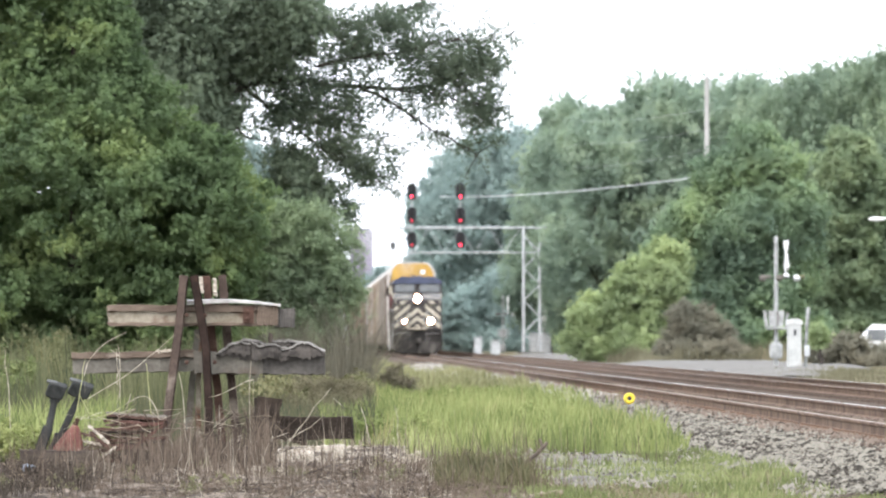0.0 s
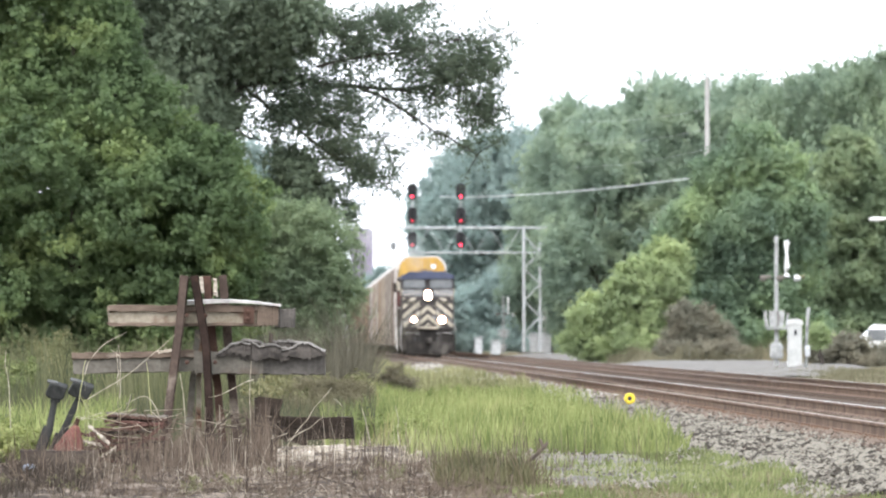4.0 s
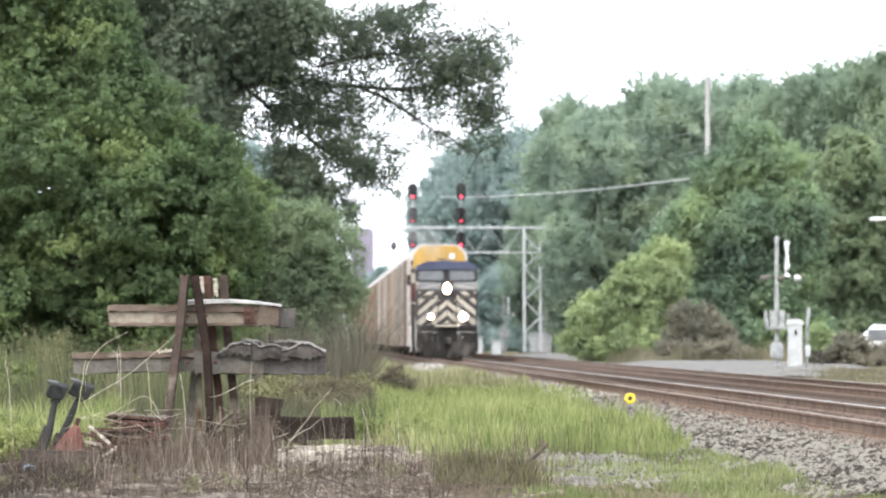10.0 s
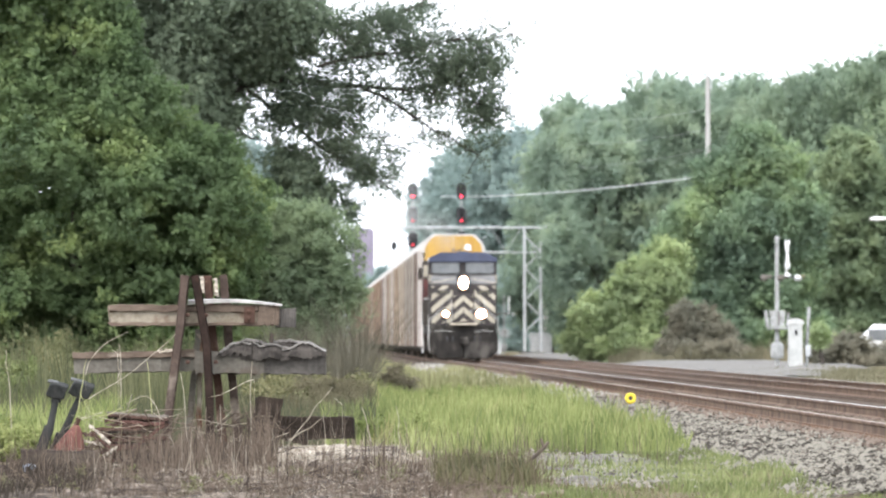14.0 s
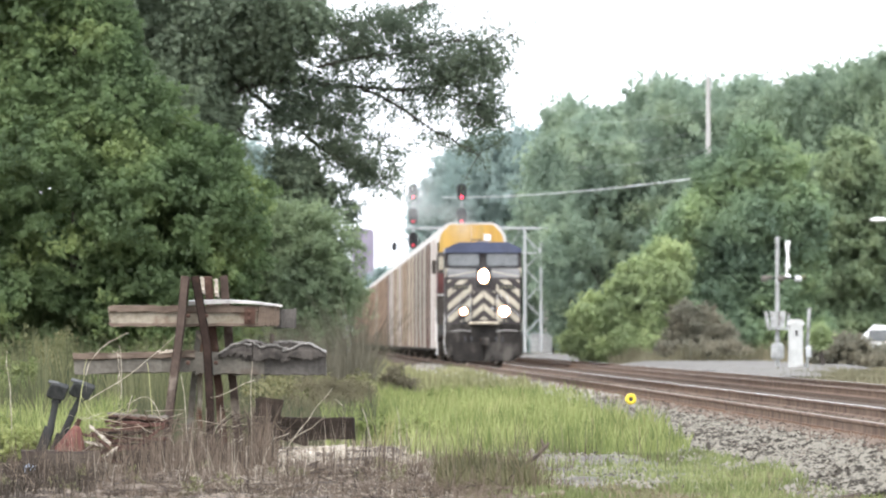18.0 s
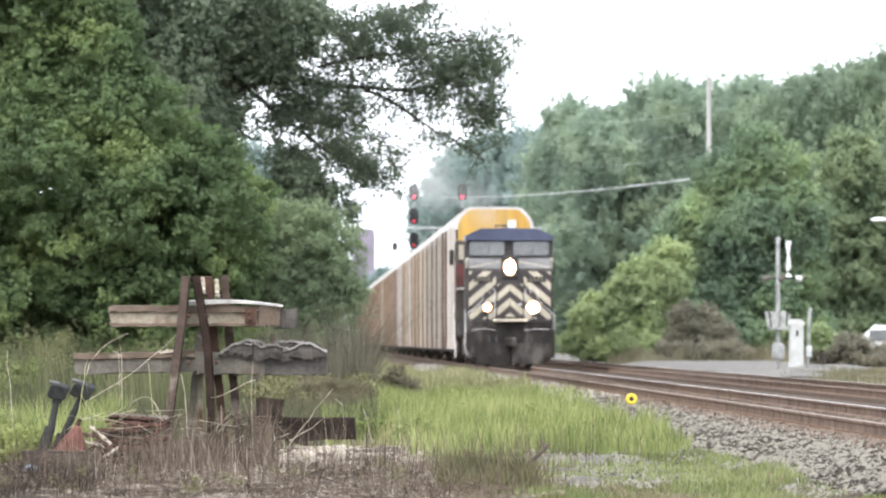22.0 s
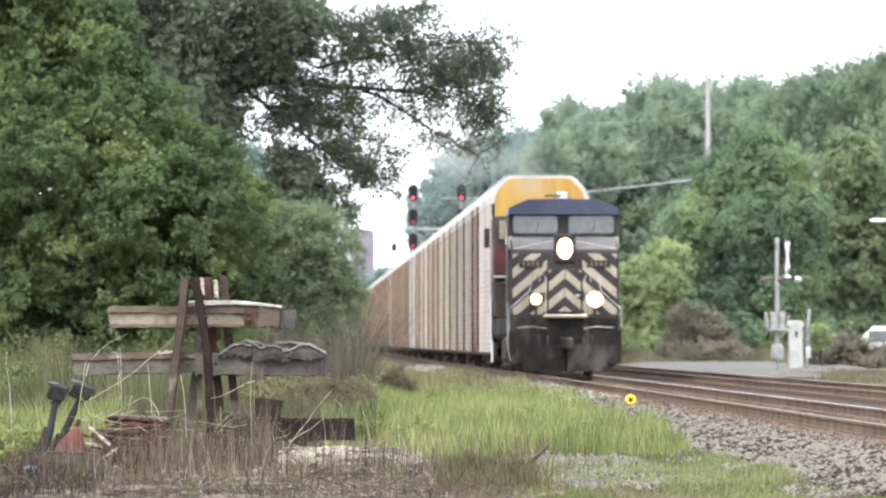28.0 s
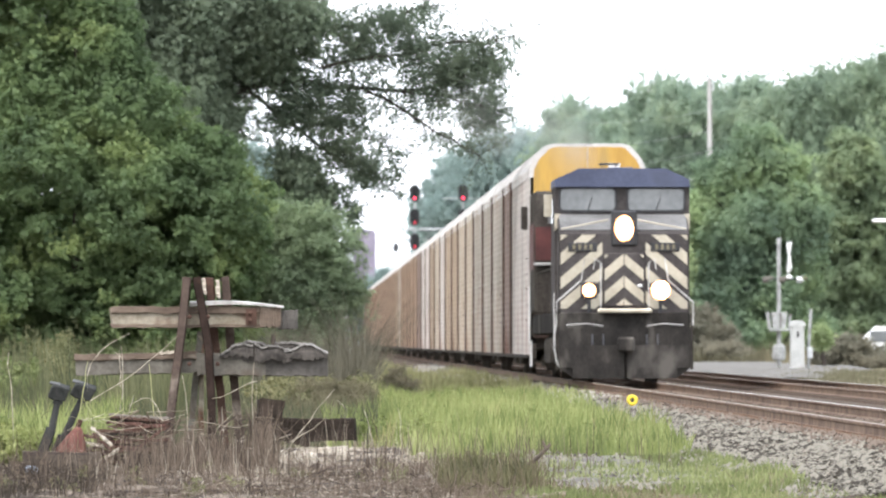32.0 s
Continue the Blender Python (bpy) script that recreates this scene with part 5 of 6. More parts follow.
blades("dead_weeds", 13000, (-6, 2.2, 67, 89), 0.17, 0.0045, 0.9, DEAD, 75, "tangle of dead brown weed stalks", lambda x, y, r: clumpy(-0.02, 1.6)(x, y, r))
blades("dark_dead_weeds", 5200, (-3.9, -1.9, 70, 86), 0.2, 0.006, 0.8, leaf_mat("dark_dead_stalks", [(0.016, 0.013, 0.01), (0.032, 0.026, 0.019), (0.06, 0.048, 0.036)], 0.2, 0.9, 0.5), 111, "dark tangle of dead weeds", clumpy(-0.15, 1.4))
blades("verge_dead_weeds", 900, (0.9, 2.5, 72, 90), 0.15, 0.009, 0.7, DEAD, 80, "dead brown stalks at the edge of the grass", clumpy(-0.1, 1.8))
blades("standing_dead_stems", 3600, (-1.9, -0.34, 86, 91.4), 0.6, 0.005, 0.4, DEAD, 79, "thin upright dead stems before the heap", clumpy(0.0, 2.2))

blades("dark_stems", 260, (0.4, 4.2, 84, 108), 0.42, 0.006, 0.3, DEAD, 108, "thin dark dead stems standing before the grass")

# ---- the old buffer stop and the heap round it ----
SAPPY = mat("sappy_stalk", (0.26, 0.27, 0.11), (0.46, 0.45, 0.24), 5, 0.8, fine=30, bump=0.1)
BLEACHED = mat("bleached_wood", (0.3, 0.26, 0.2), (0.55, 0.5, 0.42), 6, 0.9, fine=30, bump=0.5)
LEVERTOP = mat("lighter_grey_paint", (0.06, 0.062, 0.06), (0.13, 0.13, 0.125), 5, 0.8, fine=25, bump=0.2)
LEVER = mat("weathered_black_paint", (0.022, 0.023, 0.022), (0.055, 0.056, 0.052), 5, 0.7, fine=25, bump=0.2)
POSTRUST = mat("weathered_rusty_rail", (0.045, 0.034, 0.029), (0.105, 0.078, 0.063), 3, 0.85, 0.1, fine=30, bump=0.5, stain=(0.27, 0.23, 0.185), stain_scale=2.2, stain_at=0.57)
DARKRUST = mat("dark_rust", (0.015, 0.011, 0.0095), (0.045, 0.031, 0.025), 4, 0.85, 0.1, fine=30, bump=0.5, stain=(0.075, 0.046, 0.033), stain_scale=2.6, stain_at=0.62)
BEAMRUST = mat("flaking_rust_paint", (0.07, 0.051, 0.039), (0.148, 0.115, 0.088), 4, 0.9, fine=30, bump=0.5, stain=(0.3, 0.26, 0.21), stain_scale=3, stain_at=0.58, stretch=(0.6, 1, 1))
BEAMPALE = mat("flaking_pale_paint", (0.165, 0.138, 0.1), (0.345, 0.31, 0.245), 3, 0.9, fine=28, bump=0.5, stain=(0.12, 0.066, 0.042), stain_scale=3.2, stain_at=0.5, stretch=(0.8, 1, 1))
BEAMGREY = mat("weathered_grey_beam", (0.08, 0.072, 0.06), (0.168, 0.155, 0.13), 3, 0.9, fine=28, bump=0.5, stain=(0.09, 0.07, 0.055), stain_scale=2.6, stain_at=0.58, stretch=(0.8, 1, 1))
BEAMDARK = mat("dark_grey_beam", (0.05, 0.046, 0.041), (0.12, 0.11, 0.098), 3, 0.9, fine=28, bump=0.5, stretch=(0.8, 1, 1))
PALE = mat("bleached_stalk", (0.21, 0.18, 0.13), (0.5, 0.45, 0.36), 16, 0.9, fine=30, bump=0.1)
ROTTEN = mat("rotten_timber", (0.013, 0.0105, 0.0085), (0.048, 0.037, 0.029), 3, 0.9, fine=26, bump=0.6, stain=(0.085, 0.06, 0.046), stain_scale=2.2, stain_at=0.6, stretch=(0.5, 1.5, 1.5))
# One rubber in two tones: pale for sky-lit crests, dark for the recess below.
TARPTOP = mat("sky_lit_rubber", (0.05, 0.046, 0.041), (0.24, 0.225, 0.203), 7, 0.8, fine=30, bump=0.4)
TARP = mat("cracked_rubber", (0.03, 0.027, 0.024), (0.09, 0.08, 0.07), 6, 0.8, fine=30, bump=0.5)
REDRUST = mat("faded_red_paint", (0.1, 0.042, 0.034), (0.185, 0.086, 0.07), 5, 0.7, fine=30, bump=0.3, stain=(0.14, 0.06, 0.04), stain_scale=4)
DARKRED = mat("dark_red_rust", (0.052, 0.028, 0.022), (0.105, 0.058, 0.046), 5, 0.85, fine=30, bump=0.4, stain=(0.045, 0.03, 0.025), stain_scale=4, stain_at=0.52)
CHROMEOLD = mat("dull_bare_metal", (0.17, 0.16, 0.145), (0.33, 0.315, 0.29), 5, 0.55, 0.2, fine=20, bump=0.1, stain=(0.3, 0.2, 0.13), stain_scale=3, stain_at=0.6)


def timber(bm, x0, x1, y0, y1, z0, z1, tilt=0.0, seed=1):
    """A squared beam with split, uneven ends and edges."""
    r = np.random.default_rng(seed)
    n = 14
    rings = []
    for k in range(n + 1):
        x = x0 + (x1 - x0) * k / n
        dz = tilt * (k / n - 0.5)
        c = [(y0, z0), (y0 + 0.015, z1 - 0.0), (y0 + 0.03, z1), (y1, z1), (y1, z0), (y0 + 0.02, z0 - 0.004)]
        rings.append([bm.verts.new((x + (r.normal(0, 0.012) if k in (0, n) else 0), y + r.normal(0, 0.005), z + dz + r.normal(0, 0.006))) for y, z in c])
    for a, b in zip(rings, rings[1:]):
        for k in range(6):
            bm.faces.new((a[k], a[(k + 1) % 6], b[(k + 1) % 6], b[k]))
    bm.faces.new(rings[0][::-1])
    bm.faces.new(rings[-1])
    bmesh.ops.recalc_face_normals(bm, faces=bm.faces)
    return bm


def rail_bar(bm, points, w=0.07):
    """An old rail, bent along points, with foot, web and head (plain section, upright)."""
    pts = [Vector(p) for p in points]
    sec = [(-w, 0.0), (w, 0.0), (w, 0.02), (0.012, 0.035), (0.012, 0.11), (0.036, 0.12), (0.036, 0.16), (-0.036, 0.16), (-0.036, 0.12), (-0.012, 0.11), (-0.012, 0.035), (-w, 0.02)]
    rings = []
    for i, p in enumerate(pts):
        d = (pts[min(i + 1, len(pts) - 1)] - pts[max(i - 1, 0)]).normalized()
        a = d.cross(Vector((0, 1, 0))).normalized()
        rings.append([bm.verts.new(p + a * u + Vector((0, 1, 0)) * -q) for u, q in sec])
    n = len(sec)
    for r1, r2 in zip(rings, rings[1:]):
        for k in range(n):
            bm.faces.new((r1[k], r1[(k + 1) % n], r2[(k + 1) % n], r2[k]))
    bm.faces.new(rings[0][::-1])
    bm.faces.new(rings[-1])
    bmesh.ops.recalc_face_normals(bm, faces=bm.faces)
    return bm


G0 = -0.42
stop = thing("buffer_stop", pose(-1.15, 92, G0), "derelict timber and rusty rail buffer stop in weeds", "buffer stop")
up_b = part("upper_beam", timber(B(), -0.99, 0.72, 0.03, 0.22, 1.54, 1.74, 0.0, 3), BEAMPALE, stop, "pale flaking upper beam with rust stains")
part("flange", timber(B(), -1.0, 0.66, 0.0, 0.23, 1.685, 1.75, 0.0, 13), BEAMRUST, up_b, "rust-brown top flange")
part("flange", timber(B(), -0.98, 0.7, 0.0, 0.23, 1.525, 1.555, 0.0, 14), BEAMRUST, up_b, "rust-brown bottom flange")
part("beam_end", timber(B(), 0.66, 0.88, -0.01, 0.24, 1.53, 1.745, 0.0, 4), BEAMRUST, stop, "rust-brown beam end")
# Dark grey on this block stands in for shadow at the beam's right end.
part("beam_block", timber(B(), 0.86, 1.07, 0.05, 0.4, 1.51, 1.71, 0.0, 5), BEAMDARK, stop)
bm = B()
rows = []
for k in range(13):
    u = k / 12
    x, z = -0.12 + 1.04 * u, 1.80 + 0.035 * math.sin(u * 3.0) - 0.055 * u
    rows.append([bm.verts.new((x, y, z + dz * (1 if y > -0.01 else 1.7 - 1.2 * u))) for y, dz in ((-0.03, -0.028), (-0.02, 0.0), (0.24, 0.012), (0.24, 0.0), (-0.005, -0.012), (-0.015, -0.028))])
for a, b in zip(rows, rows[1:]):
    for k in range(6):
        bm.faces.new((a[k], a[(k + 1) % 6], b[(k + 1) % 6], b[k]))
bm.faces.new(rows[0][::-1])
bm.faces.new(rows[-1])
bmesh.ops.recalc_face_normals(bm, faces=bm.faces)
part("capping_strip", bm, CHROMEOLD, stop, "bent bare metal capping strip")
part("middle_beam", timber(B(), -0.05, 0.72, 0.0, 0.24, 0.995, 1.235, -0.005, 6), BEAMGREY, stop, "grey weathered middle beam")
part("middle_beam", timber(B(), 0.71, 1.41, 0.004, 0.24, 0.99, 1.232, -0.005, 16), BEAMDARK, stop, "dark grey end of the middle beam")
part("beam_scrap", timber(B(), -0.45, -0.2, 0.02, 0.16, 1.235, 1.262, 0.02, 17), BLEACHED, stop, "pale scrap lying on the beam")
lb = part("middle_beam", timber(B(), -1.38, -0.03, 0.05, 0.26, 1.01, 1.225, 0.03, 7), BEAMGREY, stop, "grey weathered middle beam")
part("flange", timber(B(), -1.39, -0.03, 0.02, 0.27, 1.17, 1.235, 0.03, 18), BEAMRUST, lb, "brown top flange")
# cracked rubber sheets in folds over the middle beam, hanging down its front
def rubber_sheet(x0, x1, crest, drop, y0, seed, lip=0.035):
    """A hanging fall coloured dark for its shade, and the sheet over it with a wavy edge coloured sky-lit pale."""
    r = np.random.default_rng(seed)
    fall, top = B(), B()
    f_cols, t_cols = [], []
    for k in range(44):
        u = k / 43
        x = x0 + (x1 - x0) * u
        h = 1.23 + float(np.interp(u, [c[0] for c in crest], [c[1] for c in crest])) + 0.008 * abs(math.sin(u * 11 + seed)) + 0.003 * r.normal()
        hem = drop + 0.015 * math.sin(u * 9 + seed) + 0.012 * r.normal()
        fold = 0.006 * math.sin(u * 23 + seed)
        f_cols.append([fall.verts.new((x, y, z)) for y, z in ((y0 - 0.035 + fold, hem), (y0 - 0.03 + fold, (hem + h) / 2), (y0, h - 0.015))])
        t_cols.append([top.verts.new((x + 0.004 * r.normal(), y, z)) for y, z in ((y0 - lip, h - 0.012 + 0.002 * r.normal()), (y0 - lip + 0.02, h), (0.1, h + 0.012), (0.25, h - 0.02))])
    for bm, cols, m, nm, lb in ((fall, f_cols, TARP, "sheet_fall", "hanging front of the sheet, coloured dark like a recess"), (top, t_cols, TARPTOP, "rubber_sheet", "rumpled rubber sheet with wavy edges, coloured pale as if sky-lit")):
        for a, b in zip(cols, cols[1:]):
            for k in range(len(a) - 1):
                bm.faces.new((a[k], a[k + 1], b[k + 1], b[k]))
        md = part(nm, bm, m, stop, lb).modifiers.new("thick", "SOLIDIFY")
        md.thickness = 0.009


rubber_sheet(0.21, 0.58, ((0, -0.03), (0.25, 0.03), (0.4, 0.075), (0.7, 0.105), (1, 0.085)), 1.2, -0.01, 9)
rubber_sheet(0.36, 0.86, ((0, 0.05), (0.3, 0.13), (0.55, 0.12), (0.8, 0.07), (1, 0.05)), 1.16, 0.03, 7)
rubber_sheet(0.60, 1.02, ((0, 0.1), (0.2, 0.06), (0.5, 0.085), (1, 0.02)), 1.15, -0.02, 4)
rubber_sheet(0.92, 1.41, ((0, 0.02), (0.2, 0.035), (0.4, 0.09), (0.6, 0.1), (0.8, 0.05), (1, 0.0)), 1.17, -0.03, 6)
rubber_sheet(0.82, 1.18, ((0, 0.11), (0.5, 0.115), (1, 0.09)), 1.27, 0.09, 5)
part("peg", tube(B(), [(0.80, 0.12, 1.2), (0.81, 0.12, 1.44)], [0.03, 0.026], 8), WOODDARK, stop)
part("lower_beam", timber(B(), 0.60, 1.72, 0.05, 0.3, 0.27, 0.51, 0.0, 8), ROTTEN, stop, "dark rotten lower beam")
part("rail_post", rail_bar(B(), [(-0.4, -0.02, -0.1), (-0.33, -0.02, 0.57), (-0.26, -0.02, 1.1), (-0.2, -0.02, 1.55), (-0.15, -0.02, 2.08)], 0.05), POSTRUST, stop, "rusty upright rail")
part("rail_post", rail_bar(B(), [(0.14, -0.04, -0.1), (0.12, -0.04, 0.73), (0.09, -0.04, 1.28), (0.03, -0.04, 1.66), (-0.045, -0.04, 2.08)], 0.048), DARKRUST, stop, "dark rusty bent upright rail")
for x0, lean, size, tall, m, words in ((0.3, -95.5, 0.04, 2.2, RUST, "dark rust-brown leaning post"), (0.46, -95, 0.045, 2.2, POSTRUST, "rusty leaning post"), (-0.16, -84.5, 0.03, 1.6, BEAMGREY, "grey weathered batten"), (0.0, -90, 0.028, 1.55, BEAMPALE, "pale flaking batten")):
    part("post", timber(B(), 0, tall, -size, size, -size, size, 0, 110 + int(x0 * 100)), m, stop, words).matrix_basis = pose(x0, 0.4, -0.12, 0, lean, 0)
for x0, z0, z1 in ((0.035, 1.9, 2.07), (0.19, 1.86, 2.05)):
    part("split_batten", timber(B(), 0, z1 - z0, -0.012, 0.012, -0.018, 0.018, 0, 130), BLEACHED, stop, "short pale split batten").matrix_basis = pose(x0, 0.3, z0, 0, -92, 0)
part("splice_plate", box(B(), 0.5, 0.62, -0.015, 0.0, 1.55, 1.73), RUST, stop)
for x, z in ((0.55, 1.6), (0.55, 1.68), (-0.12, 1.12), (0.19, 1.12), (-0.12, 1.64), (0.08, 1.64)):
    part("bolt", lathe(B(), [(0.025, 0), (0.025, 0.02), (0.012, 0.03)], pose(x, -0.16 if x < 0.3 else -0.015, z, 90, 0, 0), 8), RUST, stop)

# two old switch levers: tilted box heads on leaning arms
for x, y, knee, neck, hw, hh, tilt in ((-2.93, 91.0, (0.16, 0.44), (0.23, 0.76), 0.115, 0.085, 10), (-2.77, 91.2, (0.12, 0.36), (0.33, 0.77), 0.135, 0.085, 14)):
    lv = thing("switch_lever", pose(x, y, G0 - 0.02), "black ground lever with a tilted box head, leaning in weeds", "lever", "old switch levers")
    lean = math.degrees(math.atan2(knee[0], knee[1]))
    part("lower_arm", box(B(), -0.058, 0.058, -0.04, 0.04, -0.05, math.hypot(*knee), 0.012, pose(0, 0, 0, 0, lean, 0)), LEVER, lv)
    part("upper_arm", tube(B(), [(knee[0], 0, knee[1] - 0.05), (neck[0], 0, neck[1])], [0.045, 0.034], 10), LEVER, lv)
    bm = B()
    prism(bm, [(-hw, -hh * 0.7), (-hw * 0.75, hh * 0.75), (-hw * 0.3, hh), (hw, hh * 0.8), (hw * 0.72, -hh * 0.95), (-hw * 0.5, -hh)], 1, -0.09, 0.09)
    bmesh.ops.bevel(bm, geom=list(bm.edges), offset=0.012, segments=1, affect="EDGES")
    bm.transform(Matrix.Translation((neck[0] + 0.015, 0, neck[1] + hh * 0.9)) @ pose(0, 0, 0, 12, tilt, 0))
    hd = part("head", bm, LEVER, lv, "tilted black box head")
    # Cap plate in a lighter grey than the head.
    part("cap", box(B(), -hw * 0.8, hw * 0.2, -0.07, 0.07, 0, 0.02, 0.006, Matrix.Translation((neck[0], 0, neck[1] + hh * 1.8)) @ pose(0, 0, 0, 8, tilt, 0)), LEVERTOP, hd, "dull grey cap")
    part("collar", lathe(B(), [(0.05, 0), (0.055, 0.03), (0.04, 0.05)], pose(neck[0], 0, neck[1] - 0.06), 12), LEVER, lv)

# heap of scrap
cone = thing("red_scrap_hood", pose(-2.6, 90.5, G0), "faded red bent sheet-metal hood lying in the heap", "scrap")
part("shell", lathe(B(), [(0.2, 0), (0.185, 0.03), (0.12, 0.2), (0.05, 0.33), (0.03, 0.35)], pose(0.05, 0, 0.1, 8, 16, 0), 9), REDRUST, cone)
part("flap", timber(B(), -0.1, 0.16, -0.02, 0.0, 0.1, 0.27, 0.1, 52), REDRUST, cone)
part("stub", lathe(B(), [(0.03, 0), (0.03, 0.1)], pose(0.13, 0, 0.42, 8, 18, 0), 10), RUST, cone)
pl = thing("plastic_scrap", pose(-2.78, 84.6, -0.36), "crumpled pale bluish plastic scrap on the ground", "litter")
part("body", lathe(B(), [(0.0, -0.07), (0.04, -0.06), (0.05, 0.0), (0.035, 0.05), (0.015, 0.07), (0.0, 0.075)], pose(0, 0, 0, 0, 80, 20), 10), mat("pale_blue_plastic", (0.14, 0.17, 0.22), (0.32, 0.36, 0.44), 12, 0.4, fine=40, bump=0.3), pl)
sl = thing("pale_slab", pose(0.34, 101.5, -0.40), "pale bleached slab of split wood lying on litter", "timber")
part("slab", timber(B(), -0.2, 0.2, -0.1, 0.1, -0.06, 0.06, 0.03, 53), BLEACHED, sl)
for k, (x, y, q) in enumerate(((-0.55, 95.8, 12), (-0.32, 98.2, -14), (-0.72, 97.4, 30), (-0.1, 94.2, -25), (0.05, 97.0, 8))):
    ws = thing("wood_scrap", pose(x, y, -0.39, 0, 0, q), "short pale piece of split wood on the ground", "timber", "pale wood scraps before the heap")
    part("piece", timber(B(), -0.09 - 0.02 * k, 0.1, -0.05, 0.05, -0.05, 0.03 + 0.01 * (k % 2), 0.02, 60 + k), BLEACHED, ws)
tb = thing("scrap_plate_stack", pose(-1.98, 90.9, G0), "stack of rust-brown steel plates and rotten boards", "scrap")
q = np.random.default_rng(31)
for k in range(20):
    z = 0.05 + 0.026 * k
    x0 = -0.52 + 0.02 * k + q.uniform(-0.05, 0.1)
    part("plate", timber(B(), x0, min(0.5, x0 + q.uniform(0.45, 0.95)), -0.32 + 0.02 * k + q.uniform(-0.04, 0.04), 0.3, z - 0.014, z + 0.01, q.uniform(-0.11, 0.11), 30 + k), (RUST, DARKRED, ROTTEN, RUST, WOODGREY if k > 15 else DARKRED)[k % 5], tb)
for k in range(9):
    x = q.uniform(-0.45, 0.4)
    part("strip", timber(B(), -q.uniform(0.08, 0.2), q.uniform(0.08, 0.2), -0.02, 0.0, -0.012, 0.012, q.uniform(-0.05, 0.05), 50 + k), (DARKRED, RUST, BLEACHED)[k % 3], tb).matrix_basis = pose(x, -0.33 + 0.01 * k, q.uniform(0.1, 0.36), 0, q.uniform(-60, 60), 0)
bl = thing("rotten_stump", pose(-0.5, 91.6, G0), "dark rotten timber stump beside the buffer stop", "stump")
part("stump", timber(B(), 0, 0.78, -0.12, 0.14, -0.13, 0.13, 0, 40), ROTTEN, bl).matrix_basis = pose(0.05, 0, -0.05, 0, -84, 10)
part("slab", timber(B(), -0.1, 0.55, -0.15, 0.15, 0.28, 0.42, -0.15, 41), ROTTEN, bl)
pk = thing("fallen_timber", pose(-2.6, 88.6, -0.45), "dark fallen tie half buried in weeds", "timber")
part("timber", timber(B(), -0.4, 0.42, -0.12, 0.12, -0.05, 0.22, -0.02, 42), WOODDARK, pk)
sk = thing("fallen_timber", pose(0.77, 88.0, -0.45), "dark fallen tie half buried in weeds", "timber")
part("timber", timber(B(), -0.12, 0.13, -0.12, 0.12, -0.05, 0.16, 0.03, 43), WOODDARK, sk)

for x, y, z, q, w in ((4.46, 68.8, -0.4, 20, 0.16), (2.08, 72.4, -0.44, 6, 0.2)):
    ft = thing("fallen_timber", pose(x, y, z, 0, 0, q), "short dark board lying on the stones" if x > 4 else "short pale board lying on the dirt", "timber")
    part("timber", timber(B(), -w, w, -0.06, 0.06, -0.04, 0.05, 0.06, 44), WOODDARK if x > 4 else WOODPALE, ft)

# sticks and pale stalks standing out of the weeds
r = np.random.default_rng(77)
# rows: top x and z, foot x and z, bow to the side
UPRIGHT = ((-1.34, 0.58, -1.27, -0.69, -0.04), (-0.9, 0.23, -0.88, -0.57, 0.01), (-1.99, 0.85, -1.99, 0.47, -0.01), (-2.01, 0.9, -1.99, 0.32, -0.02), (-3.24, 0.83, -3.19, -0.02, -0.01), (0.64, 0.23, 0.76, -0.57, -0.04), (-0.54, 0.72, -0.52, -0.45, 0.03), (1.01, 0.23, 1.04, -0.63, -0.03), (-1.45, -0.08, -1.41, -0.51, -0.05), (-0.34, -0.02, -0.32, -0.57, -0.03))
LEANING = ((-1.38, 1.01, -2.32, 0.3, -0.04), (-1.92, 1.03, -2.38, 0.57, 0.1), (-2.09, 0.84, -1.99, 0.72, -0.02), (-1.91, 0.25, -1.55, 0.13, -0.15), (-1.81, 0.03, -1.65, -0.07, 0.0), (-1.13, -0.21, -0.9, -0.44, 0.02), (-2.12, -0.3, -2.33, -0.31, 0.09), (0.33, 0.42, -0.19, -0.26, 0.02), (0.21, 0.1, -0.15, -0.13, -0.01), (0.34, 0.32, 0.43, 0.24, -0.0), (-1.01, 0.32, -0.53, 0.52, 0.01))
SAPPY_ONES = ((-2.34, 0.74, -2.45, 0.07, -0.01), (-1.71, 0.7, -1.64, -0.01, 0.0), (-2.42, 0.35, -1.98, 0.21, 0.17))
for rows_of, m, words in ((UPRIGHT, PALE, "bleached dry weed stalk standing in the heap"), (LEANING, PALE, "bleached dry stick leaning in the heap"), (SAPPY_ONES, SAPPY, "yellow-green stalk standing in the heap")):
    for xt, zt, xb, zb, bow in rows_of:
        y = 90.2 + r.uniform(-2.2, 2.2) * 0.5
        ln = math.hypot(xb - xt, zb - zt)
        nx, nz = (zb - zt) / ln, -(xb - xt) / ln
        pts = []
        for k in range(7):
            u = k / 6
            w = bow * math.sin(math.pi * u) + r.normal(0, 0.006)
            pts.append((xt + (xb - xt) * u + nx * w, y + r.normal(0, 0.02), zt + (zb - zt) * u + nz * w))
        pts.append((pts[-1][0], pts[-1][1] + 0.004, pts[-1][2] - 0.01))
        pts.append((pts[-1][0] + 0.01, pts[-1][1] + 0.3, -0.5))
        st = part("dead_stalk", tube(B(), pts, [0.003 + 0.0018 * min(1, k / 4) if k < 7 else 0.001 for k in range(9)], 5), m)
        tagged(st, words, "stalk", "stalks round the buffer stop")
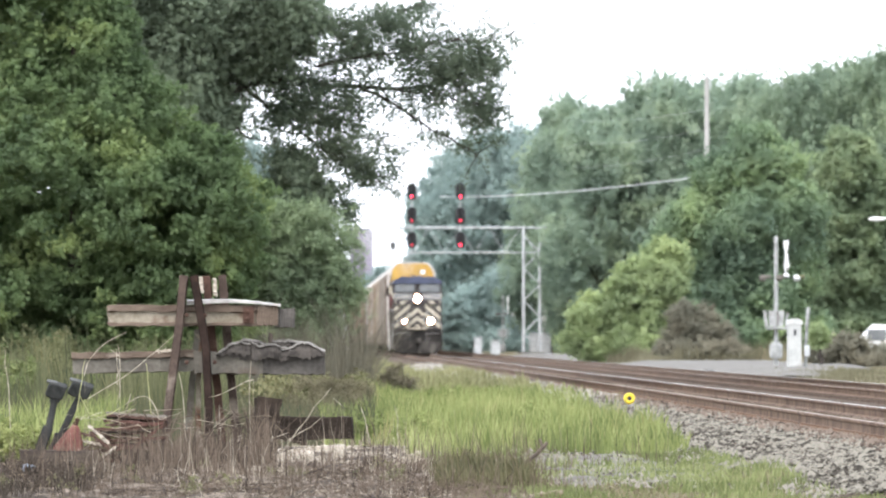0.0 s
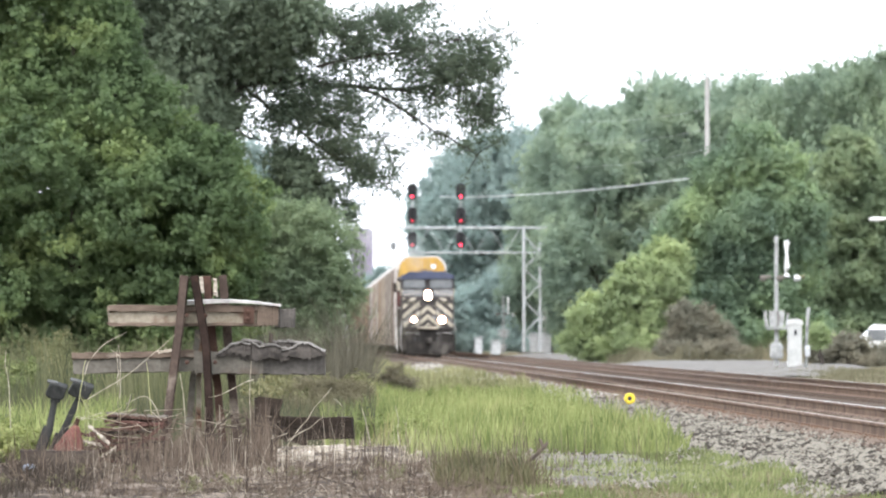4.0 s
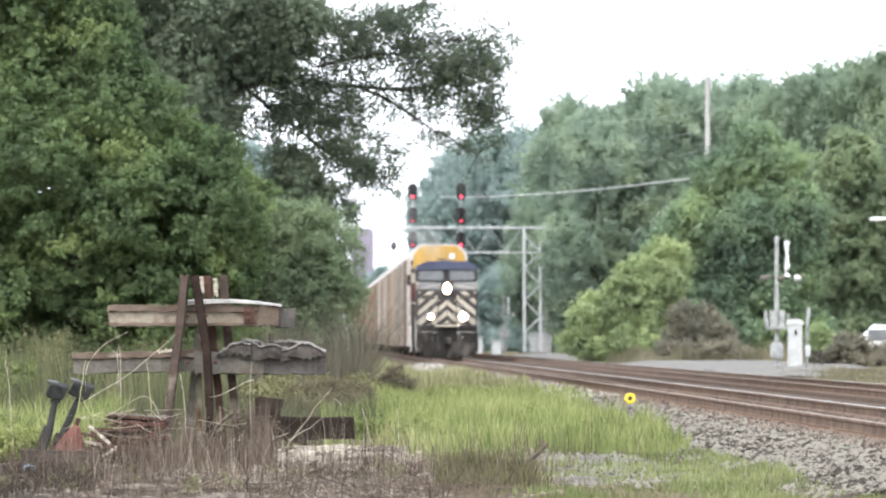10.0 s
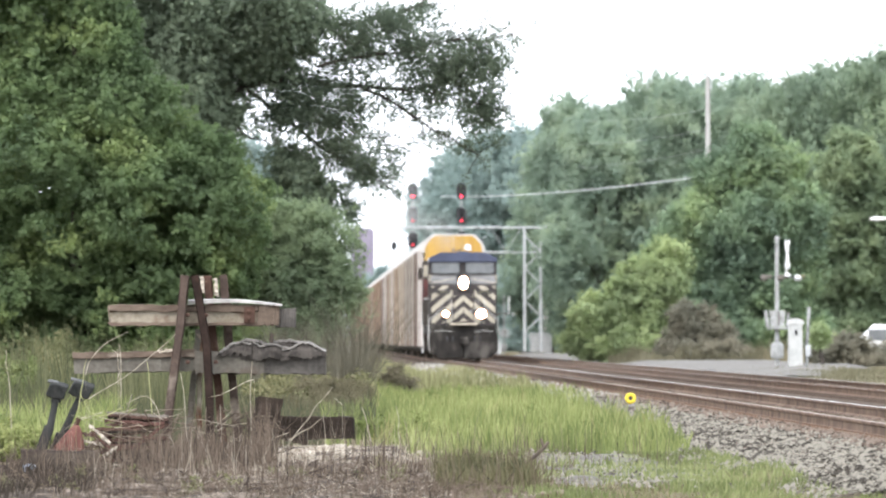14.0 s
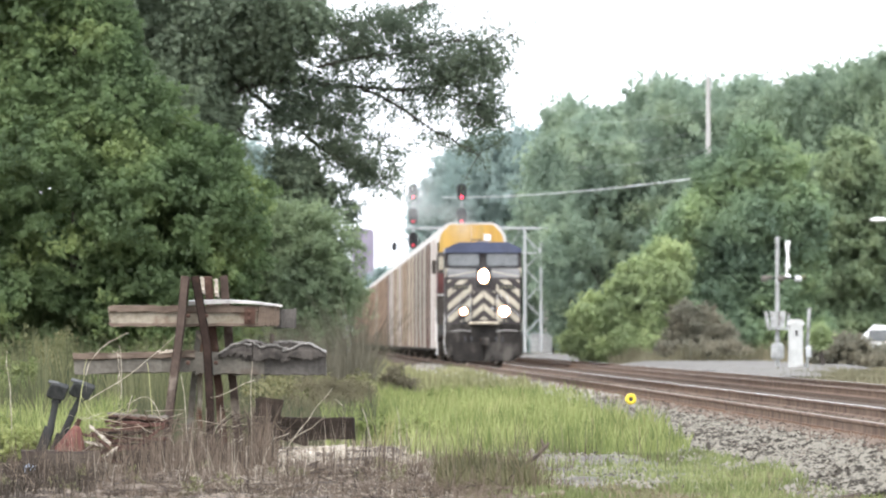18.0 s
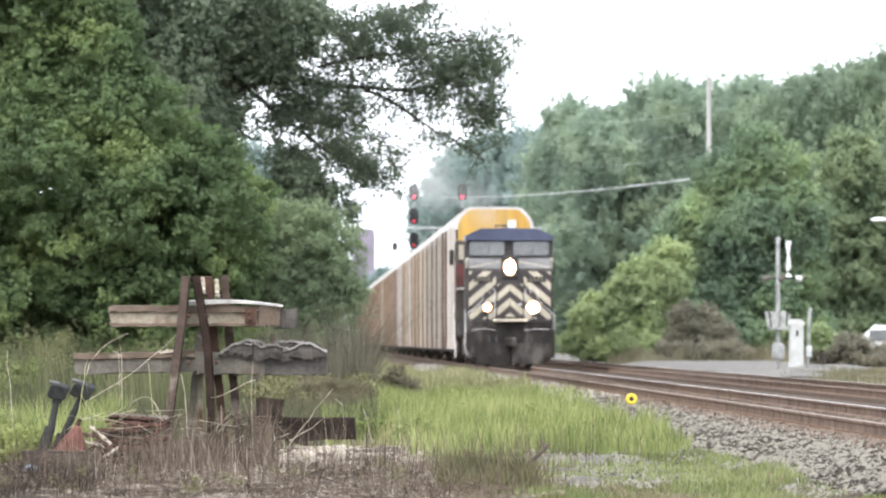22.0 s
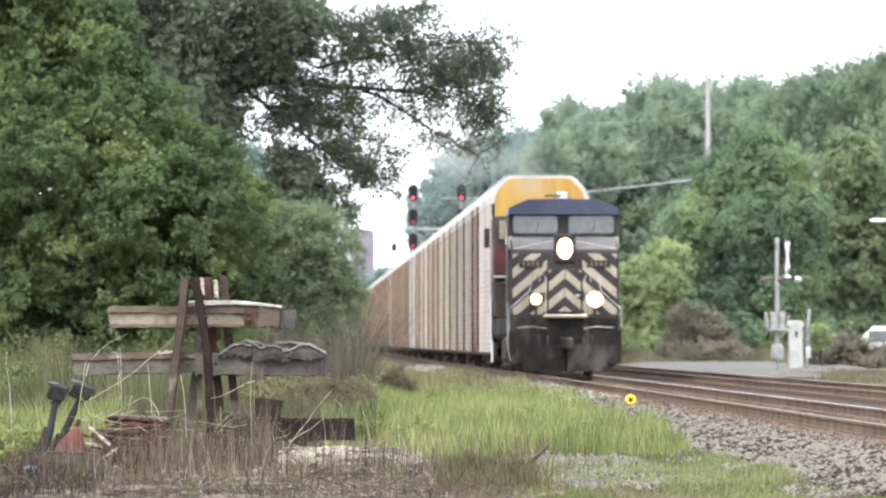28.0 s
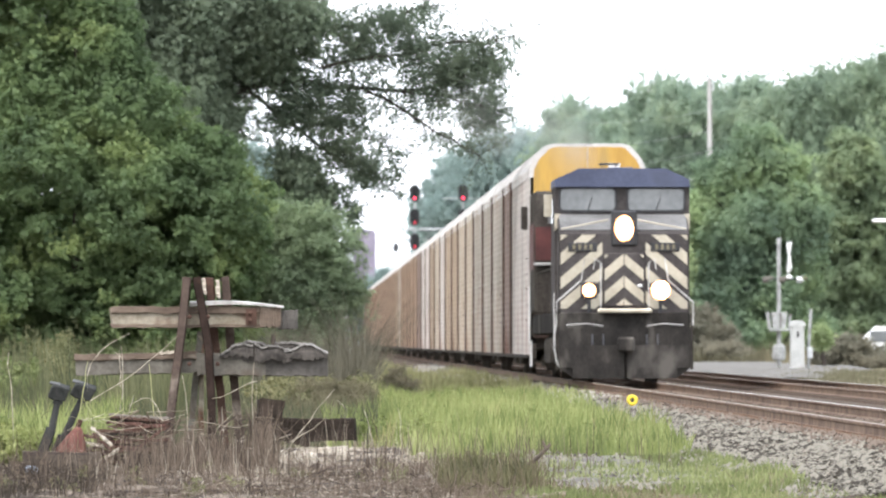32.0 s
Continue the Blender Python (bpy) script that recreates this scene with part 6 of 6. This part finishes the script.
tw = part("bare_branch", tube(tube(B(), [(1.98, 82, -0.5), (2.1, 82, -0.36), (2.3, 82, -0.2), (2.4, 82, -0.1), (2.43, 82, -0.06)], [0.026, 0.024, 0.021, 0.02, 0.012], 7),
                              [(2.38, 82, -0.12), (2.36, 82, -0.05), (2.35, 82, -0.03)], [0.017, 0.016, 0.01], 6), WOODDARK)
tagged(tw, "dark bare broken branch sticking out of the grass", "branch")

# yellow ring marker on the shoulder of the ballast
yr = thing("yellow_marker", pose(5.685, 144, -0.21), "yellow ring-shaped marker with dark centre on the ballast", "marker")
YPLASTIC = mat("yellow_plastic", (0.62, 0.46, 0.02), (0.78, 0.6, 0.04), 5, 0.5, fine=30, bump=0.05)
bm = B()
rings = [[bm.verts.new(((0.064 + 0.034 * math.cos(q)) * math.cos(p), 0.03 * math.sin(q), 0.14 + (0.064 + 0.034 * math.cos(q)) * math.sin(p))) for q in (2 * math.pi * j / 8 for j in range(8))] for p in (2 * math.pi * k / 24 for k in range(24))]
for k in range(24):
    for j in range(8):
        bm.faces.new((rings[k][j], rings[k][(j + 1) % 8], rings[(k + 1) % 24][(j + 1) % 8], rings[(k + 1) % 24][j]))
part("ring", bm, YPLASTIC, yr)
part("core", lathe(B(), [(0.05, -0.02), (0.05, 0.02)], pose(0, 0, 0.14, 90, 0, 0), 14), GRIME, yr, "dark centre")
part("stem", tube(B(), [(0, 0.02, -0.1), (0, 0.02, 0.06)], 0.015, 6), GRIME, yr)

sheet("bare_soil", [-7 + 0.2 * k for k in range(46)], [64 + 0.7 * k for k in range(63)], lambda x, y: ground_z(x, y) + 0.03 - 0.1 * max(0, (x - 1.9)) - (0.05 * max(0, (y - 89) / 2) if x < -1.3 or x > 1.3 else 0.05 * max(0, (y - 104) / 2)) + 0.07 * noise.noise((x * 1.1, y * 0.3, 9)) + 0.03 * noise.noise((x * 3.1, y * 0.9, 2)),
      mat("dark_soil", (0.027, 0.021, 0.0163), (0.07, 0.055, 0.043), 1.3, 0.95, fine=18, bump=0.8, stain=(0.075, 0.06, 0.046), stain_scale=1.1, stain_at=0.58), "dark bare soil with plant litter under dead weeds", "soil")

# pale wood chips and stones scattered before the heap
n = 5600
x, y = r.normal(-0.35, 0.75, n), r.uniform(86, 106, n)
v = octa[None] * r.uniform(0.5, 1.4, (n, 6, 1)) * (0.012 + 0.025 * r.random(n) ** 2)[:, None, None] * np.array([1.6, 1, 0.5]) + np.stack([x, y, np.full(n, -0.41)], -1)[:, None]
ob = part_of("wood_chips", quads_mesh("wood_chips", v, 6, [[0, 1, 4], [1, 2, 4], [2, 3, 4], [3, 0, 4]]), leaf_mat("pale_chips", [(0.085, 0.07, 0.052), (0.16, 0.136, 0.103), (0.3, 0.262, 0.21)], 0, 2, 0.8))
tagged(ob, "pale wood chips and stones on the ground", "chips", "", "stuff")

# taller weeds and leafless brush
blades("tall_weeds", 26000, (-10.5, -1.2, 125, 186), 0.95, 0.022, 0.35, leaf_mat("tall_weed_green", [(0.047, 0.055, 0.029), (0.088, 0.096, 0.046), (0.145, 0.143, 0.073)], 0.4, 0.5), 81, "tall green and yellow weeds before the trees", clumpy(-0.15, 0.35))
blades("green_weeds", 11000, (-6.2, -2.3, 96, 118), 0.5, 0.022, 0.6, GRASS, 82, "bright green weeds beside the old levers", clumpy(-0.1, 0.9))
blades("leafless_brush", 3800, (-1.0, 1.4, 178, 196), 1.45, 0.012, 0.7, leaf_mat("grey_brush", [(0.045, 0.042, 0.03), (0.08, 0.074, 0.052), (0.135, 0.124, 0.088)], 0.1, 1.2), 83, "grey-brown leafless brush beside the line", clumpy(-0.25, 1.1))
blades("tall_leafless_brush", 750, (0.7, 1.4, 184, 193), 1.75, 0.011, 1.1, bpy.data.materials["grey_brush"], 89, "tall grey leafless brush beside the line")
blades("brown_weeds", 2500, (1.5, 2.3, 200, 222), 0.4, 0.02, 0.6, DRYGRASS, 84, "low brown weeds beside the line", clumpy(-0.3, 1.1))
blades("line_side_grass", 16000, (-2, 4.2, 190, 420), 0.4, 0.03, 0.5, leaf_mat("yellow_grass", [(0.12, 0.125, 0.055), (0.21, 0.21, 0.1), (0.32, 0.31, 0.16)], 0.4, 0.5), 85, "dry yellow grass along the line", clumpy(-0.3, 0.5))
blades("heap_weeds", 370, (-3.2, -0.3, 88, 91), 0.5, 0.008, 1.0, DEAD, 86, "dry brown weeds tangled round the heap", clumpy(-0.2, 1.5))
blades("browned_grass", 3500, (1.4, 4.6, 67, 82), 0.1, 0.012, 0.8, leaf_mat("browned_grass", [(0.09, 0.08, 0.045), (0.15, 0.13, 0.075), (0.23, 0.2, 0.12)], 0.3, 1.0), 88, "browned low grass round the dirt patch", clumpy(0.0, 1.2))
blades("dark_weeds", 2500, (1.3, 2.2, 76, 82), 0.3, 0.014, 0.8, leaf_mat("dull_weed", [(0.05, 0.05, 0.025), (0.09, 0.085, 0.04), (0.14, 0.13, 0.07)], 0.3, 1), 87, "dark low weeds at the edge of the grass", clumpy(-0.2, 1.5))


def sticks(name, n, area, z0, z1, length, radius, m, seed, label):
    """Loose three-sided sticks lying criss-cross in a heap."""
    r = np.random.default_rng(seed)
    c = np.stack([r.uniform(area[0], area[1], n), r.uniform(area[2], area[3], n), z0 + (z1 - z0) * r.random(n) ** 1.5], -1)
    d = np.stack([r.normal(0, 1, n), r.normal(0, 0.5, n), r.normal(0, 0.45, n)], -1)
    d /= np.linalg.norm(d, axis=1)[:, None]
    a = np.cross(d, np.array([0.1, 0.2, 1.0]))
    a /= np.linalg.norm(a, axis=1)[:, None]
    b = np.cross(d, a)
    ln = (length * r.uniform(0.4, 1.4, n) / 2)[:, None]
    rad = (radius * r.uniform(0.5, 1.6, n))[:, None]
    lo = np.maximum(c[:, 2:3] - ln * np.abs(d[:, 2:3]), -0.46) - (c[:, 2:3] - ln * np.abs(d[:, 2:3]))
    c[:, 2:3] += lo
    v = np.stack([c + e * d * ln + rad * f * (a * math.cos(q) + b * math.sin(q)) for e, f in ((-1, 1), (1, 0.5)) for q in (0, 2.1, 4.2)], 1)
    ob = part_of(name, quads_mesh(name, v, 6, [[0, 1, 4, 3], [1, 2, 5, 4], [2, 0, 3, 5]]), m)
    return tagged(ob, label, "sticks", "", "stuff")


PALESTEM = leaf_mat("bleached_stems", [(0.12, 0.1, 0.072), (0.24, 0.205, 0.155), (0.44, 0.39, 0.31)], 0.1, 1.5, 0.6)
sticks("pale_sticks", 95, (-2.5, -0.2, 89.8, 91.6), -0.44, 0.2, 0.36, 0.0035, PALESTEM, 93, "thin pale broken sticks over the heap")
blades("pale_stems", 260, (-2.5, 1.9, 78, 91.3), 0.42, 0.004, 0.5, PALESTEM, 94, "thin pale dry stems standing in the brush")
sticks("brush_pile", 180, (-2.1, -0.3, 90.5, 92.0), -0.44, 0.12, 0.55, 0.007, DEAD, 91, "tangled pile of dry brown sticks round the buffer stop")
sticks("pale_litter", 600, (-1.2, 1.3, 71, 90), -0.42, -0.38, 0.1, 0.0035, PALESTEM, 112, "pale broken stems and litter on the bare soil")
sticks("fallen_twigs", 1900, (-4.5, 1.9, 72, 91), -0.43, -0.35, 0.3, 0.004, DEAD, 92, "fallen dry twigs on the ground")
n = 700
x, y = r.normal(3.2, 0.45, n), r.uniform(76, 104, n)
v = octa[None] * r.uniform(0.5, 1.4, (n, 6, 1)) * (0.01 + 0.025 * r.random(n) ** 2)[:, None, None] + np.stack([x, y, np.full(n, -0.415)], -1)[:, None]
ob = part_of("dirt_stones", quads_mesh("dirt_stones", v, 6, [[0, 1, 4], [1, 2, 4], [2, 3, 4], [3, 0, 4]]), stone_m)
tagged(ob, "scattered grey stones on the dirt patch", "stones", "", "stuff")


def weeds(name, spots, clumps, per, cr, leaf, m, seed, label):
    """Leafy weeds: low lumps of leaves at spots (x, y, half width, height)."""
    r = np.random.default_rng(seed)
    lobes = [(x, y, ground_z(x, y) + h * 0.45, w, w * 2, h * 0.5) for x, y, w, h in spots]
    p, o = clump_points(lobes, clumps, per, cr, r, 0.5, 0.25)
    k = p[:, 2] > -0.46
    return tagged(part_of(name, leaves(name, p[k], o[k], leaf, r), m), label, "weeds", "", "stuff")


WEED = leaf_mat("weed_leaves", [(0.058, 0.08, 0.03), (0.105, 0.135, 0.048), (0.18, 0.205, 0.083)], 0.4, 0.5)
WEEDDULL = leaf_mat("dull_weed_leaves", [(0.085, 0.088, 0.042), (0.145, 0.145, 0.07), (0.215, 0.205, 0.105)], 0.3, 0.5)
r = np.random.default_rng(95)
weeds("broadleaf_weeds", [(r.uniform(-9.5, -1.8), r.uniform(140, 184), r.uniform(0.25, 0.6), r.uniform(0.7, 1.25)) for _ in range(38)], 1300, 26, 0.16, 0.085, WEED, 96, "leafy green and yellow weeds before the thicket")
weeds("lever_weeds", [(r.uniform(-3.6, -2.75), r.uniform(94, 99), 0.16, r.uniform(0.35, 0.6)) for _ in range(9)], 260, 26, 0.07, 0.045, GRASS, 97, "bright green weeds behind the old levers")
weeds("olive_weeds", [(r.uniform(-0.8, 1.3), r.uniform(140, 215), r.uniform(0.2, 0.45), r.uniform(0.45, 0.85)) for _ in range(26)], 800, 26, 0.13, 0.07, WEEDDULL, 98, "dull olive weeds along the line")
BROWNWEED = leaf_mat("brown_olive_weed", [(0.104, 0.093, 0.056), (0.147, 0.131, 0.079), (0.193, 0.172, 0.105)], 0.45, 0.5, 0.15)
weeds("brown_olive_weeds", [(-0.25, 152, 0.3, 0.6), (0.1, 151, 0.4, 0.75), (0.5, 150, 0.45, 0.78), (0.85, 151, 0.35, 0.7), (1.1, 153, 0.25, 0.6), (0.3, 149, 0.5, 0.5), (0.8, 148.5, 0.4, 0.45), (-0.25, 141, 0.3, 0.5), (0.2, 140.5, 0.35, 0.52), (0.65, 141, 0.35, 0.5), (0.98, 142, 0.22, 0.45)], 2000, 30, 0.1, 0.034, BROWNWEED, 101, "brownish olive soft weeds behind the old beams")
weeds("brown_bush", [(1.9, 188, 0.26, 0.66), (2.15, 188, 0.26, 0.9), (2.42, 189, 0.22, 0.62)], 260, 30, 0.1, 0.055, leaf_mat("dark_brown_bush", [(0.105, 0.094, 0.062), (0.155, 0.138, 0.09), (0.205, 0.185, 0.118)], 0.4, 0.6), 102, "small dark brown bush beside the line")
weeds("yellow_bush", [(r.uniform(-6.4, -4.6), r.uniform(156, 172), r.uniform(0.3, 0.5), r.uniform(1.0, 1.75)) for _ in range(15)], 700, 30, 0.13, 0.06, leaf_mat("yellow_olive_leaves", [(0.08, 0.088, 0.042), (0.13, 0.135, 0.063), (0.2, 0.193, 0.097)], 0.4, 0.5), 103, "yellowish olive bushes before the thicket")
weeds("green_sprigs", [(r.uniform(-3.4, 2.3), r.uniform(73, 88), r.uniform(0.06, 0.14), r.uniform(0.1, 0.24)) for _ in range(26)], 150, 22, 0.05, 0.026, WEEDDULL, 104, "small green weeds among the dead stalks")
weeds("grass_tussocks", [(r.uniform(0.8, 4.8), r.uniform(108, 185), r.uniform(0.15, 0.35), r.uniform(0.25, 0.42)) for _ in range(30)], 600, 24, 0.09, 0.05, GRASS, 99, "bright green leafy tussocks in the grass")

# thin exhaust drifting back over the roofs: soft-edged flakes
SMOKE = bpy.data.materials.new("thin_smoke")
SMOKE.use_nodes = True
sn, sk_l = SMOKE.node_tree.nodes, SMOKE.node_tree.links
sn.remove(sn["Principled BSDF"])
tr_n, df_n, tl_n, in_n, mx_n = (sn.new("ShaderNode" + k) for k in ("BsdfTransparent", "BsdfDiffuse", "BsdfTranslucent", "MixShader", "MixShader"))
uv_n, len_n, edge_n = sn.new("ShaderNodeUVMap"), sn.new("ShaderNodeVectorMath"), sn.new("ShaderNodeMapRange")
len_n.operation = "LENGTH"
edge_n.interpolation_type = "SMOOTHSTEP"
edge_n.inputs["From Min"].default_value, edge_n.inputs["From Max"].default_value = 1.0, 0.0
edge_n.inputs["To Min"].default_value, edge_n.inputs["To Max"].default_value = 0.0, 0.16
sk_l.new(uv_n.outputs[0], len_n.inputs[0])
sk_l.new(len_n.outputs["Value"], edge_n.inputs[0])
df_n.inputs[0].default_value = tl_n.inputs[0].default_value = (0.55, 0.55, 0.53, 1)
in_n.inputs[0].default_value = 0.5
for a, b in ((df_n.outputs[0], in_n.inputs[1]), (tl_n.outputs[0], in_n.inputs[2]), (tr_n.outputs[0], mx_n.inputs[1]), (in_n.outputs[0], mx_n.inputs[2]), (edge_n.outputs[0], mx_n.inputs[0]), (mx_n.outputs[0], sn["Material Output"].inputs[0])):
    sk_l.new(a, b)
smoke = thing("exhaust_smoke", pose(7.35, 536.7, 4.7), "thin grey diesel exhaust drifting back over the train", "smoke")
r = np.random.default_rng(123)
for k in range(6):
    n = 2
    me = bpy.data.meshes.new("smoke_puff")
    vs, fs = [], []
    for i in range(n):
        u = k + r.random()
        c = Vector((-0.4 * u + r.normal(0, 0.35 + 0.25 * k), u * 11 + r.normal(0, 1.0), 0.4 + 0.9 * u ** 0.75 + r.normal(0, 0.2 + 0.1 * k)))
        size = (0.7 + 0.22 * u) * r.uniform(0.7, 1.3)
        c.z = max(c.z, 1.5 if k > 1 else 0.4)
        turn = pose(0, 0, 0, r.uniform(50, 130), r.uniform(-40, 40), r.uniform(-40, 40))
        base = len(vs)
        vs += [c + turn @ (Vector((math.cos(q), math.sin(q), 0)) * size) for q in (math.pi * j / 4 for j in range(8))]
        fs.append(list(range(base, base + 8)))
    me.from_pydata(vs, [], fs)
    uv = me.uv_layers.new(name="UVMap")
    for i, l in enumerate(uv.data):
        l.uv = (math.cos(math.pi * (i % 8) / 4), math.sin(math.pi * (i % 8) / 4))
    part_of("smoke_puff", me, SMOKE, smoke)

# brown plant litter over the bare soil
n = 15000
x, y = r.uniform(-4.2, 2.0, n), r.uniform(70, 93, n)
v = octa[None] * r.uniform(0.5, 1.4, (n, 6, 1)) * (0.008 + 0.02 * r.random(n) ** 2)[:, None, None] * np.array([2.2, 1, 0.5]) + np.stack([x, y, np.array([ground_z(a, b) + 0.03 + 0.07 * noise.noise((a * 1.1, b * 0.3, 9)) for a, b in zip(x, y)])], -1)[:, None]
ob = part_of("plant_litter", quads_mesh("plant_litter", v, 6, [[0, 1, 4], [1, 2, 4], [2, 3, 4], [3, 0, 4]]), leaf_mat("mixed_litter", [(0.026, 0.0195, 0.0148), (0.05, 0.039, 0.03), (0.078, 0.062, 0.048), (0.19, 0.158, 0.125)], 0.1, 1.1, 0.9))
tagged(ob, "brown plant litter on the soil", "litter", "", "stuff")

# coarser stones and dry tufts on the shoulder further up the line
n = 6500
x, y = r.uniform(4.25, 6.3, n), 165 + 230 * r.random(n) ** 1.5
zs = np.interp(x, [4.2, 4.35, 5.65, 6.3], [-0.47, -0.45, -0.2, -0.19])
v = (octa[None] * r.uniform(0.5, 1.4, (n, 6, 1)) + r.normal(0, 0.2, (n, 6, 3))) * (0.025 + 0.05 * r.random(n) ** 2)[:, None, None] + np.stack([x, y, zs], -1)[:, None]
ob = part_of("shoulder_stones", quads_mesh("shoulder_stones", v, 6, [[0, 1, 4], [1, 2, 4], [2, 3, 4], [3, 0, 4]]), leaf_mat("pale_shoulder_stone", [(0.09, 0.08, 0.066), (0.17, 0.155, 0.13), (0.32, 0.3, 0.255)], 0.0, 0.6, 0.8))
tagged(ob, "pale coarse stones on the ballast shoulder", "stones", "", "stuff")
blades("dry_shoulder_tufts", 5000, (4.1, 5.7, 172, 330), 0.26, 0.025, 0.6, bpy.data.materials["yellow_grass"], 105, "dry yellow tufts on the ballast shoulder", clumpy(0.0, 0.5))


# ties of both tracks: the nearest ones singly, the rest as one piece
for i, tr in enumerate(tracks):
    near = 300 if i == 0 else 150
    y = 60.0
    for k in range(near):
        part_of("tie", tie_me, TIE, tr, at=pose(rng.normal(0, 0.02), y, rng.normal(0, 0.004), 0, 0, rng.normal(0, 0.6)))
        if i == 0:
            part_of("tie_plate", plate_me, RAIL, tr, at=pose(-0.7525, y, 0.004))
        y += 0.51
    n = int((700 - y) / 0.51)
    c = np.array([[-1.29, -0.115, -0.36], [1.29, -0.115, -0.36], [1.29, 0.115, -0.36], [-1.29, 0.115, -0.36], [-1.29, -0.115, -0.168], [1.29, -0.115, -0.168], [1.29, 0.115, -0.168], [-1.29, 0.115, -0.168]])
    v = c[None] + np.stack([np.zeros(n), y + 0.51 * np.arange(n), np.zeros(n)], -1)[:, None]
    q = part_of("far_ties", quads_mesh("far_ties", v, 8, [[0, 1, 5, 4], [1, 2, 6, 5], [2, 3, 7, 6], [3, 0, 4, 7], [4, 5, 6, 7]]), TIE, tr)
    tagged(q, kind="stuff")


# ---- what moves ----
def motions():
    speed = 10.493
    for ob, back, z in [(loco, 0.0, 0.0), (smoke, 10.0, 4.7)] + [(c, b, 0.0) for c, b in cars]:
        walk(ob, [(t, pose(7.35, speed * (50.2 - t) + back, z)) for t in range(0, 33, 4)])
    # turning wheels of the locomotive and of the first car
    for ob in (loco, cars[0][0]):
        for w in [c for c in ob.children if c.name.startswith("wheelset")]:
            y, rad = w.matrix_basis.translation.y, w.matrix_basis.translation.z
            rate = math.degrees(speed / rad) % 360
            step = 2 / FPS
            walk(w, [(k * step, pose(0, y, rad, (rate * k * step) % 360, 0, 0)) for k in range(481)])


motions()
